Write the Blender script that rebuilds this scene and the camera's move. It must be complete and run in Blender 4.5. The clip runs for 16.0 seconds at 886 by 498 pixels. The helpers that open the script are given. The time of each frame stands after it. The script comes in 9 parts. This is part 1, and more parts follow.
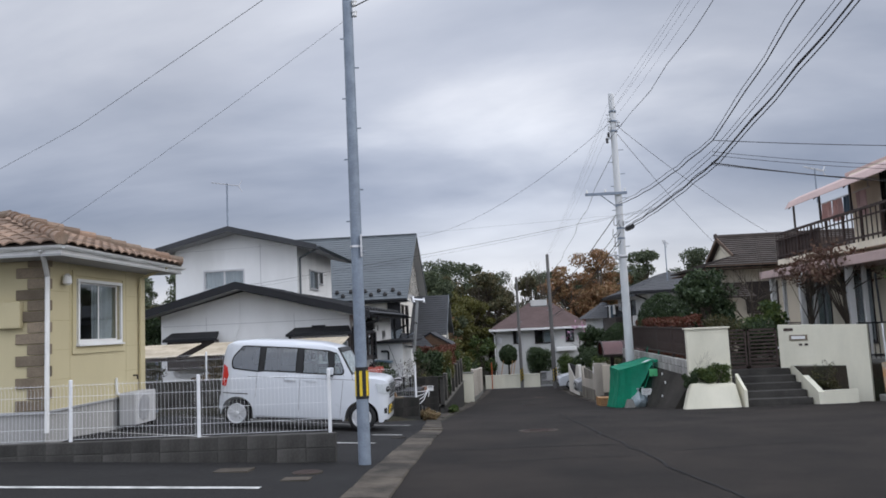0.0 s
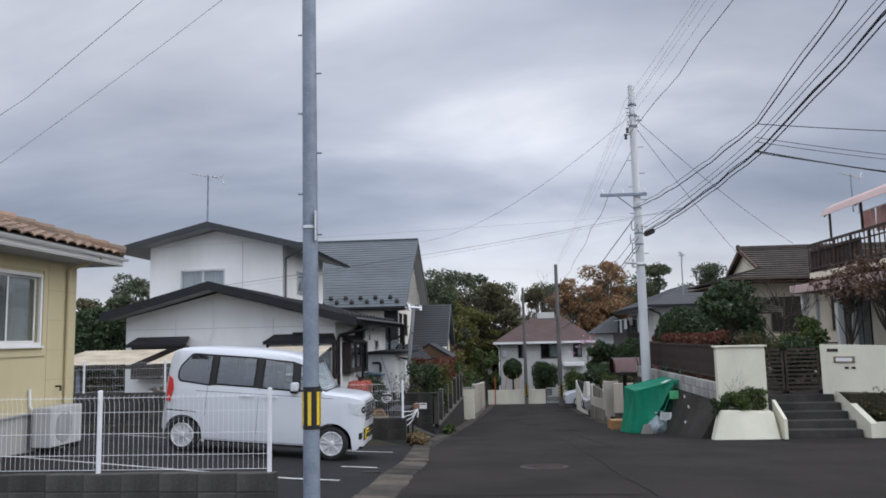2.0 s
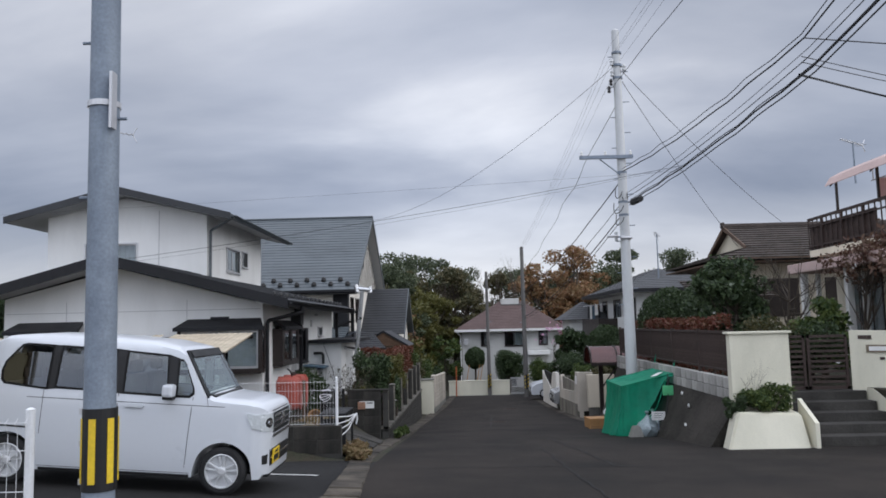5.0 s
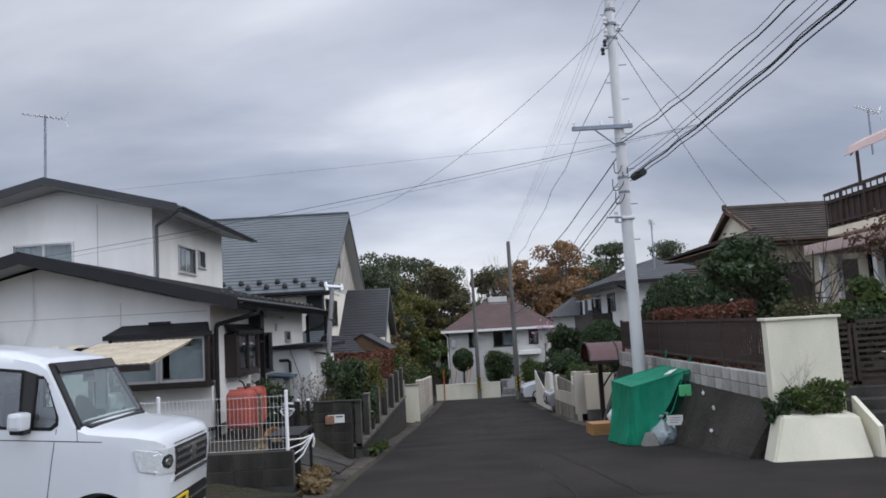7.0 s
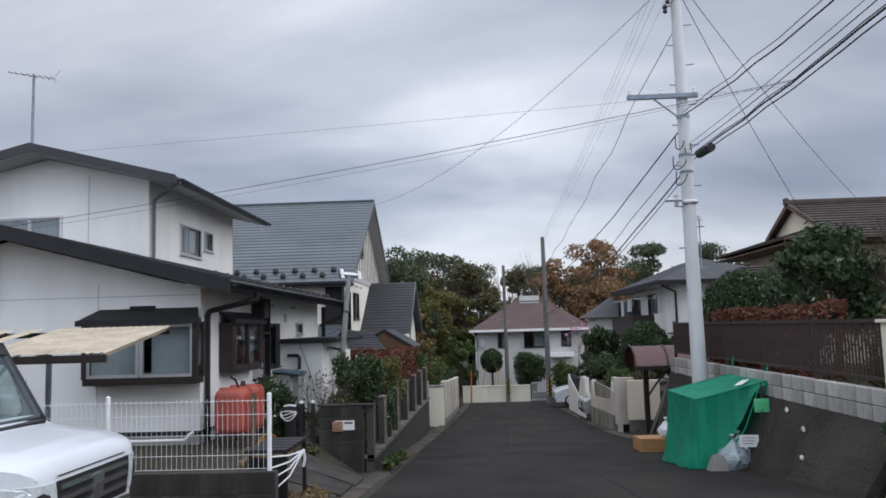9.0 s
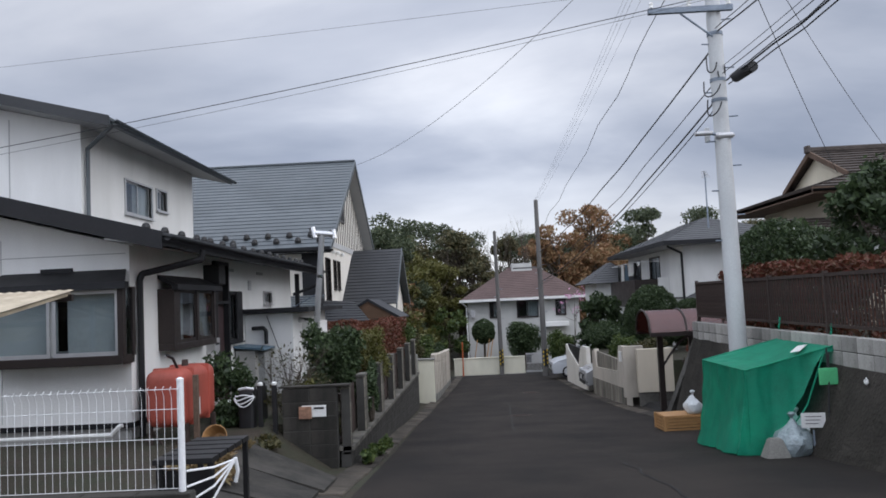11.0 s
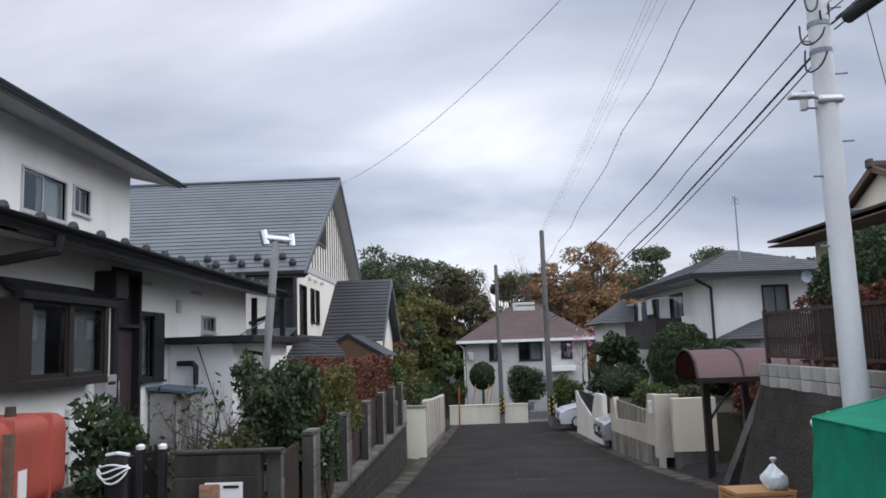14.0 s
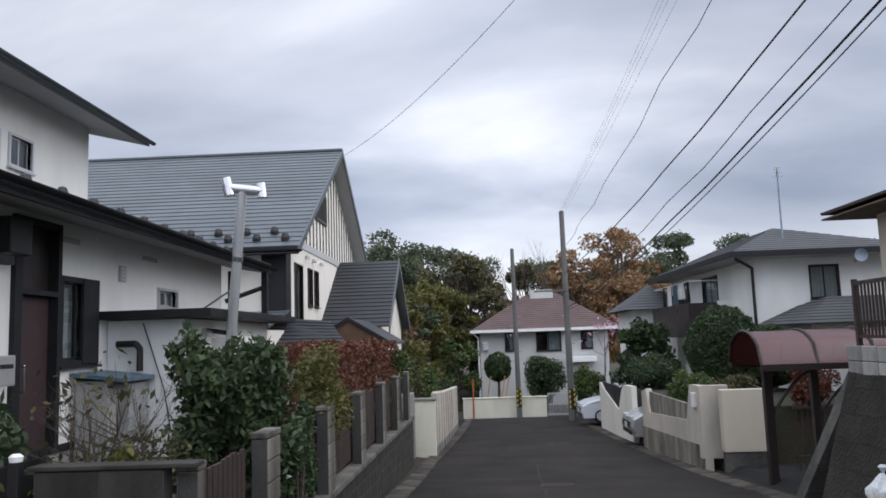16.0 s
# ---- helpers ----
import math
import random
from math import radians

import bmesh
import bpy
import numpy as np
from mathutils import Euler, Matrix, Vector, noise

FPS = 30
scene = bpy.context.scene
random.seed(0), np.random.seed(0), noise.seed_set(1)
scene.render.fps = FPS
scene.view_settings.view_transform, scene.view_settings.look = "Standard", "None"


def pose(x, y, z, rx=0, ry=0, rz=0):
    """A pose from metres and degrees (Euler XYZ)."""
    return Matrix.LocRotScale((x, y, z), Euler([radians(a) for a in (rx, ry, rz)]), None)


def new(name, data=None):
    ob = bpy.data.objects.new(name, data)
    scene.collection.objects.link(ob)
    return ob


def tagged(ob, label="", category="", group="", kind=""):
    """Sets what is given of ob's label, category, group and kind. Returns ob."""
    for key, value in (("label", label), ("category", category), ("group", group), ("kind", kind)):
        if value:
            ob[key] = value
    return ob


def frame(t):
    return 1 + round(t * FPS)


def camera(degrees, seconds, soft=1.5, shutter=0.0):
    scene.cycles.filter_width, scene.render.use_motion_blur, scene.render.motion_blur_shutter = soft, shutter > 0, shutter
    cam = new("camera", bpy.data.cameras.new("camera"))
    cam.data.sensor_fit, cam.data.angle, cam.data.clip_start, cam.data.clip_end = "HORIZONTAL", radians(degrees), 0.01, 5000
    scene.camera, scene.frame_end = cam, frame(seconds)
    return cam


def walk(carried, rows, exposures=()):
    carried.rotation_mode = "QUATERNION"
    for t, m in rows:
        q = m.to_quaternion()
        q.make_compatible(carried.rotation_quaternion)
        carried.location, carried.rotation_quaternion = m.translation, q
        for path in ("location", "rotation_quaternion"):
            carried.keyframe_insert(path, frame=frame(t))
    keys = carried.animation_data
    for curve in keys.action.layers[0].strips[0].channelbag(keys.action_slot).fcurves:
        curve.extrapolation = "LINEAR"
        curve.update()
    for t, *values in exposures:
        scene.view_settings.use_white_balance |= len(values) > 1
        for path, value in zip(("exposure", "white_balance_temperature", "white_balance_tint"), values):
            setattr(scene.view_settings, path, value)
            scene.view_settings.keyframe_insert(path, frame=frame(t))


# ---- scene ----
cam = camera(59.8, 16.0, soft=1.7)
METRES, EYE, TILT, LEAN, TURN = 20.0, 1.6, 0.0, 0.0, 3.5
ROWS = [
    (0.0, 0.0, 0.0, 0.0, 0.27, 5.67, 2.67),
    (0.5, 0.0057, 0.0328, -0.0002, -2.81, 4.08, 3.92),
    (1.0, 0.0065, 0.0619, -0.001, -2.61, 3.86, 3.24),
    (1.5, 0.0111, 0.0972, -0.0018, -0.74, 5.33, 2.24),
    (2.0, 0.0131, 0.1248, -0.0018, 0.7, 6.53, 1.28),
    (2.5, 0.0165, 0.1524, -0.0021, 2.37, 6.78, 1.39),
    (3.0, 0.0152, 0.1842, -0.003, 4.92, 6.23, 1.3),
    (3.5, 0.0187, 0.2165, -0.0039, 5.05, 6.19, 2.36),
    (4.0, 0.0192, 0.2451, -0.0043, 1.6, 5.62, 2.31),
    (4.5, 0.0233, 0.276, -0.0049, -1.66, 5.37, 1.94),
    (5.0, 0.0238, 0.3058, -0.0054, -2.12, 5.6, 1.35),
    (7.5, 0.0403, 0.463, -0.0126, -2.71, 5.78, 3.78),
    (8.0, 0.0393, 0.4935, -0.0142, -0.85, 4.79, 3.98),
    (8.5, 0.0428, 0.5223, -0.0156, -0.16, 5.2, 2.97),
    (9.0, 0.0425, 0.5487, -0.0158, -0.91, 5.84, 1.61),
    (9.5, 0.0439, 0.5761, -0.0174, -1.38, 5.55, 2.79),
    (10.0, 0.0438, 0.6125, -0.0197, -2.05, 3.69, 2.36),
    (12.5, 0.0474, 0.7686, -0.0286, -1.12, 5.41, 3.39),
    (13.0, 0.0497, 0.8048, -0.0301, -1.32, 7.4, 2.08),
    (13.5, 0.0536, 0.8352, -0.0327, -2.48, 8.18, 2.07),
    (14.0, 0.0536, 0.8695, -0.0354, -1.96, 7.07, 1.9),
    (14.5, 0.0553, 0.898, -0.0379, 0.77, 7.6, 2.19),
    (15.0, 0.0545, 0.9308, -0.041, 1.75, 7.42, 2.32),
    (15.5, 0.0581, 0.9637, -0.0435, 1.37, 6.57, 2.38),
    (16.0, 0.0607, 0.9949, -0.0459, -0.91, 6.61, 1.93),
]
walk(cam, [(t, pose(0, 0, EYE, TILT, LEAN, TURN) @ pose(METRES * x, METRES * y, METRES * z, 90 + pitch, roll, yaw)) for t, x, y, z, yaw, pitch, roll in ROWS],
     exposures=[(0.0, -0.10), (0.5, 0.03), (1.0, 0.08), (1.5, 0.02), (2.5, -0.18), (5.0, -0.12), (8.5, -0.05), (12.5, 0.09), (14.0, 0.17), (16.0, 0.18)])

# ---- light: an overcast day ----
SUN_ELEV, SUN_YAW = 34.0, 102.0
world = bpy.data.worlds.new("sky")
scene.world = world
world.use_nodes = True
wn, wl = world.node_tree.nodes, world.node_tree.links
wn.clear()


def wnode(kind, **kw):
    n = wn.new(kind)
    for k, v in kw.items():
        n.inputs[k].default_value = v
    return n


w_out, w_bg = wn.new("ShaderNodeOutputWorld"), wn.new("ShaderNodeBackground")
w_sky = wn.new("ShaderNodeTexSky")
w_sky.sky_type, w_sky.sun_disc = "NISHITA", False
w_sky.sun_elevation, w_sky.sun_rotation = radians(SUN_ELEV), radians(SUN_YAW)
w_coord, w_sep = wn.new("ShaderNodeTexCoord"), wn.new("ShaderNodeSeparateXYZ")
wl.new(w_coord.outputs["Generated"], w_sep.inputs[0])
# cloud deck: direction projected on a level plane overhead
w_lift = wn.new("ShaderNodeMath"); w_lift.operation = "ADD"; w_lift.inputs[1].default_value = 0.34
w_max = wn.new("ShaderNodeMath"); w_max.operation = "MAXIMUM"; w_max.inputs[1].default_value = 0.05
wl.new(w_sep.outputs["Z"], w_lift.inputs[0]); wl.new(w_lift.outputs[0], w_max.inputs[0])
w_dx, w_dy = wn.new("ShaderNodeMath"), wn.new("ShaderNodeMath")
w_dx.operation = w_dy.operation = "DIVIDE"
wl.new(w_sep.outputs["X"], w_dx.inputs[0]); wl.new(w_max.outputs[0], w_dx.inputs[1])
wl.new(w_sep.outputs["Y"], w_dy.inputs[0]); wl.new(w_max.outputs[0], w_dy.inputs[1])
w_comb = wn.new("ShaderNodeCombineXYZ")
wl.new(w_dx.outputs[0], w_comb.inputs["X"]); wl.new(w_dy.outputs[0], w_comb.inputs["Y"])
w_map = wn.new("ShaderNodeMapping")
w_map.inputs["Location"].default_value = (3.1, 0.6, 0.0)
w_map.inputs["Rotation"].default_value = (0, 0, radians(8))
w_map.inputs["Scale"].default_value = (0.62, 1.25, 1.0)
wl.new(w_comb.outputs[0], w_map.inputs[0])
w_noise = wnode("ShaderNodeTexNoise", Scale=1.25, Detail=7.0, Roughness=0.50, Distortion=0.25)
wl.new(w_map.outputs[0], w_noise.inputs["Vector"])
w_ramp = wn.new("ShaderNodeValToRGB")
el = w_ramp.color_ramp.elements
el[0].position, el[0].color = 0.34, (0.300, 0.338, 0.430, 1)
el[1].position, el[1].color = 0.66, (0.740, 0.762, 0.830, 1)
e = el.new(0.50); e.color = (0.470, 0.502, 0.590, 1)
wl.new(w_noise.outputs["Fac"], w_ramp.inputs[0])
# pale clearing towards the horizon
w_hz = wn.new("ShaderNodeMapRange")
w_hz.inputs["From Min"].default_value, w_hz.inputs["From Max"].default_value = 0.015, 0.15
w_hz.inputs["To Min"].default_value, w_hz.inputs["To Max"].default_value = 0.75, 0.0
wl.new(w_sep.outputs["Z"], w_hz.inputs["Value"])
w_n2 = wnode("ShaderNodeTexNoise", Scale=2.2, Detail=5.0, Roughness=0.5)
wl.new(w_map.outputs[0], w_n2.inputs["Vector"])
w_mul = wn.new("ShaderNodeMath"); w_mul.operation = "MULTIPLY"
wl.new(w_hz.outputs[0], w_mul.inputs[0]); wl.new(w_n2.outputs["Fac"], w_mul.inputs[1])
w_mul2 = wn.new("ShaderNodeMath"); w_mul2.operation = "MULTIPLY"; w_mul2.inputs[1].default_value = 1.5; w_mul2.use_clamp = True
wl.new(w_mul.outputs[0], w_mul2.inputs[0])
w_mixh = wn.new("ShaderNodeMix"); w_mixh.data_type = "RGBA"
wl.new(w_mul2.outputs[0], w_mixh.inputs["Factor"]); wl.new(w_ramp.outputs[0], w_mixh.inputs[6])
w_mixh.inputs[7].default_value = (0.86, 0.86, 0.88, 1)
# a little of the clear sky comes through the cloud
w_skys = wn.new("ShaderNodeMix"); w_skys.data_type = "RGBA"; w_skys.blend_type = "ADD"
w_skys.inputs["Factor"].default_value = 0.006
wl.new(w_mixh.outputs[2], w_skys.inputs[6]); wl.new(w_sky.outputs[0], w_skys.inputs[7])
# an overcast sky is about three times as bright overhead as near the horizon
w_zen = wn.new("ShaderNodeMapRange")
w_zen.interpolation_type = "SMOOTHSTEP"
w_zen.inputs["From Min"].default_value, w_zen.inputs["From Max"].default_value = 0.38, 0.95
w_zen.inputs["To Min"].default_value, w_zen.inputs["To Max"].default_value = 1.0, 1.85
wl.new(w_sep.outputs["Z"], w_zen.inputs["Value"])
w_over = wn.new("ShaderNodeMix"); w_over.data_type = "RGBA"; w_over.blend_type = "MULTIPLY"
w_over.inputs["Factor"].default_value = 1.0
wl.new(w_skys.outputs[2], w_over.inputs[6]); wl.new(w_zen.outputs[0], w_over.inputs[7])
# the cloud is thinner, and brighter, towards the hidden sun behind the start of the walk
w_back = wn.new("ShaderNodeMapRange")
w_back.interpolation_type = "SMOOTHSTEP"
w_back.inputs["From Min"].default_value, w_back.inputs["From Max"].default_value = 0.80, -0.75
w_back.inputs["To Min"].default_value, w_back.inputs["To Max"].default_value = 1.0, 2.15
w_dot = wn.new("ShaderNodeVectorMath"); w_dot.operation = "DOT_PRODUCT"
w_dot.inputs[1].default_value = (-0.20, 0.98, 0.0)
wl.new(w_coord.outputs["Generated"], w_dot.inputs[0])
wl.new(w_dot.outputs["Value"], w_back.inputs["Value"])
w_over2 = wn.new("ShaderNodeMix"); w_over2.data_type = "RGBA"; w_over2.blend_type = "MULTIPLY"
w_over2.inputs["Factor"].default_value = 1.0
wl.new(w_over.outputs[2], w_over2.inputs[6]); wl.new(w_back.outputs[0], w_over2.inputs[7])
# a thin place in the cloud over the road
w_lobe = wn.new("ShaderNodeVectorMath"); w_lobe.operation = "DOT_PRODUCT"
w_lobe.inputs[1].default_value = Vector((-0.03, 0.955, 0.295)).normalized()
wl.new(w_coord.outputs["Generated"], w_lobe.inputs[0])
w_ln = wn.new("ShaderNodeMath"); w_ln.operation = "MULTIPLY_ADD"; w_ln.inputs[1].default_value = 0.06
wl.new(w_n2.outputs["Fac"], w_ln.inputs[0]); wl.new(w_lobe.outputs["Value"], w_ln.inputs[2])
w_thin = wn.new("ShaderNodeMapRange")
w_thin.interpolation_type = "SMOOTHSTEP"
w_thin.inputs["From Min"].default_value, w_thin.inputs["From Max"].default_value = 0.975, 1.035
w_thin.inputs["To Min"].default_value, w_thin.inputs["To Max"].default_value = 1.0, 1.15
wl.new(w_ln.outputs[0], w_thin.inputs["Value"])
w_over3 = wn.new("ShaderNodeMix"); w_over3.data_type = "RGBA"; w_over3.blend_type = "MULTIPLY"
w_over3.inputs["Factor"].default_value = 1.0
wl.new(w_over2.outputs[2], w_over3.inputs[6]); wl.new(w_thin.outputs[0], w_over3.inputs[7])
# a heavier bank of cloud stands low over the far end
w_zn = wn.new("ShaderNodeMath"); w_zn.operation = "MULTIPLY_ADD"; w_zn.inputs[1].default_value = 0.10
wl.new(w_noise.outputs["Fac"], w_zn.inputs[0]); wl.new(w_sep.outputs["Z"], w_zn.inputs[2])
w_bank = wn.new("ShaderNodeValToRGB")
be = w_bank.color_ramp.elements
be[0].position, be[0].color = 0.10, (1, 1, 1, 1)
be[1].position, be[1].color = 0.36, (1, 1, 1, 1)
for p, c in ((0.155, (.86, .88, .91, 1)), (0.215, (.78, .81, .86, 1)), (0.275, (.88, .90, .93, 1))):
    e = be.new(p); e.color = c
wl.new(w_zn.outputs[0], w_bank.inputs[0])
w_over4 = wn.new("ShaderNodeMix"); w_over4.data_type = "RGBA"; w_over4.blend_type = "MULTIPLY"
w_over4.inputs["Factor"].default_value = 1.0
wl.new(w_over3.outputs[2], w_over4.inputs[6]); wl.new(w_bank.outputs[0], w_over4.inputs[7])
wl.new(w_over4.outputs[2], w_bg.inputs["Color"])
w_bg.inputs["Strength"].default_value = 1.12
wl.new(w_bg.outputs[0], w_out.inputs[0])

sun_data = bpy.data.lights.new("sun", "SUN")
sun_data.energy, sun_data.angle, sun_data.color = 1.25, radians(60), (1.0, 0.97, 0.93)
sun = new("sun", sun_data)
sun.rotation_euler = Euler((radians(90 - SUN_ELEV), 0, radians(78)))

# ---- materials ----
def mat(name, col, rough=0.7, var=0.18, big=0.6, fine=40.0, bump=0.15, metal=0.0, col2=None, streak=0.0,
        pieces=False, island=False, spec=0.4, speck=0.0, coat=0.0, dist=0.01):
    """A surface: base colour with stains (big) and grain (fine), relief, and change from piece to piece."""
    m = bpy.data.materials.new(name)
    m.use_nodes = True
    n, l = m.node_tree.nodes, m.node_tree.links
    bsdf = n["Principled BSDF"]
    bsdf.inputs["Roughness"].default_value, bsdf.inputs["Metallic"].default_value = rough, metal
    bsdf.inputs["Specular IOR Level"].default_value = spec
    bsdf.inputs["Coat Weight"].default_value = coat
    bsdf.inputs["Coat Roughness"].default_value = 0.08
    coord = n.new("ShaderNodeTexCoord")
    stain = n.new("ShaderNodeTexNoise")
    stain.inputs["Scale"].default_value, stain.inputs["Detail"].default_value, stain.inputs["Roughness"].default_value = big, 6, 0.62
    mp = n.new("ShaderNodeMapping")
    mp.inputs["Scale"].default_value = (1, 1, 1 - 0.85 * min(1, streak))
    l.new(coord.outputs["Object"], mp.inputs[0])
    l.new(mp.outputs[0], stain.inputs["Vector"])
    grain = n.new("ShaderNodeTexNoise")
    grain.inputs["Scale"].default_value, grain.inputs["Detail"].default_value = fine, 4
    l.new(coord.outputs["Object"], grain.inputs["Vector"])
    a = n.new("ShaderNodeMix"); a.data_type = "RGBA"
    c2 = col2 or tuple(c * (1 - 1.6 * var) for c in col)
    a.inputs[6].default_value, a.inputs[7].default_value = (*col, 1), (*c2, 1)
    rm = n.new("ShaderNodeMapRange")
    rm.inputs["From Min"].default_value, rm.inputs["From Max"].default_value = 0.36, 0.68
    l.new(stain.outputs["Fac"], rm.inputs["Value"])
    l.new(rm.outputs[0], a.inputs["Factor"])
    b = n.new("ShaderNodeMix"); b.data_type, b.blend_type = "RGBA", "MULTIPLY"
    b.inputs["Factor"].default_value = 1.0
    rg = n.new("ShaderNodeMapRange")
    rg.inputs["From Min"].default_value, rg.inputs["From Max"].default_value = 0.3, 0.7
    rg.inputs["To Min"].default_value, rg.inputs["To Max"].default_value = 1 - var - speck, 1 + 0.6 * var + speck
    l.new(grain.outputs["Fac"], rg.inputs["Value"])
    l.new(a.outputs[2], b.inputs[6]); l.new(rg.outputs[0], b.inputs[7])
    last = b.outputs[2]
    if pieces or island:
        if pieces:
            src = n.new("ShaderNodeObjectInfo").outputs["Random"]
        else:
            src = n.new("ShaderNodeNewGeometry").outputs["Random Per Island"]
        hv = n.new("ShaderNodeHueSaturation")
        rv = n.new("ShaderNodeMapRange")
        rv.inputs["To Min"].default_value, rv.inputs["To Max"].default_value = 1 - 1.7 * var, 1 + 1.3 * var
        l.new(src, rv.inputs["Value"]); l.new(rv.outputs[0], hv.inputs["Value"])
        l.new(last, hv.inputs["Color"])
        last = hv.outputs[0]
    l.new(last, bsdf.inputs["Base Color"])
    rr = n.new("ShaderNodeMapRange")
    rr.inputs["To Min"].default_value, rr.inputs["To Max"].default_value = max(0.02, rough - 0.12), min(1, rough + 0.12)
    l.new(stain.outputs["Fac"], rr.inputs["Value"]); l.new(rr.outputs[0], bsdf.inputs["Roughness"])
    if bump:
        bp = n.new("ShaderNodeBump")
        bp.inputs["Strength"].default_value, bp.inputs["Distance"].default_value = bump, dist
        l.new(grain.outputs["Fac"], bp.inputs["Height"]); l.new(bp.outputs[0], bsdf.inputs["Normal"])
    return m


def leaf_mat(name, cols, rough=0.55):
    """Leaves whose colour runs over cols from leaf to leaf, letting some light through."""
    m = bpy.data.materials.new(name)
    m.use_nodes = True
    n, l = m.node_tree.nodes, m.node_tree.links
    bsdf = n["Principled BSDF"]
    geo = n.new("ShaderNodeNewGeometry")
    ramp = n.new("ShaderNodeValToRGB")
    el = ramp.color_ramp.elements
    for i, c in enumerate(cols):
        p = i / max(1, len(cols) - 1)
        e = el[0] if i == 0 else (el[1] if i == len(cols) - 1 else el.new(p))
        e.position, e.color = p, (*c, 1)
    l.new(geo.outputs["Random Per Island"], ramp.inputs[0])
    l.new(ramp.outputs[0], bsdf.inputs["Base Color"])
    bsdf.inputs["Roughness"].default_value = rough
    bsdf.inputs["Specular IOR Level"].default_value = 0.3
    tr = n.new("ShaderNodeBsdfTranslucent")
    l.new(ramp.outputs[0], tr.inputs["Color"])
    mx = n.new("ShaderNodeMixShader"); mx.inputs[0].default_value = 0.25
    l.new(bsdf.outputs[0], mx.inputs[1]); l.new(tr.outputs[0], mx.inputs[2])
    l.new(mx.outputs[0], n["Material Output"].inputs["Surface"])
    return m


def glass_mat(name, tint=(0.72, 0.76, 0.78), rough=0.02, sheen=0.06):
    m = bpy.data.materials.new(name)
    m.use_nodes = True
    n, l = m.node_tree.nodes, m.node_tree.links
    n.remove(n["Principled BSDF"])
    gl, tp, mx, fr = n.new("ShaderNodeBsdfGlossy"), n.new("ShaderNodeBsdfTransparent"), n.new("ShaderNodeMixShader"), n.new("ShaderNodeLayerWeight")
    gl.inputs["Roughness"].default_value = rough
    gl.inputs["Color"].default_value = (0.9, 0.93, 0.96, 1)
    tp.inputs["Color"].default_value = (*tint, 1)
    fr.inputs["Blend"].default_value = 0.5
    pw, ml = n.new("ShaderNodeMath"), n.new("ShaderNodeMath")
    pw.operation, ml.operation = "POWER", "MULTIPLY_ADD"
    pw.inputs[1].default_value, ml.inputs[1].default_value, ml.inputs[2].default_value = 4.0, 0.6, sheen
    l.new(fr.outputs["Facing"], pw.inputs[0]); l.new(pw.outputs[0], ml.inputs[0]); l.new(ml.outputs[0], mx.inputs[0])
    l.new(tp.outputs[0], mx.inputs[1]); l.new(gl.outputs[0], mx.inputs[2])
    l.new(mx.outputs[0], n["Material Output"].inputs["Surface"])
    return m


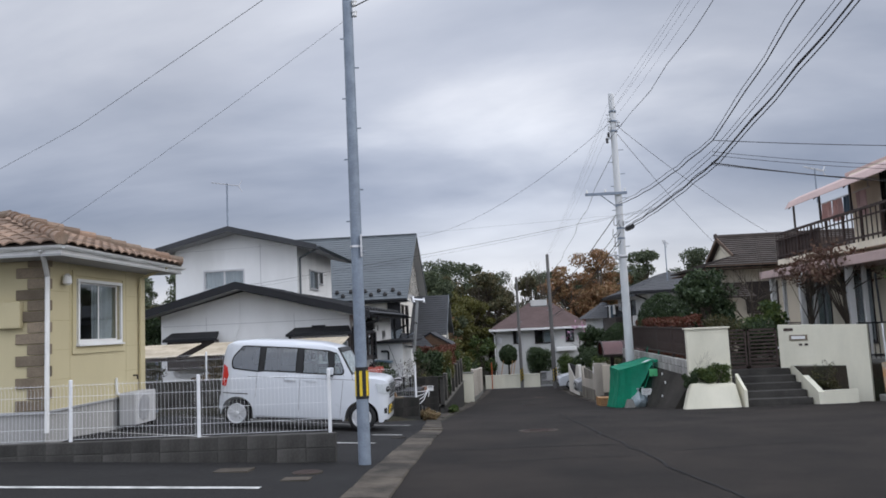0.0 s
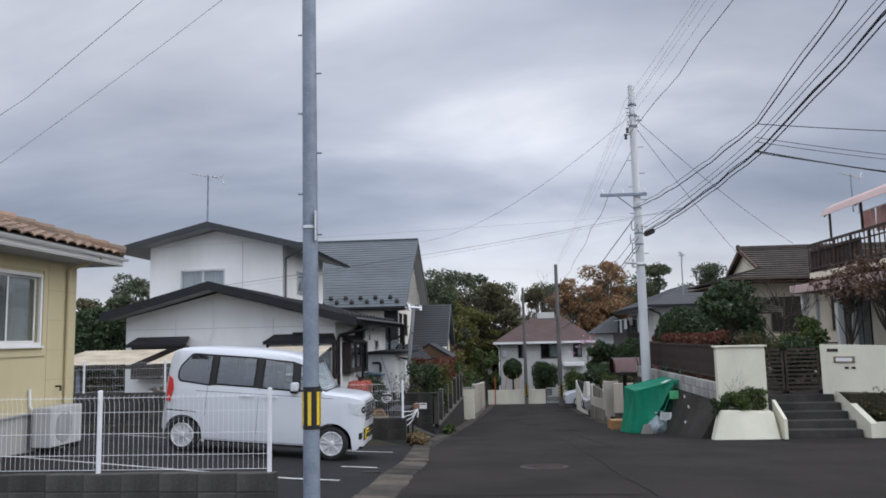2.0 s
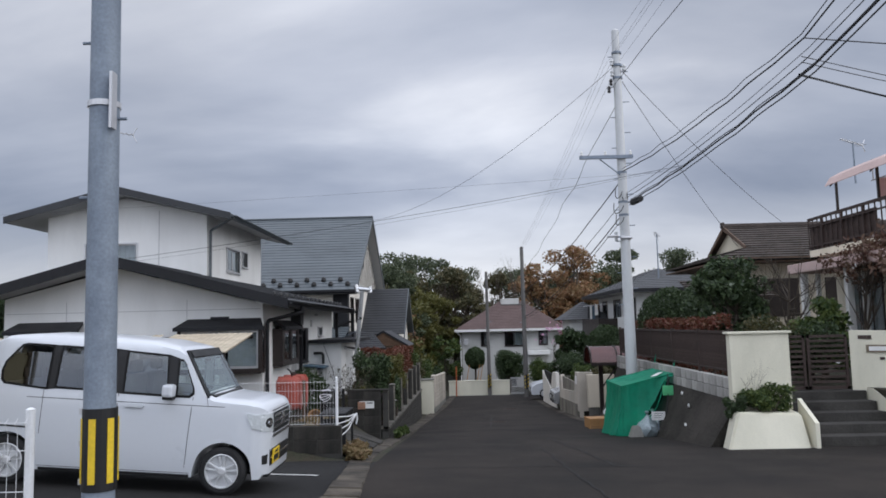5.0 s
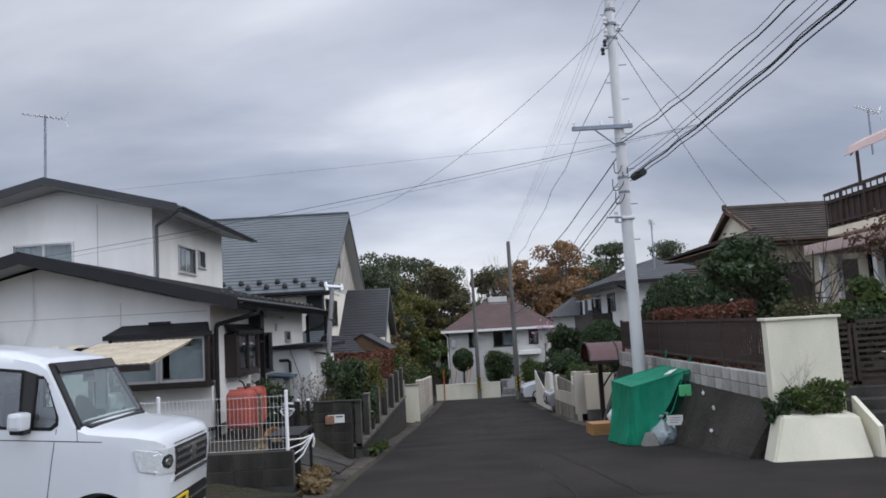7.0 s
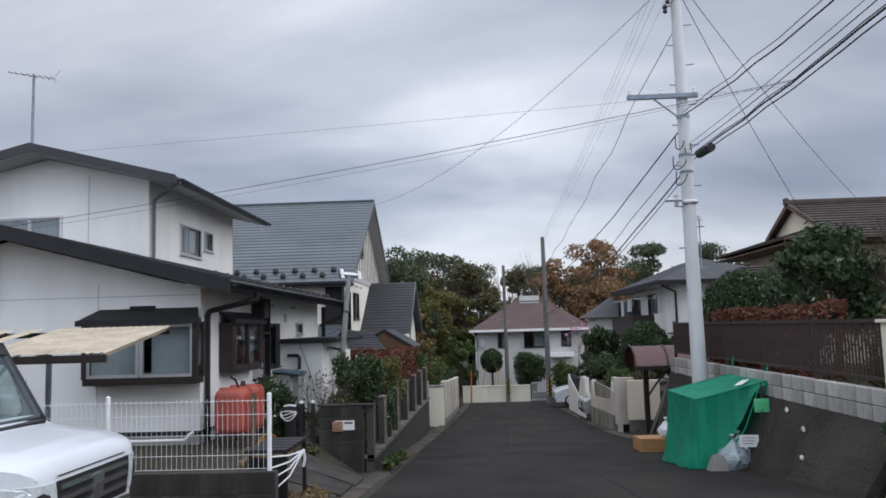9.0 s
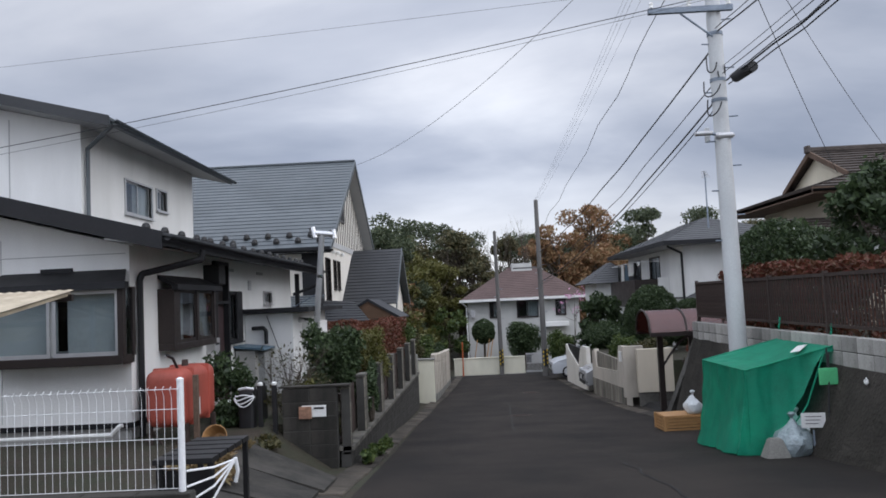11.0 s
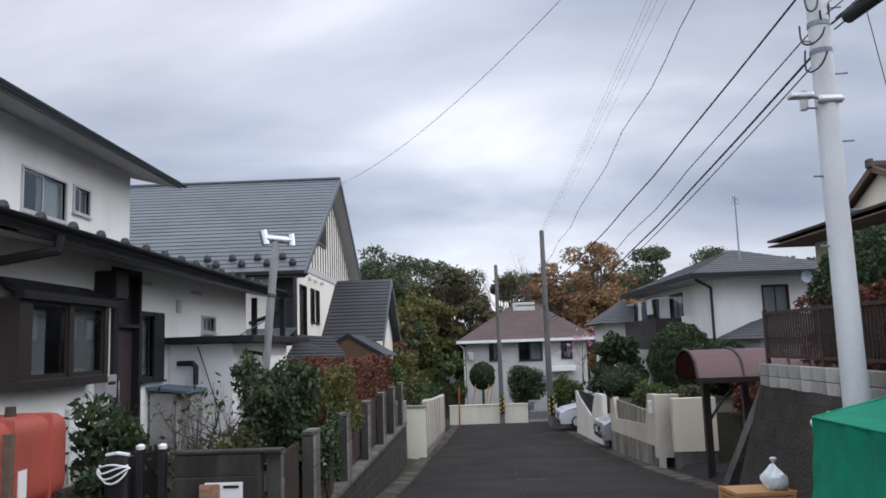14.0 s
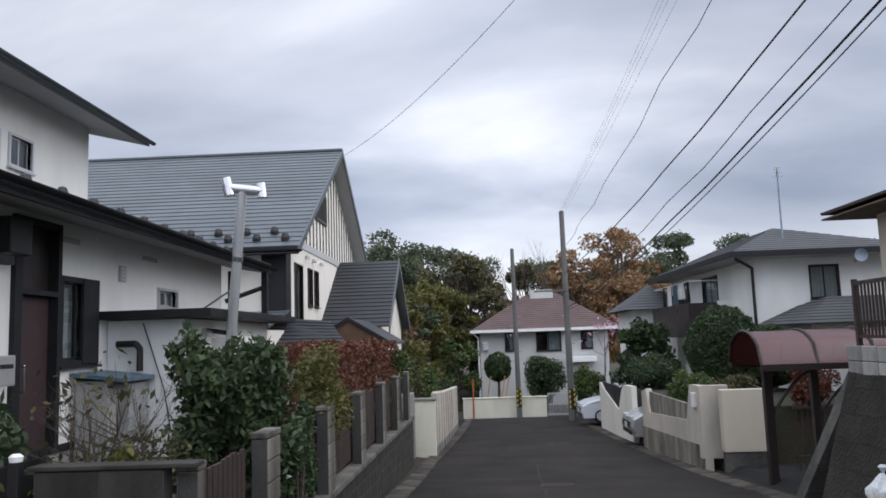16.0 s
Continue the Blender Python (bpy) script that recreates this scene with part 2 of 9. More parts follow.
M = {
    "asphalt": mat("asphalt", (0.0235, 0.0182, 0.0145), 0.9, 0.28, 0.65, 120, 0.6, speck=0.32, col2=(0.0108, 0.0093, 0.0082), spec=0.25),
    "lot": mat("lot_asphalt", (0.0085, 0.0078, 0.0076), 0.92, 0.25, 0.8, 130, 0.6, speck=0.3),
    "soil": mat("soil", (0.036, 0.027, 0.018), 0.95, 0.3, 1.5, 30, 0.8, col2=(0.03, 0.036, 0.018), dist=0.03),
    "kerb": mat("kerb_concrete", (0.082, 0.068, 0.052), 0.9, 0.30, 2.2, 50, 0.6, col2=(0.020, 0.017, 0.013), pieces=True),
    "concrete": mat("concrete", (0.27, 0.262, 0.24), 0.9, 0.2, 0.9, 50, 0.35, streak=0.8, col2=(0.15, 0.15, 0.135)),
    "old_block": mat("weathered_block", (0.050, 0.045, 0.038), 0.92, 0.16, 2.6, 45, 0.5, streak=0.85, col2=(0.013, 0.013, 0.011), pieces=True),
    "grey_block": mat("grey_block", (0.078, 0.074, 0.068), 0.92, 0.16, 2.0, 45, 0.5, streak=0.8, col2=(0.024, 0.023, 0.020), pieces=True),
    "dark_stone": mat("dark_stone", (0.115, 0.110, 0.100), 0.92, 0.14, 1.1, 25, 0.7, pieces=True, dist=0.02, col2=(0.022, 0.021, 0.018)),
    "step_stone": mat("dark_step_stone", (0.058, 0.054, 0.048), 0.92, 0.14, 1.1, 25, 0.7, pieces=True, dist=0.02, col2=(0.020, 0.019, 0.016)),
    "grey_roof": mat("grey_slate_roof", (0.062, 0.064, 0.068), 0.7, 0.12, 0.7, 30, 0.15),
    "bank_face": mat("mossy_bank_stone", (0.048, 0.042, 0.036), 0.95, 0.07, 0.9, 22, 0.9, pieces=True, dist=0.03, col2=(0.018, 0.017, 0.013), speck=0.15, spec=0.25),
    "pale_block": mat("pale_block", (0.40, 0.39, 0.365), 0.9, 0.2, 1.8, 45, 0.4, streak=0.85, col2=(0.13, 0.125, 0.11), pieces=True),
    "stained_base": mat("rain_stained_concrete", (0.27, 0.245, 0.20), 0.92, 0.2, 3.0, 45, 0.4, streak=0.95, col2=(0.055, 0.050, 0.042)),
    "warm_white": mat("warm_white_render", (0.72, 0.685, 0.62), 0.85, 0.06, 0.8, 60, 0.3, streak=0.8, col2=(0.60, 0.57, 0.51)),
    "grey_blind": mat("grey_blind_cloth", (0.30, 0.31, 0.31), 0.9, 0.12, 3, 50, 0.15),
    "mortar": mat("mortar", (0.055, 0.053, 0.048), 0.95, 0.2, 2, 60, 0.3),
    "yellow": mat("yellow_siding", (0.53, 0.465, 0.29), 0.8, 0.06, 0.8, 70, 0.25, streak=0.7),
    "white_wall": mat("white_render", (0.78, 0.78, 0.77), 0.85, 0.05, 0.7, 60, 0.3, streak=0.8, col2=(0.66, 0.66, 0.645)),
    "cream": mat("cream_render", (0.72, 0.69, 0.56), 0.85, 0.06, 0.9, 70, 0.35, streak=0.8, col2=(0.58, 0.56, 0.45)),
    "beige": mat("beige_render", (0.52, 0.465, 0.375), 0.88, 0.08, 0.8, 60, 0.3, streak=0.8),
    "grey_render": mat("grey_render", (0.52, 0.47, 0.40), 0.9, 0.1, 0.9, 60, 0.3, streak=0.85, col2=(0.30, 0.275, 0.235)),
    "foundation": mat("foundation", (0.36, 0.355, 0.34), 0.92, 0.12, 1.0, 50, 0.3, streak=0.8),
    "slate_roof": mat("slate_metal_roof", (0.085, 0.100, 0.110), 0.5, 0.12, 0.7, 30, 0.1, spec=0.5),
    "dark_roof": mat("dark_metal_roof", (0.024, 0.026, 0.030), 0.6, 0.15, 0.8, 30, 0.15, spec=0.5),
    "red_roof": mat("red_brown_roof", (0.092, 0.058, 0.053), 0.7, 0.15, 0.8, 20, 0.2),
    "tile_roof": mat("terracotta_tile", (0.235, 0.150, 0.102), 0.8, 0.22, 2.0, 40, 0.3, col2=(0.185, 0.150, 0.115), pieces=True),
    "old_tile": mat("old_brown_tile", (0.075, 0.060, 0.052), 0.75, 0.25, 1.5, 14, 0.3),
    "fascia": mat("dark_brown_trim", (0.017, 0.0175, 0.020), 0.55, 0.15, 2, 40, 0.1, spec=0.25),
    "soffit": mat("soffit_board", (0.42, 0.42, 0.42), 0.8, 0.05, 1, 40, 0.1),
    "bronze": mat("bronze_aluminium", (0.038, 0.030, 0.028), 0.4, 0.1, 3, 60, 0.05, metal=0.35),
    "alu": mat("silver_aluminium", (0.55, 0.55, 0.56), 0.35, 0.06, 3, 60, 0.05, metal=0.6),
    "white_metal": mat("white_coated_wire", (0.74, 0.75, 0.76), 0.45, 0.06, 3, 60, 0.05),
    "white_trim": mat("white_trim", (0.72, 0.72, 0.70), 0.5, 0.06, 2, 50, 0.05),
    "galv": mat("galvanised_steel", (0.215, 0.255, 0.305), 0.6, 0.14, 5.0, 60, 0.12, metal=0.15, col2=(0.155, 0.185, 0.23)),
    "pole_conc": mat("pole_concrete", (0.55, 0.565, 0.57), 0.85, 0.1, 1.5, 60, 0.25, streak=0.8),
    "dark_pole": mat("dark_pole", (0.13, 0.125, 0.12), 0.8, 0.15, 1.5, 50, 0.2, streak=0.8),
    "black": mat("black_plastic", (0.012, 0.012, 0.013), 0.5, 0.1, 3, 60, 0.05),
    "cable": mat("cable_rubber", (0.02, 0.02, 0.022), 0.6, 0.1, 3, 60, 0),
    "yellow_paint": mat("yellow_band", (0.72, 0.50, 0.03), 0.5, 0.1, 4, 60, 0.05),
    "white_paint": mat("worn_white_line", (0.62, 0.62, 0.60), 0.85, 0.2, 3, 40, 0.2, col2=(0.25, 0.25, 0.24)),
    "car_white": mat("white_car_paint", (0.56, 0.585, 0.62), 0.3, 0.008, 0.8, 20, 0.0, coat=0.5, spec=0.4),
    "tyre": mat("tyre_rubber", (0.018, 0.018, 0.019), 0.85, 0.15, 6, 80, 0.2),
    "rim": mat("alloy_rim", (0.66, 0.67, 0.68), 0.35, 0.05, 6, 60, 0.03, metal=0.3),
    "tail_red": mat("red_lamp_lens", (0.55, 0.02, 0.02), 0.15, 0.05, 5, 40, 0.0, coat=0.6),
    "tank": mat("red_painted_steel", (0.36, 0.070, 0.048), 0.6, 0.1, 1.6, 40, 0.08, streak=0.6, col2=(0.25, 0.058, 0.040)),
    "wood": mat("weathered_wood", (0.13, 0.085, 0.06), 0.85, 0.2, 2, 30, 0.3),
    "bark": mat("bark", (0.085, 0.068, 0.052), 0.95, 0.25, 3, 40, 0.8, dist=0.02),
    "curtain": mat("curtain_cloth", (0.62, 0.62, 0.60), 0.9, 0.1, 3, 50, 0.2),
    # near black, carries the darkness of unlit interiors in its colour
    "room": mat("room_dark_tone", (0.025, 0.024, 0.023), 0.9, 0.15, 1, 20, 0.0),
    "chrome": mat("stainless_steel", (0.62, 0.62, 0.63), 0.22, 0.06, 4, 50, 0.03, metal=0.95),
    "blue_lid": mat("blue_grey_sheet", (0.085, 0.14, 0.19), 0.5, 0.12, 3, 40, 0.1),
    "crate": mat("brown_crate", (0.42, 0.23, 0.095), 0.55, 0.1, 3, 40, 0.05),
    "bag": mat("thin_plastic_bag", (0.62, 0.65, 0.66), 0.35, 0.1, 5, 30, 0.4, dist=0.02),
    "dull_white": mat("dull_white_render", (0.50, 0.50, 0.485), 0.88, 0.06, 0.8, 50, 0.3, streak=0.8, col2=(0.41, 0.41, 0.395)),
    "house_cream": mat("cream_house_wall", (0.74, 0.68, 0.55), 0.88, 0.08, 0.8, 60, 0.3, streak=0.8, col2=(0.58, 0.53, 0.42)),
    "flue": mat("bright_steel_flue", (0.62, 0.63, 0.64), 0.22, 0.08, 3, 50, 0.05, metal=0.6),
    "rust_board": mat("weathered_orange_board", (0.56, 0.30, 0.13), 0.85, 0.25, 5, 40, 0.2, col2=(0.42, 0.36, 0.28)),
    "pink_cloth": mat("pink_cloth", (0.55, 0.38, 0.36), 0.9, 0.1, 3, 50, 0.2),
    "pink": mat("pink_canvas", (0.56, 0.42, 0.39), 0.8, 0.1, 1.2, 40, 0.2),
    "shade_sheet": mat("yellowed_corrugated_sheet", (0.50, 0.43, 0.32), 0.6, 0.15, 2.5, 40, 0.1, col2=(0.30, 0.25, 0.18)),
    "quoin": mat("quoin_stone", (0.22, 0.175, 0.125), 0.9, 0.2, 3, 50, 0.5, pieces=True),
    "iron": mat("rusty_brown_iron", (0.055, 0.036, 0.030), 0.7, 0.25, 4, 50, 0.2),
    "glass": glass_mat("window_glass"),
    "car_glass": glass_mat("tinted_car_glass", (0.20, 0.23, 0.26), sheen=0.13),
    "clear_glass": glass_mat("clear_car_glass", (0.78, 0.86, 0.83), sheen=0.13),
    "g_dark": leaf_mat("dark_leaves", [(0.022, 0.038, 0.018), (0.040, 0.066, 0.028), (0.066, 0.098, 0.040)]),
    "g_wood": leaf_mat("woodland_leaves", [(0.036, 0.052, 0.031), (0.064, 0.086, 0.046), (0.108, 0.128, 0.068)]),
    "g_wood_olive": leaf_mat("autumn_woodland_leaves", [(0.046, 0.056, 0.029), (0.080, 0.088, 0.043), (0.135, 0.112, 0.055)]),
    "g_vine": leaf_mat("withered_vine_leaves", [(0.10, 0.045, 0.034), (0.19, 0.085, 0.060), (0.15, 0.10, 0.065)]),
    "g_mid": leaf_mat("green_leaves", [(0.024, 0.050, 0.015), (0.055, 0.095, 0.025), (0.10, 0.13, 0.035)]),
    "g_olive": leaf_mat("olive_leaves", [(0.028, 0.036, 0.013), (0.055, 0.058, 0.022), (0.095, 0.080, 0.032)]),
    "g_yellow": leaf_mat("yellow_leaves", [(0.11, 0.10, 0.025), (0.32, 0.21, 0.035), (0.09, 0.095, 0.028)]),
    "g_orange": leaf_mat("orange_leaves", [(0.25, 0.125, 0.065), (0.38, 0.180, 0.085), (0.19, 0.135, 0.065)]),
    "g_red": leaf_mat("red_hedge_leaves", [(0.13, 0.032, 0.022), (0.23, 0.060, 0.034), (0.10, 0.052, 0.026)]),
    "g_dry": leaf_mat("dry_grass", [(0.20, 0.13, 0.07), (0.30, 0.16, 0.10), (0.16, 0.13, 0.06)]),
    "g_pink": leaf_mat("pink_blossom", [(0.55, 0.25, 0.42), (0.62, 0.35, 0.50)]),
}

def smoked_sheet(name, col, clear, tint=(0.62, 0.36, 0.34), **kw):
    """A tinted plastic sheet or net that lets part of the light through."""
    m = mat(name, col, **(kw or dict(rough=0.22, var=0.10, big=1.2, fine=30, bump=0.03, spec=0.6)))
    n, l = m.node_tree.nodes, m.node_tree.links
    tp, mx = n.new("ShaderNodeBsdfTransparent"), n.new("ShaderNodeMixShader")
    tp.inputs["Color"].default_value = (*tint, 1)
    mx.inputs[0].default_value = clear
    l.new(n["Principled BSDF"].outputs[0], mx.inputs[1]); l.new(tp.outputs[0], mx.inputs[2])
    l.new(mx.outputs[0], n["Material Output"].inputs["Surface"])
    return m


M["silver_paint"] = mat("silver_car_paint", (0.36, 0.37, 0.38), 0.3, 0.01, 0.8, 20, 0.0, coat=0.5, metal=0.5)
M["black_paint"] = mat("black_car_paint", (0.012, 0.012, 0.014), 0.25, 0.01, 0.8, 20, 0.0, coat=0.6)
M["net"] = smoked_sheet("green_net", (0.006, 0.31, 0.18), 0.34, (0.12, 0.75, 0.52), rough=0.6, var=0.2, big=3, fine=90, bump=0.5, col2=(0.008, 0.22, 0.13))
M["canopy"] = smoked_sheet("smoked_canopy", (0.150, 0.070, 0.066), 0.35)

# ---- mesh helpers ----
APART = {"wall", "fascia_board", "siding_joint", "panel_joint", "roof_seams", "handrail", "rail", "louvre_screen"}

def part(name, bm, material, parent=None, label="", smooth=False):
    """Link a bmesh, in world places, as one mesh object under its thing."""
    if name in APART:
        bm.verts.index_update()
        seen, groups = set(), []
        for v in bm.verts:
            if v not in seen:
                stack, grp = [v], []
                seen.add(v)
                while stack:
                    w = stack.pop(); grp.append(w)
                    for e in w.link_edges:
                        o = e.other_vert(w)
                        if o not in seen:
                            seen.add(o); stack.append(o)
                groups.append(grp)
        if len(groups) > 1:
            last = None
            for grp in groups:
                b2 = bmesh.new()
                mp = {v: b2.verts.new(v.co) for v in grp}
                for f in {f for v in grp for f in v.link_faces}:
                    b2.faces.new([mp[v] for v in f.verts])
                last = part(name, b2, material, parent, label, smooth)
            bm.free()
            return last
    me = bpy.data.meshes.new(name)
    bm.normal_update()
    if smooth:
        for e in bm.edges:
            if len(e.link_faces) == 2 and e.calc_face_angle(0) > 0.55:
                e.smooth = False
    bm.to_mesh(me)
    bm.free()
    me.materials.append(M[material] if isinstance(material, str) else material)
    if smooth:
        for p in me.polygons:
            p.use_smooth = True
    return part_of(name, me, parent, label)


def part_of(name, me, parent=None, label=""):
    ob = new(name, me)
    if parent is not None:
        ob.parent = parent
        ob.matrix_parent_inverse = parent.matrix_world.inverted() if parent.parent is None else Matrix.Translation(parent.get("base", (0, 0, 0))).inverted()
    if label:
        ob["label"] = label
    return ob


def thing(name, place, label, category, group="", kind=""):
    e = new(name)
    e.empty_display_size = 0.1
    e.location = place
    e.matrix_world = Matrix.Translation(place)
    return tagged(e, label, category, group, kind)


def struct(name, bm, material, label="", category="", smooth=False):
    ob = part(name, bm, material, None, "", smooth)
    return tagged(ob, label, category, kind="structure")


def B():
    return bmesh.new()


def box(bm, x0, x1, y0, y1, z0, z1, bev=0.0):
    c = Matrix.Translation(((x0 + x1) / 2, (y0 + y1) / 2, (z0 + z1) / 2)) @ Matrix.Diagonal((abs(x1 - x0), abs(y1 - y0), abs(z1 - z0), 1))
    r = bmesh.ops.create_cube(bm, size=1, matrix=c)
    if bev:
        es = list({e for v in r["verts"] for e in v.link_edges})
        bmesh.ops.bevel(bm, geom=es, offset=bev, segments=2, affect="EDGES", profile=0.6)
    return bm


def hexa(bm, low, high):
    """A block from four low and four high corners, both counter-clockwise seen from above."""
    a, b = [bm.verts.new(p) for p in low], [bm.verts.new(p) for p in high]
    bm.faces.new(a[::-1]); bm.faces.new(b)
    for i in range(4):
        j = (i + 1) % 4
        bm.faces.new((a[i], a[j], b[j], b[i]))
    return bm


def slab(bm, pts, thick, way=(0, 0, -1)):
    """A plate: a polygon and the same moved by thick along way."""
    d = Vector(way).normalized() * thick
    a = [bm.verts.new(p) for p in pts]
    b = [bm.verts.new(Vector(p) + d) for p in pts]
    bm.faces.new(a); bm.faces.new(b[::-1])
    n = len(pts)
    for i in range(n):
        j = (i + 1) % n
        bm.faces.new((a[j], a[i], b[i], b[j]))
    bmesh.ops.recalc_face_normals(bm, faces=bm.faces[:])
    return bm


def rod(bm, p0, p1, r0, r1=None, seg=10, cap=True):
    p0, p1 = Vector(p0), Vector(p1)
    d = p1 - p0
    q = d.to_track_quat("Z", "Y").to_matrix().to_4x4()
    m = Matrix.Translation((p0 + p1) / 2) @ q
    bmesh.ops.create_cone(bm, cap_ends=cap, segments=seg, radius1=r0, radius2=r0 if r1 is None else r1, depth=d.length, matrix=m)
    return bm


def pipe(bm, pts, r, seg=8):
    for a, b in zip(pts, pts[1:]):
        rod(bm, a, b, r, seg=seg)
    for p in pts[1:-1]:
        bmesh.ops.create_icosphere(bm, subdivisions=1, radius=r * 1.02, matrix=Matrix.Translation(p))
    return bm


def lathe(bm, profile, centre, axis="Z", seg=20):
    """Turn a profile of (radius, height) about an axis through centre."""
    rings = []
    for r, h in profile:
        ring = []
        for k in range(seg):
            a = 2 * math.pi * k / seg
            u, v = r * math.cos(a), r * math.sin(a)
            p = {"Z": (u, v, h), "Y": (u, h, v), "X": (h, u, v)}[axis]
            ring.append(bm.verts.new(Vector(centre) + Vector(p)))
        rings.append(ring)
    for a, b in zip(rings, rings[1:]):
        for k in range(seg):
            j = (k + 1) % seg
            bm.faces.new((a[k], a[j], b[j], b[k]))
    bm.faces.new(rings[0][::-1]); bm.faces.new(rings[-1])
    bmesh.ops.recalc_face_normals(bm, faces=bm.faces[:])
    return bm


def mesh_np(name, verts, faces, material, parent=None, label=""):
    me = bpy.data.meshes.new(name)
    me.from_pydata(verts, [], faces)
    me.materials.append(M[material] if isinstance(material, str) else material)
    return part_of(name, me, parent, label)


def holed(bm, axis, at, thick, u0, u1, z0, z1, holes, top=None):
    """A wall in the plane axis = at, thick backwards, from u0 to u1 and z0 to z1, with holes (u0, u1, z0, z1) through it.
    top(u): the upper edge where it is not level; the rows above the holes then reach up to it."""
    us = sorted({u0, u1, *[h[0] for h in holes], *[h[1] for h in holes]})
    zs = sorted({z0, z1, *[h[2] for h in holes], *[h[3] for h in holes]})
    keep = set()
    for i, (a, b) in enumerate(zip(us, us[1:])):
        for j, (c, d) in enumerate(zip(zs, zs[1:])):
            if not any(h[0] - 1e-6 <= a and b <= h[1] + 1e-6 and h[2] - 1e-6 <= c and d <= h[3] + 1e-6 for h in holes):
                keep.add((i, j))
    made = {}

    def V(i, j, s):
        if (i, j, s) not in made:
            w = at + (thick if s else 0)
            made[i, j, s] = bm.verts.new((w, us[i], zs[j]) if axis == "x" else (us[i], w, zs[j]))
        return made[i, j, s]

    new_faces = []
    for i, j in keep:
        for s in (0, 1):
            new_faces.append(bm.faces.new((V(i, j, s), V(i + 1, j, s), V(i + 1, j + 1, s), V(i, j + 1, s))))
        for (di, dj), (p, q) in {(-1, 0): ((i, j), (i, j + 1)), (1, 0): ((i + 1, j), (i + 1, j + 1)), (0, -1): ((i, j), (i + 1, j)), (0, 1): ((i, j + 1), (i + 1, j + 1))}.items():
            if (i + di, j + dj) not in keep:
                new_faces.append(bm.faces.new((V(*p, 0), V(*q, 0), V(*q, 1), V(*p, 1))))
    bmesh.ops.recalc_face_normals(bm, faces=new_faces)
    return bm



rnd = random.Random(5)


def leaves(name, centres, size, material, parent=None, label="", spread=0.0, seed=0, flat=0.0):
    """Small leaf blades, one rhombus each, at the centres."""
    rs = np.random.RandomState(seed)
    n = len(centres)
    c = np.asarray(centres, float) + rs.normal(0, 1, (n, 3)) * spread
    a = rs.normal(0, 1, (n, 3)); a[:, 2] *= (1 - flat); a /= np.linalg.norm(a, axis=1)[:, None]
    b = np.cross(a, rs.normal(0, 1, (n, 3))); b /= np.linalg.norm(b, axis=1)[:, None] + 1e-9
    s = (size * (0.6 + 0.8 * rs.rand(n)))[:, None]
    v = np.stack([c - a * s, c + b * s * 0.45, c + a * s, c - b * s * 0.45], 1).reshape(-1, 3)
    f = np.arange(4 * n).reshape(-1, 4)
    return mesh_np(name, v.tolist(), f.tolist(), material, parent, label)


def crown_points(centres, radii, per, rs, shell=0.55):
    """Points in clumps: mostly near the skin of each clump."""
    out = []
    for c, r in zip(centres, radii):
        d = rs.normal(0, 1, (per, 3)); d /= np.linalg.norm(d, axis=1)[:, None]
        rad = np.array(r) * (shell + (1 - shell) * rs.rand(per))[:, None] * (0.85 + 0.3 * rs.rand(per))[:, None]
        out.append(np.asarray(c) + d * rad)
    return np.concatenate(out)


def tree(name, place, height, radius, material, label, category="tree", clumps=26, per=120, leaf=0.16, trunk=0.12, low=0.3, seed=0,
         group="", squash=0.85, bare=False):
    """A tapered trunk with forking limbs, and a crown of clumps of leaves."""
    rs = np.random.RandomState(seed)
    x, y, z = place
    t = thing(name, place, label, category, group)
    bm = B()
    top = Vector((x + rs.normal(0, .15), y + rs.normal(0, .15), z + height * 0.8))
    base = Vector((x, y, z - 0.1))
    mid = base.lerp(top, 0.5) + Vector((rs.normal(0, .12), rs.normal(0, .12), 0)) * radius * 0.4
    rod(bm, base, mid, trunk, trunk * 0.65, 8); rod(bm, mid, top, trunk * 0.65, trunk * 0.2, 7)
    cs, rr = [], []
    for k in range(clumps):
        a = rs.rand() * 2 * math.pi
        h = low + (1 - low) * rs.rand() ** 0.85
        w = radius * (0.35 + 0.75 * math.sin(math.pi * min(1, 0.18 + 0.78 * (h - low) / (1 - low)))) * rs.rand() ** 0.45
        c = Vector((x + w * math.cos(a), y + w * math.sin(a), z + height * h * (0.93 + .1 * rs.rand())))
        cs.append(c)
        q = radius * (0.22 + 0.2 * rs.rand())
        rr.append((q, q, q * squash))
        f = mid.lerp(top, min(1, max(0, (h - .35))))
        start = base.lerp(mid, 0.75) if rs.rand() < 0.4 else f
        k1 = start.lerp(c, 0.55) + Vector((0, 0, -0.05 * height * rs.rand()))
        rod(bm, start, k1, trunk * 0.3, trunk * 0.18, 5, False); rod(bm, k1, c, trunk * 0.18, trunk * 0.06, 5, False)
        if bare:
            for _ in range(7):
                d = Vector(rs.normal(0, 1, 3)); d.z = abs(d.z) * 1.3
                e = c + d.normalized() * radius * (0.25 + .35 * rs.rand())
                rod(bm, k1.lerp(c, rs.rand()), e, trunk * 0.09, trunk * 0.03, 4, False)
    part("trunk", bm, "bark", t)
    if not bare:
        leaves("crown", crown_points(cs, rr, per, rs), leaf, material, t, seed=seed + 1)
    return t


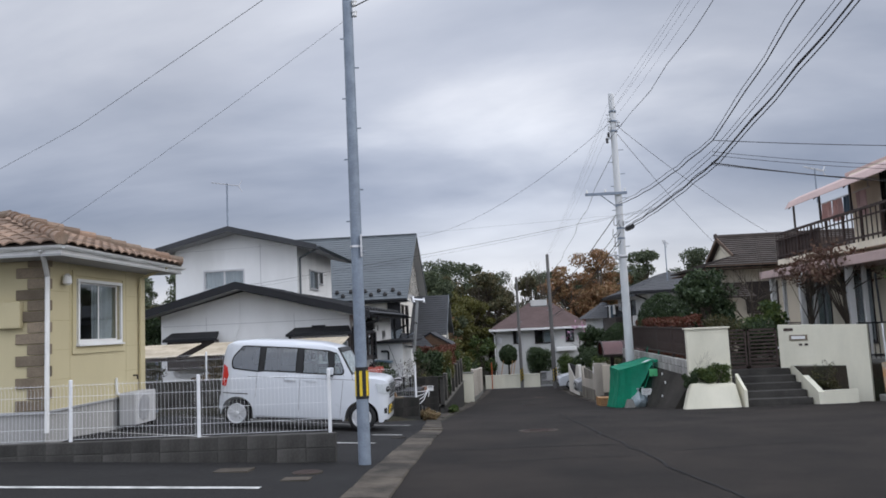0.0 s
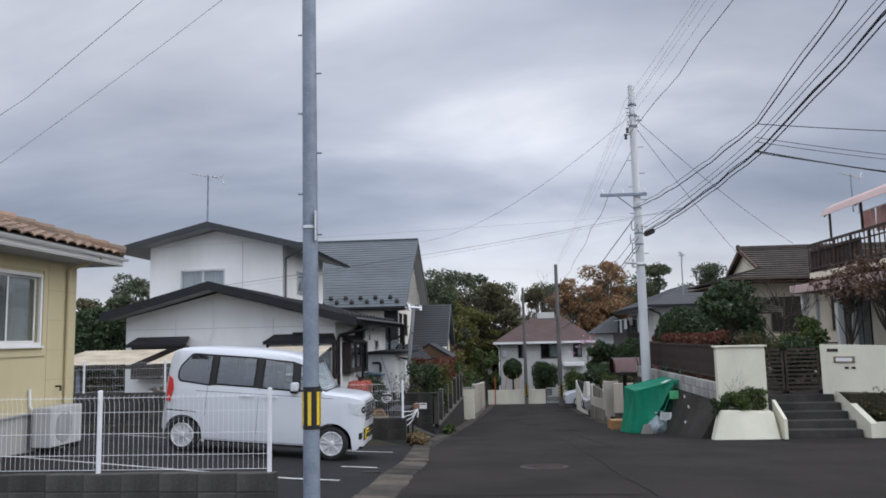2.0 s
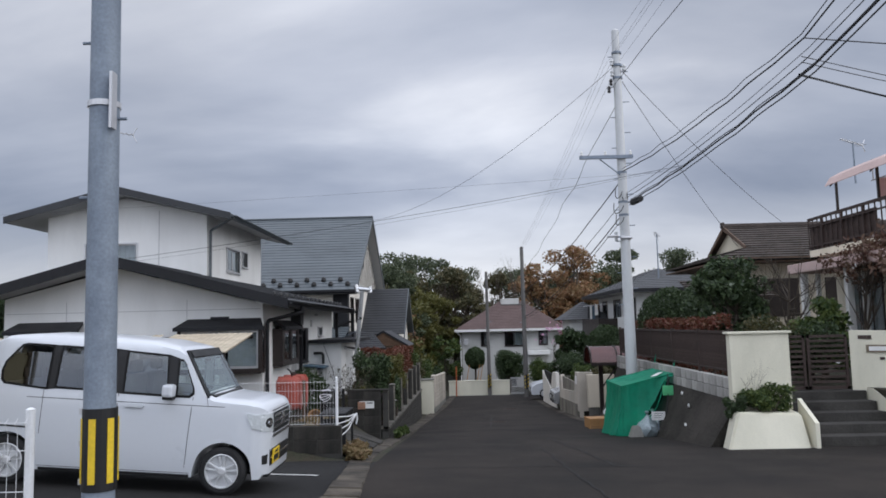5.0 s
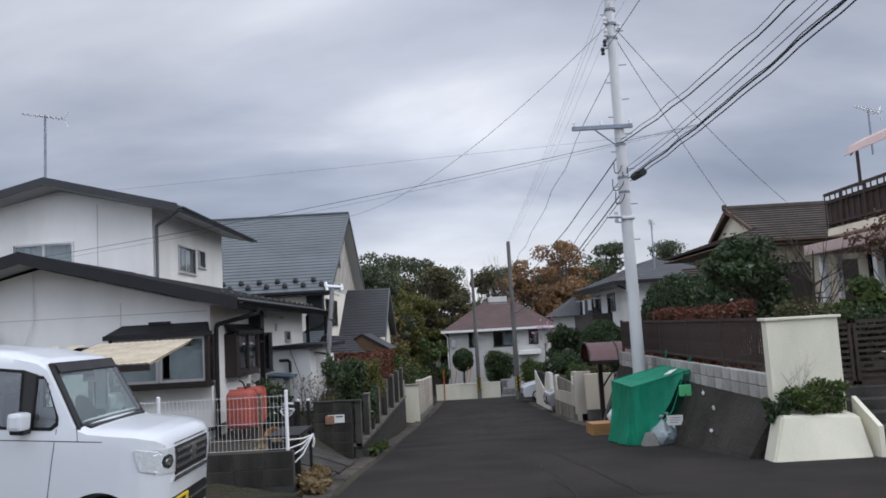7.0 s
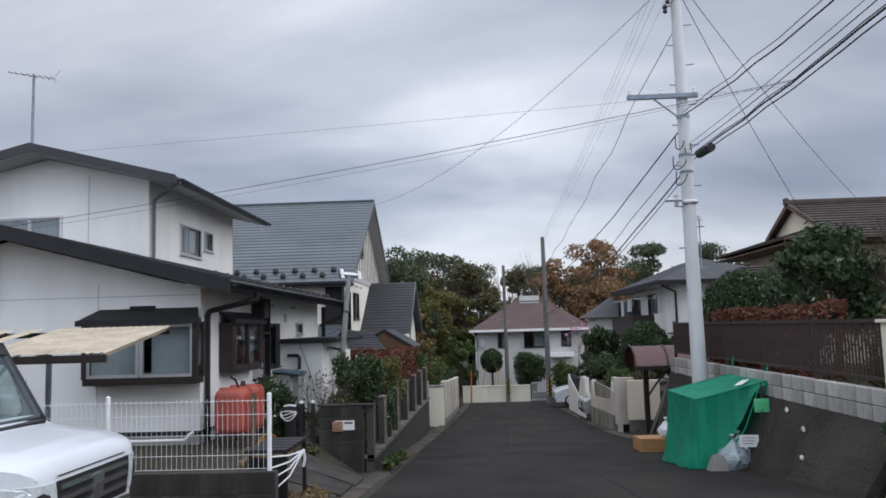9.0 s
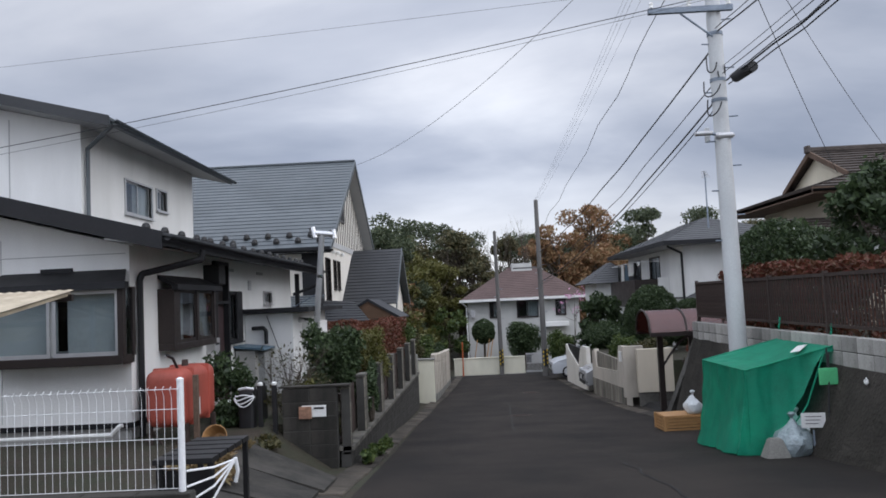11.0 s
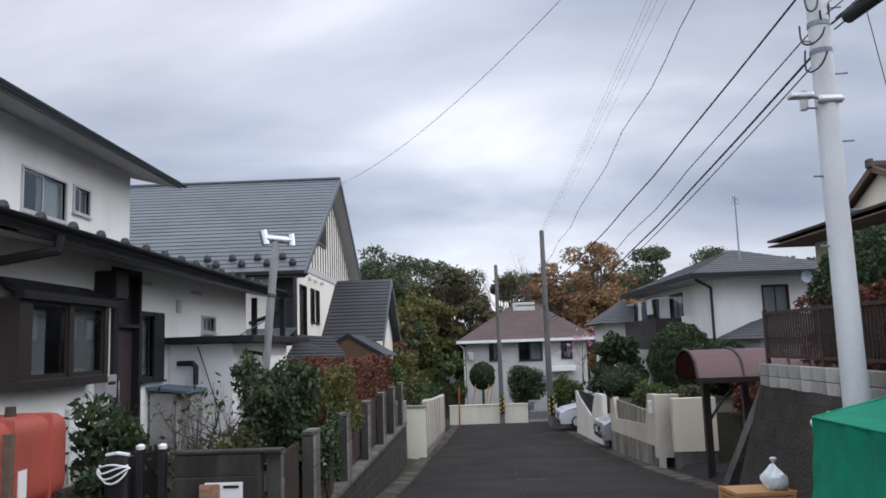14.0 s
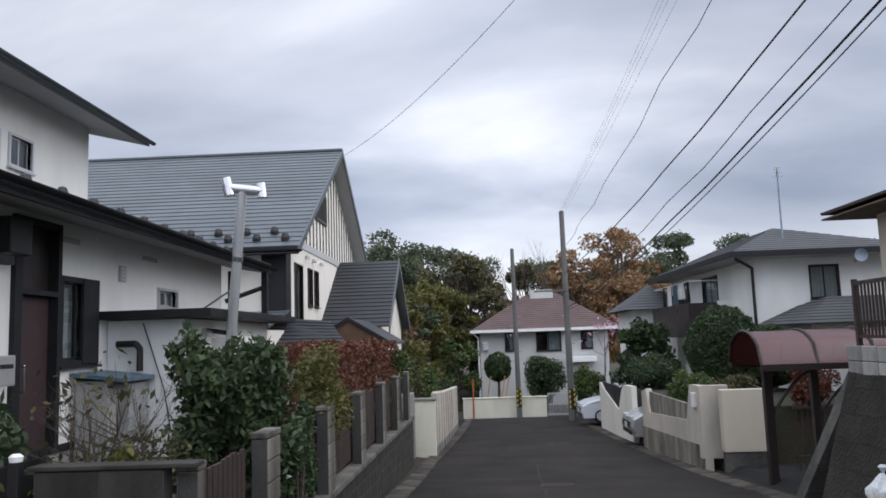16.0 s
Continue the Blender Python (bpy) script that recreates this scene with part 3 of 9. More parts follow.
def bush(name, place, size, material, label, category="bush", per=1500, leaf=0.06, seed=0, clumps=9, group="", clipped=False, foot=None):
    """A shrub: short stems and a mass of leaves, loose or clipped round; size: half extents."""
    rs = np.random.RandomState(seed)
    x, y, z = place
    t = thing(name, place, label, category, group)
    bm = B()
    cs, rr = [], []
    for k in range(clumps):
        d = rs.uniform(-0.62, 0.62, 3)
        c = Vector((x + d[0] * size[0], y + d[1] * size[1], z + size[2] * (1 + d[2])))
        cs.append(c)
        rr.append(tuple(s * (0.34 + 0.2 * rs.rand()) for s in size))
        rod(bm, (x + d[0] * size[0] * .3, y + d[1] * size[1] * .3, z - 0.03), c, 0.02, 0.008, 5, False)
    if foot is not None:
        rod(bm, (x, y, foot), (x + .03, y, z + size[2]), .09, .05, 8)
    part("stem", bm, "bark", t)
    leaf, per = leaf * .72, int(per * 1.7)
    if clipped:
        d = rs.normal(0, 1, (per, 3)); d /= np.linalg.norm(d, axis=1)[:, None]
        lump = np.array([noise.noise(Vector(v) * 2.6 + Vector((seed, 0, 0))) * .13 + noise.noise(Vector(v) * 6 + Vector((0, seed, 0))) * .06 for v in d])
        r = (1 + lump - .16 * rs.rand(per) ** 2)[:, None]
        pts = np.array((x, y, z + size[2])) + d * np.array(size) * r
        core = rs.normal(0, 1, (per // 3, 3)); core *= (rs.uniform(.25, .8, per // 3) / np.linalg.norm(core, axis=1))[:, None]
        pts = np.concatenate([pts, np.array((x, y, z + size[2])) + core * np.array(size)])
        pts[:, 2] = np.maximum(pts[:, 2], z + .04)
    else:
        pts = crown_points(cs, rr, per // clumps, rs, 0.45)
    leaves("foliage", pts, leaf, material, t, seed=seed + 3)
    return t

# ---- ground ----
GY = [-60, 0, 10, 14, 20, 27, 36.5, 44.5, 50.5, 58, 75, 140, 400]
GZ = [0.6, 0.15, -0.13, -0.32, -0.75, -1.42, -2.22, -2.70, -2.95, -3.26, -3.3, -1.0, 6.0]


def G(y):
    """Height of the road along its course."""
    w = 0.0
    for d in (-1.5, -0.5, 0.5, 1.5):
        w += float(np.interp(y + d, GY, GZ)) / 4
    return w


def terrace_left(y):
    return float(np.interp(y, [18.5, 24, 30, 38, 46, 60], [-0.42, -0.52, -0.6, -0.75, -1.2, -3.2]))


def terrace_right(y):
    return float(np.interp(y, [20.0, 30.4, 30.6, 36.3, 36.5, 46, 60], [0.12, 0.12, G(31) + .1, G(36) + .1, -0.95, -1.2, -3.2]))


def ground_z(x, y):
    g = G(y)
    if x < -1.6:
        if y < 18.6:
            d = min(5.5, -1.6 - x)
            k = min(1, max(0, (y - 10.6) / 1.4))
            return g + 0.035 * d + 0.04 * k * max(0, d - 1.0)
        t = terrace_left(y)
        k = min(1, max(0, (-1.95 - x) / (0.9 if y < 24.6 else 0.1)))
        k = k * min(1, max(0, (y - 18.6) / 0.3))
        return (g + 0.03) * (1 - k) + t * k
    if x > 4.9 and y > 20.35:
        inner = y > 21.5 or x < 6.0 or x > 7.75
        k = min(1, (x - 4.9) / 0.2) if inner else 0.0
        return g * (1 - k) + terrace_right(y) * k
    return g


def ground_sheet():
    xs = [-400, -150, -60, -30, -20, -14, -11, -9, -8, -7, -6, -5, -4, -3.4, -2.85, -2.5, -2.05, -1.95, -1.8, -1.6, -1.3, -1.0, 0, 1, 2, 3, 4, 4.4, 4.9, 5.1, 5.4,
          6, 6.01, 7, 7.75, 7.76, 9, 11, 14, 20, 30, 60, 150, 400]
    ys = [-60, -30, -15] + [i * 1.0 for i in range(-8, 18)] + [18.0, 18.6, 18.9, 19.5, 20, 20.34, 20.36, 20.7, 21, 21.49, 21.51, 22, 23, 24, 24.59, 24.61, 25, 26, 27, 28, 29, 30, 30.4,
          30.6, 31, 32, 33, 34, 35, 36, 36.3, 36.5] + [37 + i for i in range(22)] + [60, 65, 70, 75, 90, 110, 140, 200, 300, 400]
    bm = B()
    grid = [[bm.verts.new((x, y, ground_z(x, y))) for x in xs] for y in ys]
    for j in range(len(ys) - 1):
        for i in range(len(xs) - 1):
            f = bm.faces.new((grid[j][i], grid[j][i + 1], grid[j + 1][i + 1], grid[j + 1][i]))
            x, y = (xs[i] + xs[i + 1]) / 2, (ys[j] + ys[j + 1]) / 2
            road = -1.3 < x < 4.9 and y < 57 or (x > 4 and y < 20.3)
            lot = x < -1.3 and y < 18.6 or (x > 4.9 and 30.5 < y < 36.4 and x < 9) or (-8 < x < 9 and 57 < y < 59)
            f.material_index = 0 if road else (1 if lot else 2)
    ob = struct("ground", bm, "asphalt", "worn dark asphalt road and parking lots running on into bare garden soil", "ground")
    ob.data.materials.append(M["lot"]); ob.data.materials.append(M["soil"])


ground_sheet()


def left_edge(y):
    """The road's left edge along its course."""
    return float(np.interp(y, [1, 8, 14.8, 16.9, 19.2, 20.6, 24.4, 31, 40, 50, 57], [-1.10, -1.10, -1.06, -1.24, -1.42, -1.41, -1.36, -1.33, -1.14, -.66, -.40]))


def kerb_line(name, edge, wide, ya, yb, step, material, label, up=0.03, side=-1):
    """Gutter stones along a road edge: edge(y), laid outwards by wide(y); worn, and none quite level."""
    t = thing(name, (edge(ya), ya, G(ya)), label, "kerb", kind="structure")
    y = ya
    while y < yb - 0.05:
        e = min(yb, y + step) - 0.012
        bm = B()
        z0, z1 = G(y) + rnd.uniform(-.008, .008), G(e) + rnd.uniform(-.008, .008)
        w = wide((y + e) / 2) * side
        dx = rnd.uniform(-.012, .012)
        ra, rb = sorted((edge(y) + dx, edge(y) + dx + w)), sorted((edge(e) + dx, edge(e) + dx + w))
        ui, uo = (up, up * .5) if side < 0 else (up * .5, up)
        hexa(bm, [(ra[0], y, z0 - .12), (ra[1], y, z0 - .12), (rb[1], e, z1 - .12), (rb[0], e, z1 - .12)],
             [(ra[0], y, z0 + ui), (ra[1] - .012, y + .006, z0 + uo), (rb[1] - .012, e - .006, z1 + uo), (rb[0], e, z1 + ui)])
        bmesh.ops.bevel(bm, geom=[q for q in bm.edges if min(v.co.z for v in q.verts) > min(z0, z1) - .02], offset=.012, segments=1, affect="EDGES")
        part("kerb_stone", bm, material, t)
        y = e + 0.012


kerb_line("kerb", left_edge, lambda y: float(np.interp(y, [8, 15, 17], [.50, .42, .36])), 1.0, 24.4, 0.6, "kerb", "weathered concrete gutter stones along the parking lots", 0.04)
kerb_line("kerb", left_edge, lambda y: .34, 24.4, 57.0, 0.6, "kerb", "weathered concrete gutter stones below the garden walls", 0.05)
kerb_line("kerb", lambda y: 4.25, lambda y: .35, 31.0, 54.0, 0.6, "kerb", "weathered concrete gutter stones before the gateways", 0.03, 1)


# ---- block walls ----
BLOCKS = {}


def block_mesh(l, w, h, material):
    key = (round(l, 3), round(w, 3), round(h, 3), material)
    if key not in BLOCKS:
        bm = box(B(), -l / 2, l / 2, -w / 2, w / 2, 0, h)
        bmesh.ops.bevel(bm, geom=bm.edges[:], offset=0.006, segments=1, affect="EDGES")
        me = bpy.data.meshes.new("block")
        bm.to_mesh(me); bm.free()
        me.materials.append(M[material])
        BLOCKS[key] = me
    return BLOCKS[key]


def block_run(parent, p, q, z_bottom, z_top, course=0.19, length=0.39, wide=0.12, material="grey_block", core=True):
    """Courses of blocks from p to q (x, y), each one an object; joints recessed before a mortar core. z_bottom, z_top: heights, or functions of the share of the way."""
    p, q = Vector((*p, 0)), Vector((*q, 0))
    d = q - p
    n = max(1, round(d.length / length))
    step = d.length / n
    ang = math.atan2(d.y, d.x)
    zb = z_bottom if callable(z_bottom) else (lambda s: z_bottom)
    zt = z_top if callable(z_top) else (lambda s: z_top)
    for i in range(n):
        s = (i + .5) / n
        c = p + d * s
        rows = max(1, round((zt(s) - zb(s)) / course))
        h = (zt(s) - zb(s)) / rows
        for r in range(rows):
            ob = part_of("block", block_mesh(step - .01, wide, round(h - .01, 2), material), parent)
            ob.matrix_basis = Matrix.Translation((c.x + rnd.uniform(-.002, .002), c.y + rnd.uniform(-.003, .003), zb(s) + r * h)) @ Matrix.Rotation(ang, 4, "Z")
        if core:
            bm = B()
            nx, ny = -math.sin(ang) * (wide / 2 - .006), math.cos(ang) * (wide / 2 - .006)
            a, b = c - d.normalized() * step / 2, c + d.normalized() * step / 2
            z0, z1 = zb(s) - .1, zt(s) - .014
            hexa(bm, [(a.x - nx, a.y - ny, z0), (b.x - nx, b.y - ny, z0), (b.x + nx, b.y + ny, z0), (a.x + nx, a.y + ny, z0)],
                 [(a.x - nx, a.y - ny, z1), (b.x - nx, b.y - ny, z1), (b.x + nx, b.y + ny, z1), (a.x + nx, a.y + ny, z1)])
            part("mortar_core", bm, "mortar", parent)


lotwall = thing("block_wall", (-4.5, 10.3, 0), "low grey concrete block wall below the white mesh fence", "wall", kind="structure")
block_run(lotwall, (-9.3, 10.3), (-2.17, 10.3), lambda s: -0.12 + .1 * (1 - s), 0.27)
backwall = thing("block_wall", (-8, 19.4, 0), "stained grey block wall behind the parking lot", "wall", kind="structure")
block_run(backwall, (-15, 19.4), (-5.4, 19.4), -0.1, 0.5)
yardwall = thing("block_wall", (-3, 18.9, -.3), "dark stained block wall below the short mesh fence", "wall", kind="structure")
block_run(yardwall, (-5.4, 18.9), (-1.9, 18.9), -0.55, -0.10, material="old_block")


# ---- houses ----
def gable_roof(parent, name, along, a0, a1, mid, top, low0, low1, z0, z1, thick, material, label=""):
    """Two roof slopes whose ridge runs along an axis from a0 to a1 at mid, height top; the eaves lie at low0 (height z0) and low1 (height z1)."""
    P = (lambda a, c, z: (a, c, z)) if along == "x" else (lambda a, c, z: (c, a, z))
    for lo, z in ((low0, z0), (low1, z1)):
        bm = slab(B(), [P(a0, mid, top), P(a1, mid, top), P(a1, lo, z), P(a0, lo, z)], thick)
        part(name, bm, material, parent, label)


def window(parent, axis, at, out, u0, u1, z0, z1, frame_mat="alu", panes=2, curtain=False, w=0.04, name="window", sill=True, depth=0.07):
    """A sliding window in a hole of the wall in the plane axis = at; out: +1 or -1, the way it faces."""
    def bx(bm, ua, ub, za, zb, d0, d1):
        a, b = sorted((at + out * d0, at + out * d1))
        if axis == "x":
            box(bm, a, b, ua, ub, za, zb)
        else:
            box(bm, ua, ub, a, b, za, zb)
        return bm
    bm = B()
    for r in ((u0 - w, u1 + w, z1, z1 + w), (u0 - w, u1 + w, z0 - w, z0), (u0 - w, u0, z0, z1), (u1, u1 + w, z0, z1)):
        bx(bm, *r, -depth, 0.035)
    win = part(name, bm, frame_mat, parent)
    n = panes
    for i in range(n):
        a, b = u0 + (u1 - u0) * i / n, u0 + (u1 - u0) * (i + 1) / n
        d = -0.015 if i % 2 == 0 else -0.045
        bm = B()
        s = 0.028
        for r in ((a, b, z1 - s, z1), (a, b, z0, z0 + s), (a, a + s, z0 + s, z1 - s), (b - s, b, z0 + s, z1 - s)):
            bx(bm, *r, d - .02, d)
        part("sash", bm, frame_mat, win)
        g = part("pane", bx(B(), a + s, b - s, z0 + s, z1 - s, d - .012, d - .008), "glass", win)
        g.visible_shadow = False
    if sill:
        part("sill", bx(B(), u0 - w - .02, u1 + w + .02, z0 - w - .03, z0 - w, -.01, 0.07), frame_mat, win)
    # the room behind: near-black back and floor stand in for its dimness
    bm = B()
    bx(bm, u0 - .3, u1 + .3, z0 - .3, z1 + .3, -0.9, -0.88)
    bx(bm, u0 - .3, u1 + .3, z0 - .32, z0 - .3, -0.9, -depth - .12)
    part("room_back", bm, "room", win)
    if curtain:
        bm = B()
        m = 26
        rows = []
        for zz in (z0 + .02, z1 - .02):
            row = []
            for k in range(m + 1):
                u = u0 + (u1 - u0) * k / m
                dd = at + out * (-0.115 + 0.022 * math.sin(k * 1.9) + .01 * math.sin(k * .7))
                row.append(bm.verts.new((dd, u, zz) if axis == "x" else (u, dd, zz)))
            rows.append(row)
        for k in range(m):
            if curtain == "half" and k < m * .45:
                continue
            bm.faces.new((rows[0][k], rows[0][k + 1], rows[1][k + 1], rows[1][k]))
        part("curtain", bm, "curtain", win)
    return win


def gutter(parent, p, q, r=0.05, material="fascia"):
    """A half-round gutter from p to q."""
    p, q = Vector(p), Vector(q)
    d = (q - p).normalized()
    side = d.cross(Vector((0, 0, 1))).normalized()
    bm = B()
    ra, rb = [], []
    for k in range(9):
        a = math.pi * k / 8
        o = side * (r * math.cos(a)) + Vector((0, 0, -r * math.sin(a)))
        ra.append(bm.verts.new(p + o)); rb.append(bm.verts.new(q + o))
    for k in range(8):
        bm.faces.new((ra[k], ra[k + 1], rb[k + 1], rb[k]))
    bmesh.ops.solidify(bm, geom=bm.faces[:], thickness=0.008)
    return part("gutter", bm, material, parent)


def white_house():
    h = thing("house", (-7.5, 28, -0.5), "two-storey white rendered house with dark metal gable roofs", "house")
    # lower wing, gable towards the lot
    bm = holed(B(), "y", 23.75, 0.14, -10.45, -4.45, -0.3, 2.0, [(-6.1, -4.58, 0.68, 1.42)])
    part("wall", bm, "white_wall", h); bm = B()
    slab(bm, [(-10.45, 23.75, 2.0), (-4.45, 23.75, 2.0), (-4.45, 23.75, 2.06), (-7.79, 23.75, 2.95), (-10.45, 23.75, 2.3)], 0.14, (0, 1, 0))
    part("wall", bm, "white_wall", h)
    bm = holed(B(), "x", -4.45, -0.14, 23.89, 33.2, -0.3, 2.12,
               [(24.8, 26.4, 0.70, 1.5), (27.15, 27.9, -0.3, 1.97), (28.0, 28.72, 0.58, 1.43), (30.52, 31.15, 1.26, 1.48)])
    part("wall", bm, "white_wall", h)
    bm = box(B(), -10.45, -10.31, 23.89, 33.2, -.3, 2.1); box(bm, -10.31, -4.59, 33.06, 33.2, -.3, 2.1)
    part("wall", bm, "white_wall", h)
    bm = box(B(), -10.43, -4.47, 23.77, 33.18, -0.75, -0.3)
    part("foundation", bm, "foundation", h)
    bm = box(B(), -10.46, -4.44, 23.735, 33.21, -0.36, -0.29)
    part("drip_edge", bm, "fascia", h)
    gable_roof(h, "lower_roof", "y", 23.0, 33.7, -7.79, 3.2, -10.85, -3.7, 2.39, 2.12, 0.06, "dark_roof")
    # barge boards and soffits of the lower roof
    for lo, z in ((-10.85, 2.39), (-3.7, 2.12)):
        bm = slab(B(), [(-7.79, 22.98, 3.23), (lo, 22.98, z + .03), (lo, 22.98, z - .2), (-7.79, 22.98, 2.99)], 0.03, (0, 1, 0))
        part("barge_board", bm, "fascia", h)
        bm = slab(B(), [(-7.79, 23.02, 3.03), (lo, 23.02, z - .15), (lo, 23.74, z - .15), (-7.79, 23.74, 3.03)], 0.02)
        part("soffit", bm, "soffit", h)
    bm = box(B(), -3.74, -3.7, 23.01, 33.7, 1.95, 2.1); part("fascia_board", bm, "fascia", h)
    bm = slab(B(), [(-3.75, 23.01, 1.97), (-4.44, 23.01, 2.1), (-4.44, 33.7, 2.1), (-3.75, 33.7, 1.97)], 0.02); part("soffit", bm, "soffit", h)
    gutter(h, (-3.62, 22.98, 2.08), (-3.62, 33.72, 2.03))
    # sheet joints and snow guards on the lower roof
    for k in range(16):
        y = 23.6 + k * 0.64
        bm = B()
        z = 2.12 + 0.264 * 0.45
        lathe(bm, [(0.055, 0), (0.06, .035), (0.042, .085), (0.015, .1)], (-4.15, y, z + .0), seg=10)
        part("snow_guard", bm, "black", h, "dark knob-shaped snow guard")
    bm = B()
    for k in range(13):
        x = -4.0 - k * 0.29
        z = 2.12 + 0.264 * (-3.7 - x) + .004
        for y0, y1 in ((23.0, 27.6), (33.5, 33.7)):
            box(bm, x - .012, x + .012, y0, y1, z - .01, z + .018)
        if x > -7.0:
            box(bm, x - .012, x + .012, 27.5, 33.6, z - .01, z + .018)
    part("roof_seams", bm, "dark_roof", h)
    # upper storey
    bm = holed(B(), "y", 27.65, 0.14, -11.6, -7.05, 2.6, 4.7, [(-10.5, -9.05, 3.3, 3.97)])
    part("wall", bm, "white_wall", h); bm = B()
    slab(bm, [(-11.6, 27.65, 4.7), (-7.05, 27.65, 4.7), (-7.05, 27.65, 4.74), (-9.36, 27.65, 5.3), (-11.6, 27.65, 4.78)], 0.14, (0, 1, 0))
    part("wall", bm, "white_wall", h)
    bm = holed(B(), "x", -7.05, -0.14, 27.79, 33.55, 2.6, 4.8, [(29.5, 30.85, 3.3, 3.98), (31.15, 31.72, 3.55, 4.0)])
    part("wall", bm, "white_wall", h)
    bm = box(B(), -11.6, -11.46, 27.79, 33.55, 0.2, 4.8); box(bm, -11.46, -7.19, 33.41, 33.55, 2.2, 4.8)
    part("wall", bm, "white_wall", h)
    gable_roof(h, "upper_roof", "y", 26.9, 34.1, -9.36, 5.48, -12.45, -6.15, 4.70, 4.66, 0.06, "dark_roof")
    for lo, z in ((-12.45, 4.70), (-6.15, 4.66)):
        bm = slab(B(), [(-9.36, 26.88, 5.51), (lo, 26.88, z + .03), (lo, 26.88, z - .16), (-9.36, 26.88, 5.31)], 0.03, (0, 1, 0))
        part("barge_board", bm, "dark_roof", h)
        bm = slab(B(), [(-9.36, 26.92, 5.34), (lo, 26.92, z - .12), (lo, 34.1, z - .12), (-9.36, 34.1, 5.34)], 0.02)
        part("soffit", bm, "soffit", h)
    bm = box(B(), -6.18, -6.14, 26.9, 34.1, 4.52, 4.66); part("fascia_board", bm, "slate_roof", h)
    gutter(h, (-6.07, 26.9, 4.62), (-6.07, 34.12, 4.58), material="slate_roof")
    part("downpipe", pipe(B(), [(-6.1, 27.0, 4.56), (-6.9, 27.75, 4.35), (-6.98, 27.78, 4.3), (-6.98, 27.78, 3.0)], 0.04), "slate_roof", h)
    # windows
    window(h, "y", 27.65, -1, -10.5, -9.05, 3.3, 3.97, "alu", 2, True)
    window(h, "x", -7.05, 1, 29.5, 30.85, 3.3, 3.98, "alu", 2, "half")
    window(h, "x", -7.05, 1, 31.15, 31.72, 3.55, 4.0, "alu", 2, False)
    window(h, "x", -4.45, 1, 30.52, 31.15, 1.26, 1.48, "alu", 2, True)
    window(h, "x", -4.45, 1, 28.0, 28.72, 0.58, 1.43, "fascia", 2, True, w=.06, name="shutter_window")
    # bay window on the gable
    bay = part("bay_window", box(B(), -6.27, -4.4, 23.38, 23.75, 0.5, 0.62, 0.01), "bronze", h, "dark bronze projecting bay window")
    bm = slab(B(), [(-6.35, 23.3, 1.55), (-4.32, 23.3, 1.55), (-4.5, 23.76, 1.75), (-6.17, 23.76, 1.75)], 0.05)
    box(bm, -6.36, -4.31, 23.29, 23.4, 1.47, 1.56)
    part("hood", bm, "fascia", bay)
    for x in (-6.25, -4.42):
        part("post", box(B(), x - .04, x + .04, 23.38, 23.46, 0.6, 1.5), "bronze", bay)
        part("post", box(B(), x - .04, x + .04, 23.67, 23.75, 0.6, 1.5), "bronze", bay)
    for x0, x1 in ((-6.21, -5.36), (-5.32, -4.46)):
        bm = B()
        for r in ((x0, x1, 1.42, 1.47), (x0, x1, .62, .67), (x0, x0 + .04, .67, 1.42), (x1 - .04, x1, .67, 1.42)):
            box(bm, r[0], r[1], 23.40, 23.43, r[2], r[3])
        part("sash", bm, "alu", bay)
        g = part("pane", box(B(), x0 + .04, x1 - .04, 23.412, 23.417, .67, 1.42), "glass", bay); g.visible_shadow = False
    for x in (-6.27, -4.4):
        g = part("pane", box(B(), x - .004, x + .004, 23.46, 23.67, .62, 1.47), "glass", bay); g.visible_shadow = False
    part("curtain", box(B(), -6.18, -5.30, 23.50, 23.505, .64, 1.45), "curtain", bay)
    part("curtain", box(B(), -5.18, -4.5, 23.52, 23.525, .64, 1.45), "curtain", bay)
    # room darkness put into the colour of a panel behind the bay
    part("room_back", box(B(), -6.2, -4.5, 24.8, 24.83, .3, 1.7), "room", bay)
    # bay window on the side
    bay = part("bay_window", box(B(), -4.45, -4.2, 24.66, 26.52, 0.58, 0.68, 0.01), "bronze", h, "dark bronze projecting bay window")
    bm = slab(B(), [(-4.12, 24.58, 1.53), (-4.12, 26.60, 1.53), (-4.46, 26.5, 1.70), (-4.46, 24.68, 1.70)], 0.06)
    box(bm, -4.2, -4.11, 24.57, 26.61, 1.46, 1.54)
    part("hood", bm, "fascia", bay)
    for y, w in ((24.77, .11), (25.65, .05), (26.47, .05)):
        part("post", box(B(), -4.28, -4.2, y - w, y + w, .68, 1.48), "bronze", bay)
    for y0, y1, d in ((24.88, 25.60, 0), (25.70, 26.42, 0)):
        bm = B()
        for r in ((y0, y1, 1.42, 1.47), (y0, y1, .68, .73), (y0, y0 + .04, .73, 1.42), (y1 - .04, y1, .73, 1.42)):
            box(bm, -4.245 - d, -4.22 - d, *r)
        part("sash", bm, "bronze", bay)
        g = part("pane", box(B(), -4.235 - d, -4.23 - d, y0 + .04, y1 - .04, .73, 1.42), "glass", bay); g.visible_shadow = False
    for y in (24.67, 26.51):
        part("end_panel", box(B(), -4.45, -4.28, y - .01, y + .01, .68, 1.48), "bronze", bay)
    part("blind", box(B(), -4.34, -4.335, 25.66, 26.45, .70, 1.46), "grey_blind", bay)
    part("curtain", box(B(), -4.36, -4.355, 24.95, 25.40, .72, 1.44), "grey_blind", bay)
    # near-black panel in place of the dim interior behind this bay
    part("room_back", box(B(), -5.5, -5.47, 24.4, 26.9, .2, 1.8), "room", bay)
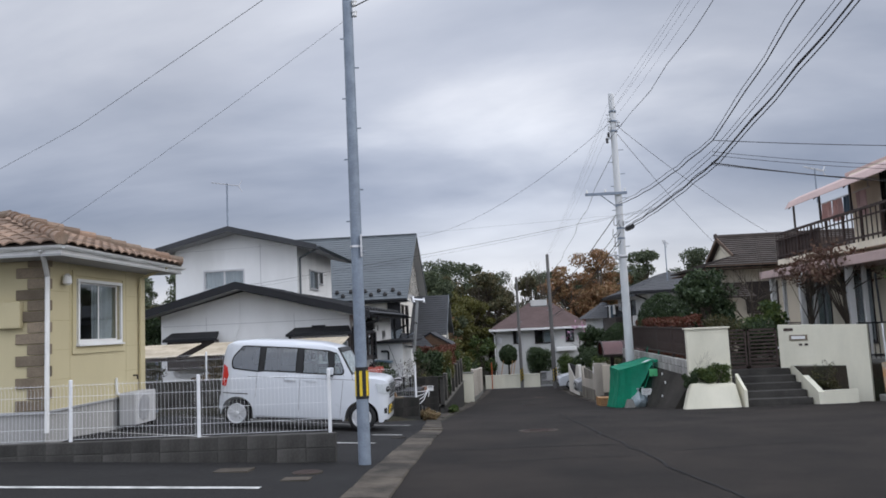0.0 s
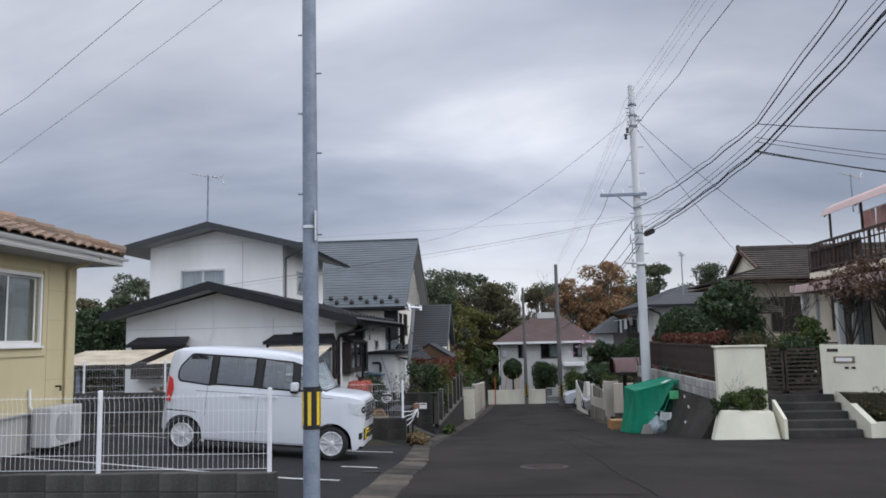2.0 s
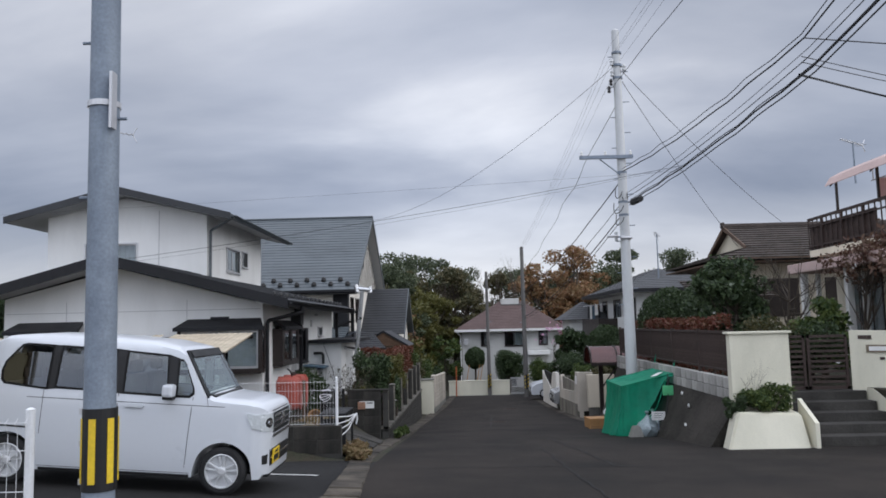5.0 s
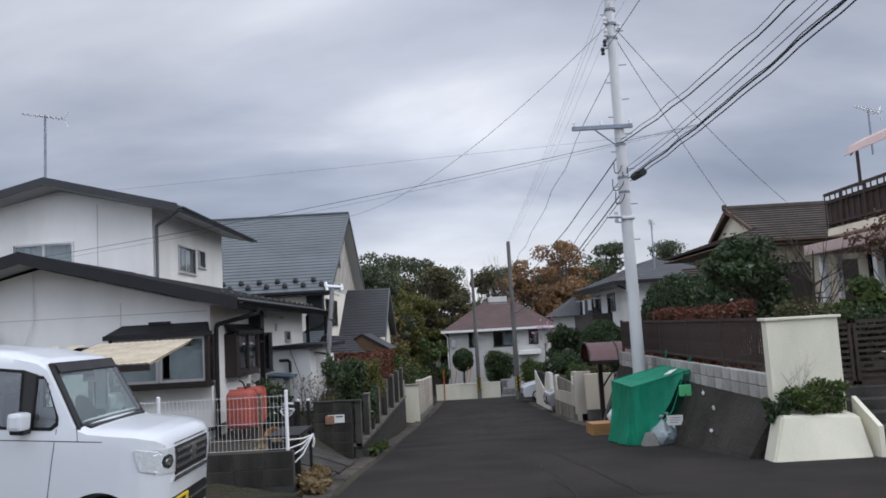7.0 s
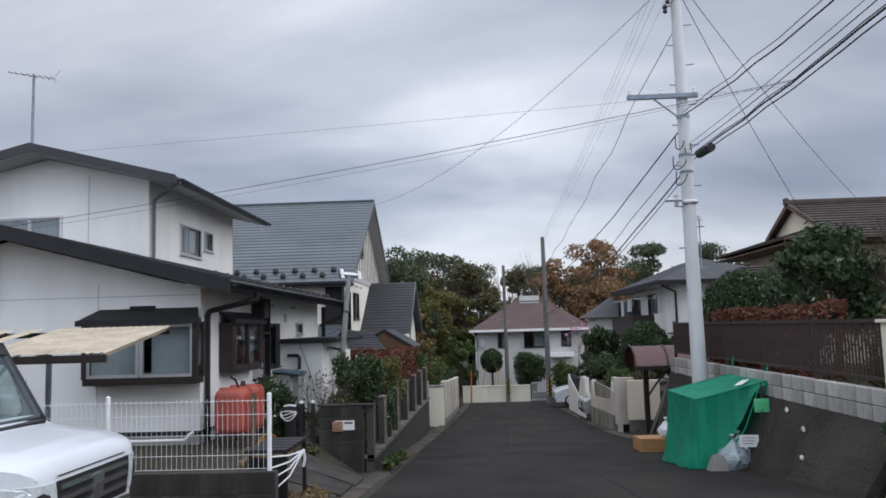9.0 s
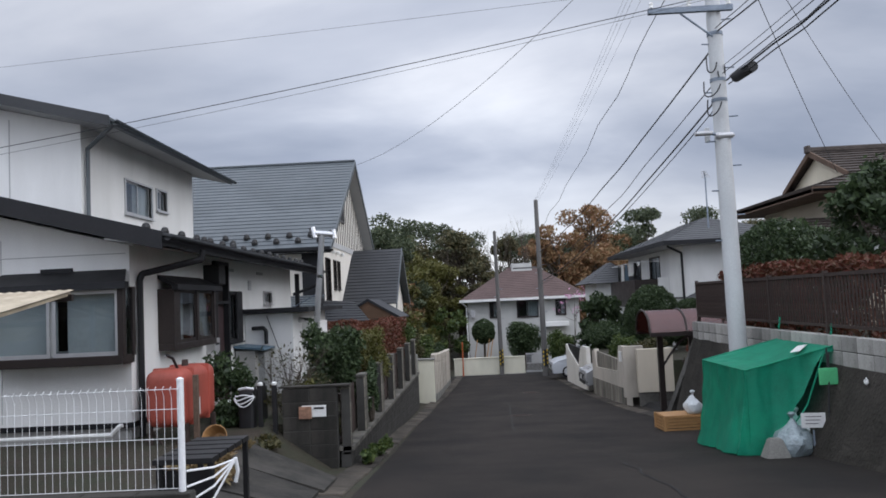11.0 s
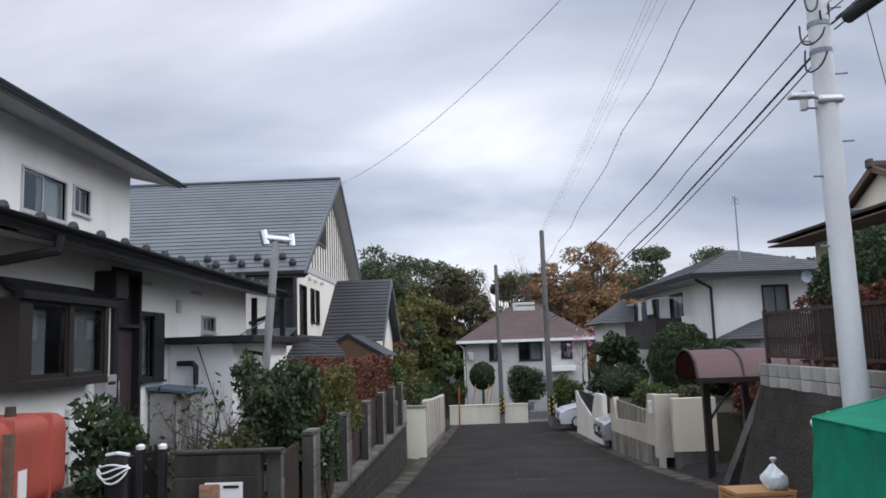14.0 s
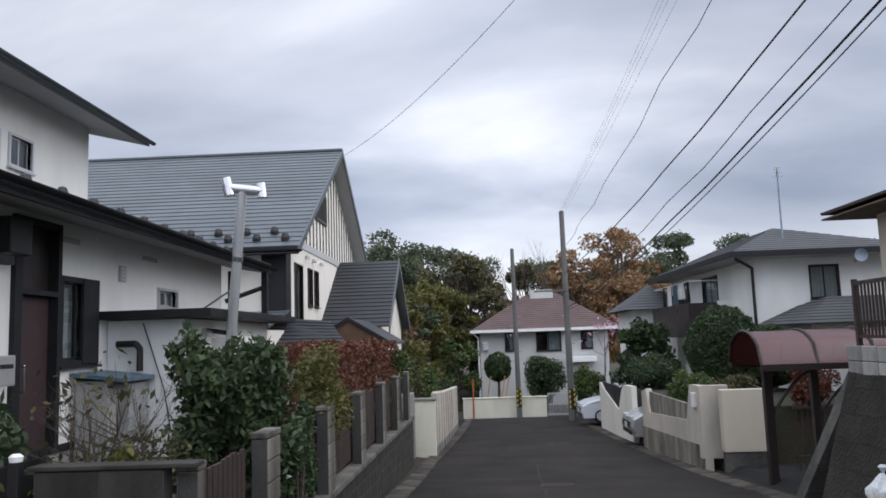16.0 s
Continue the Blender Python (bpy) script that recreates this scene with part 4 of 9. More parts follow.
    # entrance door and its side light
    door = part("entrance_door", box(B(), -4.55, -4.5, 27.22, 27.86, -0.3, 1.25, .01), mat("maroon_door", (0.050, 0.030, 0.032), 0.5, 0.12, 2, 40, 0.1), h, "dark maroon panelled front door")
    part("door_handle", pipe(B(), [(-4.49, 27.35, .55), (-4.44, 27.35, .55), (-4.44, 27.35, .3), (-4.49, 27.35, .3)], .012), "chrome", door)
    part("transom", box(B(), -4.54, -4.51, 27.22, 27.86, 1.3, 1.95), "bronze", door)
    bm = B()
    for r in ((27.10, 27.22, -.3, 1.99), (27.86, 27.93, -.3, 1.99), (27.10, 27.93, 1.95, 2.02), (27.22, 27.86, 1.25, 1.3)):
        box(bm, -4.58, -4.40, r[0], r[1], r[2], r[3])
    part("door_frame", bm, "fascia", h)
    part("shutter_leaf", box(B(), -4.44, -4.40, 28.40, 28.76, 0.53, 1.48, .008), "fascia", h)
    part("vent_hood", box(B(), -4.45, -4.17, 26.64, 26.98, 1.58, 1.92, .015), "black", h, "black boxed ventilation hood")
    # down pipe at the corner
    part("downpipe", pipe(B(), [(-3.64, 24.3, 2.0), (-3.66, 24.3, 1.86), (-4.36, 23.95, 1.68), (-4.39, 23.93, 1.6), (-4.39, 23.93, -0.5)], 0.045), "fascia", h)
    # slim vent louvre, wall joints and conduit on the gable
    part("vent_louvre", box(B(), -5.65, -5.22, 23.72, 23.76, 1.72, 1.79), "fascia", h)
    bm = B()
    for x in (-9.0, -6.2):
        box(bm, x - .006, x + .006, 23.744, 23.755, -.25, 2.2)
    box(bm, -10.4, -4.5, 23.744, 23.752, 1.95, 1.962)
    box(bm, -8.42, -8.4, 27.644, 27.655, 3.1, 4.9)
    part("panel_joint", bm, "soffit", h)
    part("antenna_cable", pipe(B(), [(-7.9, 23.7, 2.9), (-7.9, 23.7, 1.9), (-8.05, 23.7, 1.5), (-8.1, 23.7, 1.3)], .012, 6), "white_trim", h)
    for y in (25.85, 26.05):
        part("wall_pipe", pipe(B(), [(-4.40, y, -.5), (-4.40, y, .22 + .08 * (y > 26)), (-4.44, y, .3)], .022), "white_trim", h, "thin white water pipe")
    vent = part("wall_vent", box(B(), -4.45, -4.42, 29.32, 29.48, 1.52, 1.72), "soffit", h)
    for k in range(4):
        part("louvre", box(B(), -4.422, -4.412, 29.335, 29.465, 1.535 + k * .045, 1.562 + k * .045), "alu", vent)
    for y in (27.9, 30.0):
        part("wall_vent", box(B(), -4.45, -4.43, y, y + .45, 1.86, 1.92, .005), "soffit", h)
    part("mail_box", box(B(), -4.45, -4.30, 26.70, 26.98, 0.38, 0.66, .012), "alu", h)
    for x, y in ((-4.3, 33.3), (-3.75, 33.45)):
        part("eave_post", box(B(), x - .05, x + .05, y - .05, y + .05, .95, 1.98), "fascia", h)
    part("eave_brace", rod(B(), (-4.4, 33.25, 1.45), (-3.7, 33.5, 1.72), .04, .04, 6), "fascia", h)
    part("mail_slot", box(B(), -4.302, -4.296, 26.74, 26.94, 0.54, 0.58), "black", h)
    return h


white_house()


def course_roof(parent, name, quad, courses, material, lift=0.02):
    """A roof slope of overlapping strips: quad = eave left, eave right, ridge right, ridge left."""
    a, b, c, d = [Vector(p) for p in quad]
    nrm = (b - a).cross(d - a).normalized()
    bm = B()
    rows = []
    for k in range(courses):
        for f, up in ((k / courses, lift), ((k + 1) / courses, 0.0)):
            p, q = a.lerp(d, f), b.lerp(c, f)
            rows.append((bm.verts.new(p + nrm * up), bm.verts.new(q + nrm * up)))
    for r, t in zip(rows, rows[1:]):
        bm.faces.new((r[0], r[1], t[1], t[0]))
    low = [bm.verts.new(p - nrm * 0.02) for p in (a, b, c, d)]
    bm.faces.new((low[0], low[1], rows[0][1], rows[0][0]))
    bm.faces.new(low[::-1])
    return part(name, bm, material, parent)


def steep_house():
    h = thing("house", (-8, 45, -1), "white house with steep dark grey roof and half-timbered gable", "house")
    xg = -4.75
    # gable wall towards the road, with its openings
    holes = [(39.9, 40.75, 1.3, 2.75), (41.5, 42.0, 1.75, 2.75), (42.35, 42.85, 1.75, 2.75)]
    part("wall", holed(B(), "x", xg, -0.16, 38.95, 51.0, -1.6, 3.35, holes), "warm_white", h)
    bm = slab(B(), [(xg, 38.95, 3.35), (xg, 51.0, 3.35), (xg, 44.95, 6.75)], 0.16, (-1, 0, 0))
    part("gable_wall", bm, "warm_white", h)
    bm = box(B(), -12.9, xg - .16, 38.95, 39.11, -1.6, 3.3); box(bm, -12.9, -12.74, 39.11, 51, -1.6, 3.3); box(bm, -12.74, xg - .16, 50.84, 51, -1.6, 3.3)
    part("wall", bm, "warm_white", h)
    course_roof(h, "roof_slope", [(-12.95, 38.45, 3.05), (-4.3, 38.45, 3.05), (-4.3, 44.95, 7.02), (-12.95, 44.95, 7.02)], 27, "slate_roof", 0.018)
    course_roof(h, "roof_slope", [(-4.3, 51.5, 3.05), (-12.95, 51.5, 3.05), (-12.95, 44.95, 7.02), (-4.3, 44.95, 7.02)], 27, "slate_roof", 0.018)
    part("ridge_cap", box(B(), -12.95, -4.28, 44.85, 45.05, 7.0, 7.08, .02), "slate_roof", h)
    for a, b in (((-4.27, 44.95, 7.05), (-4.27, 38.4, 3.05)), ((-4.27, 44.95, 7.05), (-4.27, 51.55, 3.05))):
        bm = slab(B(), [a, b, (b[0], b[1], b[2] - .2), (a[0], a[1], a[2] - .24)], 0.04, (-1, 0, 0))
        part("barge_board", bm, "slate_roof", h)
        bm = slab(B(), [(a[0], a[1], a[2] - .16), (b[0], b[1], b[2] - .14), (-12.9, b[1], b[2] - .14), (-12.9, a[1], a[2] - .16)], 0.03)
        part("soffit", bm, "soffit", h)
    part("fascia_board", box(B(), -12.95, -4.3, 38.42, 38.47, 2.85, 3.04), "fascia", h)
    gutter(h, (-12.95, 38.36, 2.98), (-4.2, 38.36, 2.95), .06)
    # half timbering on the gable: boards and the dark band
    part("timber_band", box(B(), xg, xg + .035, 39.3, 50.6, 3.25, 3.45), "soffit", h)
    for k in range(22):
        y = 39.9 + k * 0.48
        t = 6.72 - abs(y - 44.95) * 0.565 - .12
        if t > 3.6:
            part("timber_board", box(B(), xg, xg + .022, y - .035, y + .035, 3.45, t), "fascia", h)
    win = part("gable_window", box(B(), xg, xg + .06, 42.6, 44.2, 4.35, 5.3, .01), "bronze", h)
    for k in range(3):
        # solid panes coloured near black, as the unlit room would look
        part("pane", box(B(), xg + .06, xg + .066, 42.68 + k * .5, 43.1 + k * .5, 4.43, 5.22), "room", win)
    for u0, u1, z0, z1 in holes:
        window(h, "x", xg, 1, u0, u1, z0, z1, "bronze", 2 if u1 - u0 > .6 else 1, True)
    for y in (41.2, 42.15, 43.2):
        part("wall_lamp", lathe(B(), [(.03, 0), (.07, .02), (.08, .1), (.04, .13)], (xg + .08, y, 3.0), seg=12), "white_trim", h)
    # corner pillar in brown boards below the eave
    part("corner_post", box(B(), -5.35, -4.72, 38.9, 39.4, -1.5, 2.95), "fascia", h)
    # snow guards
    for row in range(2):
        for k in range(11):
            x = -4.7 - k * .72 - row * .36
            y = 38.75 + row * .35
            z = 3.05 + (y - 38.45) * .611
            part("snow_guard", lathe(B(), [(0.10, 0), (0.11, .07), (0.08, .17), (0.03, .2)], (x, y, z), seg=10), "black", h)
    # lower wing towards the road
    w = part("wing_wall", box(B(), -4.7, -2.95, 43.4, 49.6, -1.6, 1.3), "warm_white", h)
    slab_bm = slab(B(), [(-2.95, 43.3, 1.3), (-2.95, 49.7, 1.3), (-2.95, 46.5, 3.1)], 0.14, (-1, 0, 0))
    part("wing_gable", slab_bm, "warm_white", h)
    # near slope coloured darker than the far one, for how light falls on it
    course_roof(h, "wing_roof", [(-5.3, 43.0, 1.1), (-2.65, 43.0, 1.1), (-2.65, 46.5, 3.42), (-4.74, 46.5, 3.42)], 18, "dark_roof", 0.018)
    course_roof(h, "wing_roof", [(-2.65, 50.0, 1.1), (-4.74, 50.0, 1.1), (-4.74, 46.5, 3.42), (-2.65, 46.5, 3.42)], 18, "slate_roof", 0.018)
    for b in ((-2.62, 43.0, 1.1), (-2.62, 50.0, 1.1)):
        part("barge_board", slab(B(), [(-2.62, 46.5, 3.45), b, (b[0], b[1], b[2] - .2), (-2.62, 46.5, 3.2)], .04, (-1, 0, 0)), "slate_roof", h)
    # entrance porch with a brown boarded gable
    gable_roof(h, "porch_roof", "y", 39.4, 43.2, -3.28, 1.27, -4.35, -2.2, 0.62, 0.62, .05, "dark_roof")
    course_roof(h, "porch_skirt", [(-5.3, 37.6, .60), (-3.0, 37.6, .60), (-3.75, 39.5, 1.22), (-5.3, 39.5, 1.36)], 8, "dark_roof", .02)
    part("porch_beam", box(B(), -5.3, -3.05, 37.62, 37.7, .46, .58), "fascia", h)
    for x in (-5.2, -3.2):
        part("porch_post", box(B(), x - .06, x + .06, 37.64, 37.76, -1.2, .5), "fascia", h)
    part("porch_gable", slab(B(), [(-4.28, 39.44, .62), (-2.28, 39.44, .62), (-3.28, 39.44, 1.22)], .06, (0, 1, 0)), mat("brown_boards", (.11, .062, .035), .75, .15, 2, 40, .2), h)
    for lo in (-4.35, -2.2):
        part("barge_board", slab(B(), [(-3.28, 39.38, 1.30), (lo, 39.38, .65), (lo, 39.38, .56), (-3.28, 39.38, 1.21)], .03, (0, 1, 0)), "fascia", h)
    for x in (-4.5, -2.45):
        part("porch_post", box(B(), x - .07, x + .07, 39.6, 39.74, -1.3, .7), "fascia", h)
    course_roof(h, "lean_to_roof", [(-6.5, 36.6, 1.0), (-4.6, 36.6, 1.0), (-4.6, 38.9, 1.5), (-6.5, 38.9, 1.5)], 7, "slate_roof", .025)
    part("lean_to_wall", box(B(), -6.4, -4.7, 36.9, 38.95, -1.2, 1.0), "warm_white", h)
    return h


steep_house()


def pan_tiles(parent, eave_l, eave_r, ridge_r, ridge_l, wide=0.27, long_=0.30, near=300):
    """Rounded clay tiles in courses on a slope; each one an object up to a number, the rest joined."""
    a, b, c, d = [Vector(p) for p in (eave_l, eave_r, ridge_r, ridge_l)]
    up = (d - a + c - b)
    run = (((d + c) / 2) - ((a + b) / 2)).length
    u = (b - a).normalized()
    n = u.cross(((d + c) / 2 - (a + b) / 2)).normalized()
    if n.z < 0:
        n = -n
    v = n.cross(u).normalized()
    bm = B()
    seg = 6
    prof = [(wide * (-.5 + k / seg), .045 * max(0, math.sin(math.pi * (k / seg) * 1.0)) ** .8) for k in range(seg + 1)]
    lo = [bm.verts.new((x, -.02, z + .022)) for x, z in prof]
    hi = [bm.verts.new((x, long_ * 1.1, z + .0)) for x, z in prof]
    un = [bm.verts.new((x, -.02, z)) for x, z in prof]
    for k in range(seg):
        bm.faces.new((lo[k], lo[k + 1], hi[k + 1], hi[k]))
        bm.faces.new((un[k], un[k + 1], lo[k + 1], lo[k]))
    me = bpy.data.meshes.new("tile")
    bm.to_mesh(me); bm.free()
    me.materials.append(M["tile_roof"])
    m3 = Matrix((u, v, n)).transposed()
    rows = int(run / long_)
    spots = []
    for r in range(rows):
        s = r / (run / long_)
        p, q = a.lerp(d, s), b.lerp(c, s)
        cnt = int((q - p).length / wide)
        for k in range(cnt):
            spots.append(p + u * (wide * (k + .5) + ((q - p).length - cnt * wide) * .5))
    for i, s in enumerate(spots):
        ob = part_of("tile", me, parent)
        ob.matrix_basis = Matrix.Translation(s + n * .01) @ (m3 @ Matrix.Rotation(rnd.uniform(-.012, .012), 3, "Z")).to_4x4()


def yellow_house():
    h = thing("house", (-9, 14, 0.2), "pale yellow house with a hipped terracotta tile roof and stone quoins", "house")
    x1, y0, y1 = -6.7, 11.2, 14.5
    holes = [(12.1, 13.48, 1.62, 2.58)]
    part("wall", holed(B(), "x", x1, -0.16, y0, y1, 0.6, 2.86, holes), "yellow", h)
    part("wall", box(B(), -13.5, x1 - .16, y0, y0 + .16, 0.6, 2.86), "yellow", h)
    bm = box(B(), -13.5, x1 - .16, y1 - .16, y1, .6, 2.86); box(bm, -13.5, -13.34, y0 + .16, y1 - .16, .6, 2.86)
    part("wall", bm, "yellow", h)
    part("foundation", box(B(), -13.47, x1 - .03, y0 + .03, y1 - .03, -.1, .6), "foundation", h)
    part("drip_edge", box(B(), -13.5, x1 + .015, y0 - .015, y1 + .015, .58, .61), "alu", h)
    window(h, "x", x1, 1, 12.1, 13.48, 1.62, 2.58, "white_trim", 2, "half", w=.05)
    bm = B()
    for r in ((11.9, 13.66, 2.68, 2.76), (11.9, 13.66, 1.42, 1.50), (11.9, 11.99, 1.5, 2.68), (13.57, 13.66, 1.5, 2.68)):
        box(bm, x1, x1 + .025, *r)
    part("window_surround", bm, "yellow", h)
    # siding joints
    bm = B()
    for z in (1.05, 1.5, 1.95, 2.4):
        box(bm, x1 - .002, x1 + .003, y0, 11.88, z, z + .008); box(bm, x1 - .002, x1 + .003, 13.68, y1, z, z + .008)
    for y in (11.85, 13.72):
        box(bm, x1 - .002, x1 + .003, y, y + .008, .62, 2.84)
    part("siding_joint", bm, mat("siding_joint", (.43, .37, .22), .8, .1, 1, 40, .1), h)
    # quoins round the near corner
    k, z = 0, .62
    while z < 2.8:
        w = .46 if k % 2 == 0 else .28
        part("quoin", box(B(), x1 - w, x1 + .03, y0 - .03, y0 + .0, z, z + .155, .01), "quoin", h)
        part("quoin", box(B(), x1, x1 + .03, y0, y0 + (.12 if k % 2 else .06), z, z + .155, .01), "quoin", h)
        z += .165
        k += 1
    # soffit, fascia, gutters
    ex, ey0, ey1, ez = -6.15, 10.65, 14.95, 2.95
    part("soffit", box(B(), -14, ex, ey0, ey1, 2.86, 2.89), "soffit", h)
    bm = box(B(), ex - .03, ex, ey0, ey1, 2.89, 3.02); box(bm, -14, ex - .03, ey0, ey0 + .03, 2.89, 3.02)
    part("fascia_board", bm, "white_trim", h)
    gutter(h, (ex + .05, ey0 - .05, 3.0), (ex + .05, ey1, 2.98), .05, "white_trim")
    gutter(h, (-14, ey0 - .05, 3.0), (ex + .06, ey0 - .05, 3.0), .05, "white_trim")
    part("downpipe", pipe(B(), [(ex - .3, ey0 - .03, 2.95), (ex - .32, ey0 + .1, 2.84), (x1 + .05, y0 - .06, 2.62), (x1 + .06, y0 - .07, 2.5), (x1 + .06, y0 - .07, .3)], .035), "white_trim", h)
    part("downpipe", pipe(B(), [(ex + .03, 14.2, 2.94), (x1 + .05, 14.2, 2.75), (x1 + .05, 14.2, .4)], .03), "yellow", h)
    # hipped roof
    rz, rx = 3.78, -8.3
    slabs = [((ex, ey0, 3.03), (ex, ey1, 3.03), (rx, (ey0 + ey1) / 2 + .01, rz), (rx, (ey0 + ey1) / 2 - .01, rz)),
             ((-14, ey0, 3.03), (ex, ey0, 3.03), (rx, 12.8, rz), (-14, 12.8, rz)),
             ((ex, ey1, 3.03), (-14, ey1, 3.03), (-14, 12.8, rz), (rx, 12.8, rz))]
    for q in slabs:
        part("roof_deck", slab(B(), q, .05), "old_tile", h)
    pan_tiles(h, *slabs[0])
    pan_tiles(h, (-10, ey0, 3.03), (ex, ey0, 3.03), (rx, 12.8, rz), (-10, 12.8, rz))
    # ridge tiles on the hips
    for p, q in (((ex, ey0, 3.06), (rx, 12.8, rz + .03)), ((ex, ey1, 3.06), (rx, 12.8, rz + .03)), ((rx, 12.8, rz + .03), (-12, 12.8, rz + .03))):
        p, q = Vector(p), Vector(q)
        n = int((q - p).length / .28)
        for k in range(n):
            a, b = p.lerp(q, k / n), p.lerp(q, (k + 1.08) / n)
            part("ridge_tile", rod(B(), a + Vector((0, 0, .05)), b + Vector((0, 0, .035)), .1, .082, 10), "tile_roof", h)
    part("wall_lamp", lathe(B(), [(.03, 0), (.07, .03), (.06, .14), (.02, .18)], (x1 + .09, 11.62, 2.5), seg=12), "white_trim", h)
    part("tap", pipe(B(), [(x1, 14.0, .95), (x1 + .08, 14.0, .95), (x1 + .08, 14.0, .88)], .015), "bronze", h)
    part("meter_box", box(B(), -7.45, -7.05, 11.1, 11.2, 1.85, 2.25, .02), "yellow", h)
    return h


yellow_house()


def hip_roof(parent, x0, x1, y0, y1, ze, zr, ridge, material, name="roof_slope", courses=0):
    """ridge = (x0, x1) along x, or a y pair with ridge[2] = 'y'."""
    if len(ridge) == 2:
        ym = (y0 + y1) / 2
        a, b = (ridge[0], ym, zr), (ridge[1], ym, zr)
        qs = [[(x0, y0, ze), (x1, y0, ze), b, a], [(x1, y1, ze), (x0, y1, ze), a, b], [(x0, y1, ze), (x0, y0, ze), a, a], [(x1, y0, ze), (x1, y1, ze), b, b]]
    else:
        xm = (x0 + x1) / 2
        a, b = (xm, ridge[0], zr), (xm, ridge[1], zr)
        qs = [[(x0, y0, ze), (x1, y0, ze), a, a], [(x1, y0, ze), (x1, y1, ze), b, a], [(x1, y1, ze), (x0, y1, ze), b, b], [(x0, y1, ze), (x0, y0, ze), a, b]]
    for q in qs:
        course_roof(parent, name, q, courses or 16, material, .016)


def red_house():
    h = thing("house", (4, 68, -3.2), "white two-storey house with a red-brown hipped roof", "house")
    holes = [(1.55, 1.99, -.15, .82), (3.34, 4.7, -.2, .84), (5.89, 6.5, -.15, .8), (2.9, 4.1, -3.2, -1.5), (6.1, 7.0, -2.6, -1.75)]
    part("wall", holed(B(), "y", 64.6, .16, .1, 7.4, -3.3, 1.0, holes), "dull_white", h)
    bm = box(B(), .1, .26, 64.76, 71, -3.3, 1.0); box(bm, 7.24, 7.4, 64.76, 71, -3.3, 1); box(bm, .26, 7.24, 70.84, 71, -3.3, 1)
    part("wall", bm, "dull_white", h)
    for u0, u1, z0, z1 in holes[:3]:
        window(h, "y", 64.6, -1, u0, u1, z0, z1, "bronze", 2, "half")
    window(h, "y", 64.6, -1, *holes[4], "bronze", 2, False)
    part("entrance_door", box(B(), 2.92, 4.08, 64.65, 64.7, -3.25, -1.52), "fascia", h)
    hip_roof(h, -.4, 8.0, 63.9, 71.6, 1.05, 3.2, (3.1, 4.95), "red_roof", courses=18)
    bm = box(B(), -.4, 8.0, 63.86, 63.9, .9, 1.06); box(bm, -.44, -.4, 63.86, 71.6, .9, 1.06)
    part("fascia_board", bm, "white_trim", h)
    part("soffit", box(B(), -.4, 8, 63.9, 71.6, .88, .92), "soffit", h)
    part("roof_box", box(B(), 3.25, 4.65, 67.2, 68.6, 2.6, 3.42, .03), "dull_white", h, "white roof-top water box")
    part("porch_roof", box(B(), 5.0, 6.6, 63.9, 64.62, -.9, -.6, .02), "white_trim", h)
    part("downpipe", pipe(B(), [(-.3, 63.95, .9), (.0, 64.5, .6), (.0, 64.5, -3.2)], .05), "white_trim", h)
    part("wall_unit", box(B(), .25, .55, 64.3, 64.62, -.1, .35, .02), "alu", h)
    return h


red_house()


def far_right_house():
    h = thing("house", (10, 48, -1.2), "white two-storey house with a dark hipped roof and a balcony", "house")
    holes = [(10.5, 11.35, 1.55, 2.55)]
    part("wall", holed(B(), "y", 44.6, .16, 8.78, 13.0, -1.6, 3.0, holes), "white_wall", h)
    h2 = [(48.4, 50.2, 1.4, 2.6), (52.2, 53.6, 1.2, 2.6)]
    part("wall", holed(B(), "x", 8.78, .16, 44.76, 55, -1.6, 3.0, h2), "white_wall", h)
    bm = box(B(), 8.94, 13, 54.84, 55, -1.6, 3); box(bm, 12.84, 13, 44.76, 54.84, -1.6, 3)
    part("wall", bm, "white_wall", h)
    window(h, "y", 44.6, -1, 10.5, 11.35, 1.55, 2.55, "bronze", 2, True)
    window(h, "x", 8.78, -1, 48.4, 50.2, 1.4, 2.6, "bronze", 2, True)
    window(h, "x", 8.78, -1, 52.2, 53.6, 1.2, 2.6, "bronze", 2, True)
    hip_roof(h, 7.85, 13.8, 43.8, 55.8, 3.0, 4.25, (48.2, 51.5, "y"), "grey_roof", courses=12)
    bm = box(B(), 7.85, 13.8, 43.76, 43.8, 2.85, 3.03); box(bm, 7.81, 7.85, 43.76, 55.8, 2.85, 3.03)
    part("fascia_board", bm, "fascia", h)
    part("soffit", box(B(), 7.85, 13.8, 43.8, 55.8, 2.84, 2.88), "soffit", h)
    part("downpipe", pipe(B(), [(8.0, 43.9, 2.8), (8.68, 44.5, 2.55), (8.68, 44.5, -1.2)], .05), "fascia", h)
    bm = box(B(), 7.3, 7.36, 47.0, 52.5, .5, 1.6); box(bm, 7.36, 8.3, 47.0, 47.06, .5, 1.6); box(bm, 7.3, 8.78, 47, 52.5, .42, .5)
    part("balcony", bm, "bronze", h, "dark balcony with closed parapet")
    part("balcony_wall", box(B(), 8.3, 8.78, 46.96, 47.06, .5, 1.66), "white_wall", h)
    # lower roof before the house
    hip_roof(h, 8.7, 14.5, 41.0, 46.5, .75, 1.55, (10.6, 12.6), "grey_roof", "lower_roof", courses=9)
    part("lower_wall", box(B(), 9.1, 14, 41.5, 44.6, -1.4, .75), "white_wall", h)
    hip_roof(h, 6.2, 9.2, 52.6, 57.5, 1.6, 2.7, (54.5, 55.5, "y"), "grey_roof", "lower_roof", courses=9)
    part("lower_wall", box(B(), 6.7, 8.4, 53.2, 57, -2.5, 1.6), "white_wall", h)
    return h


far_right_house()


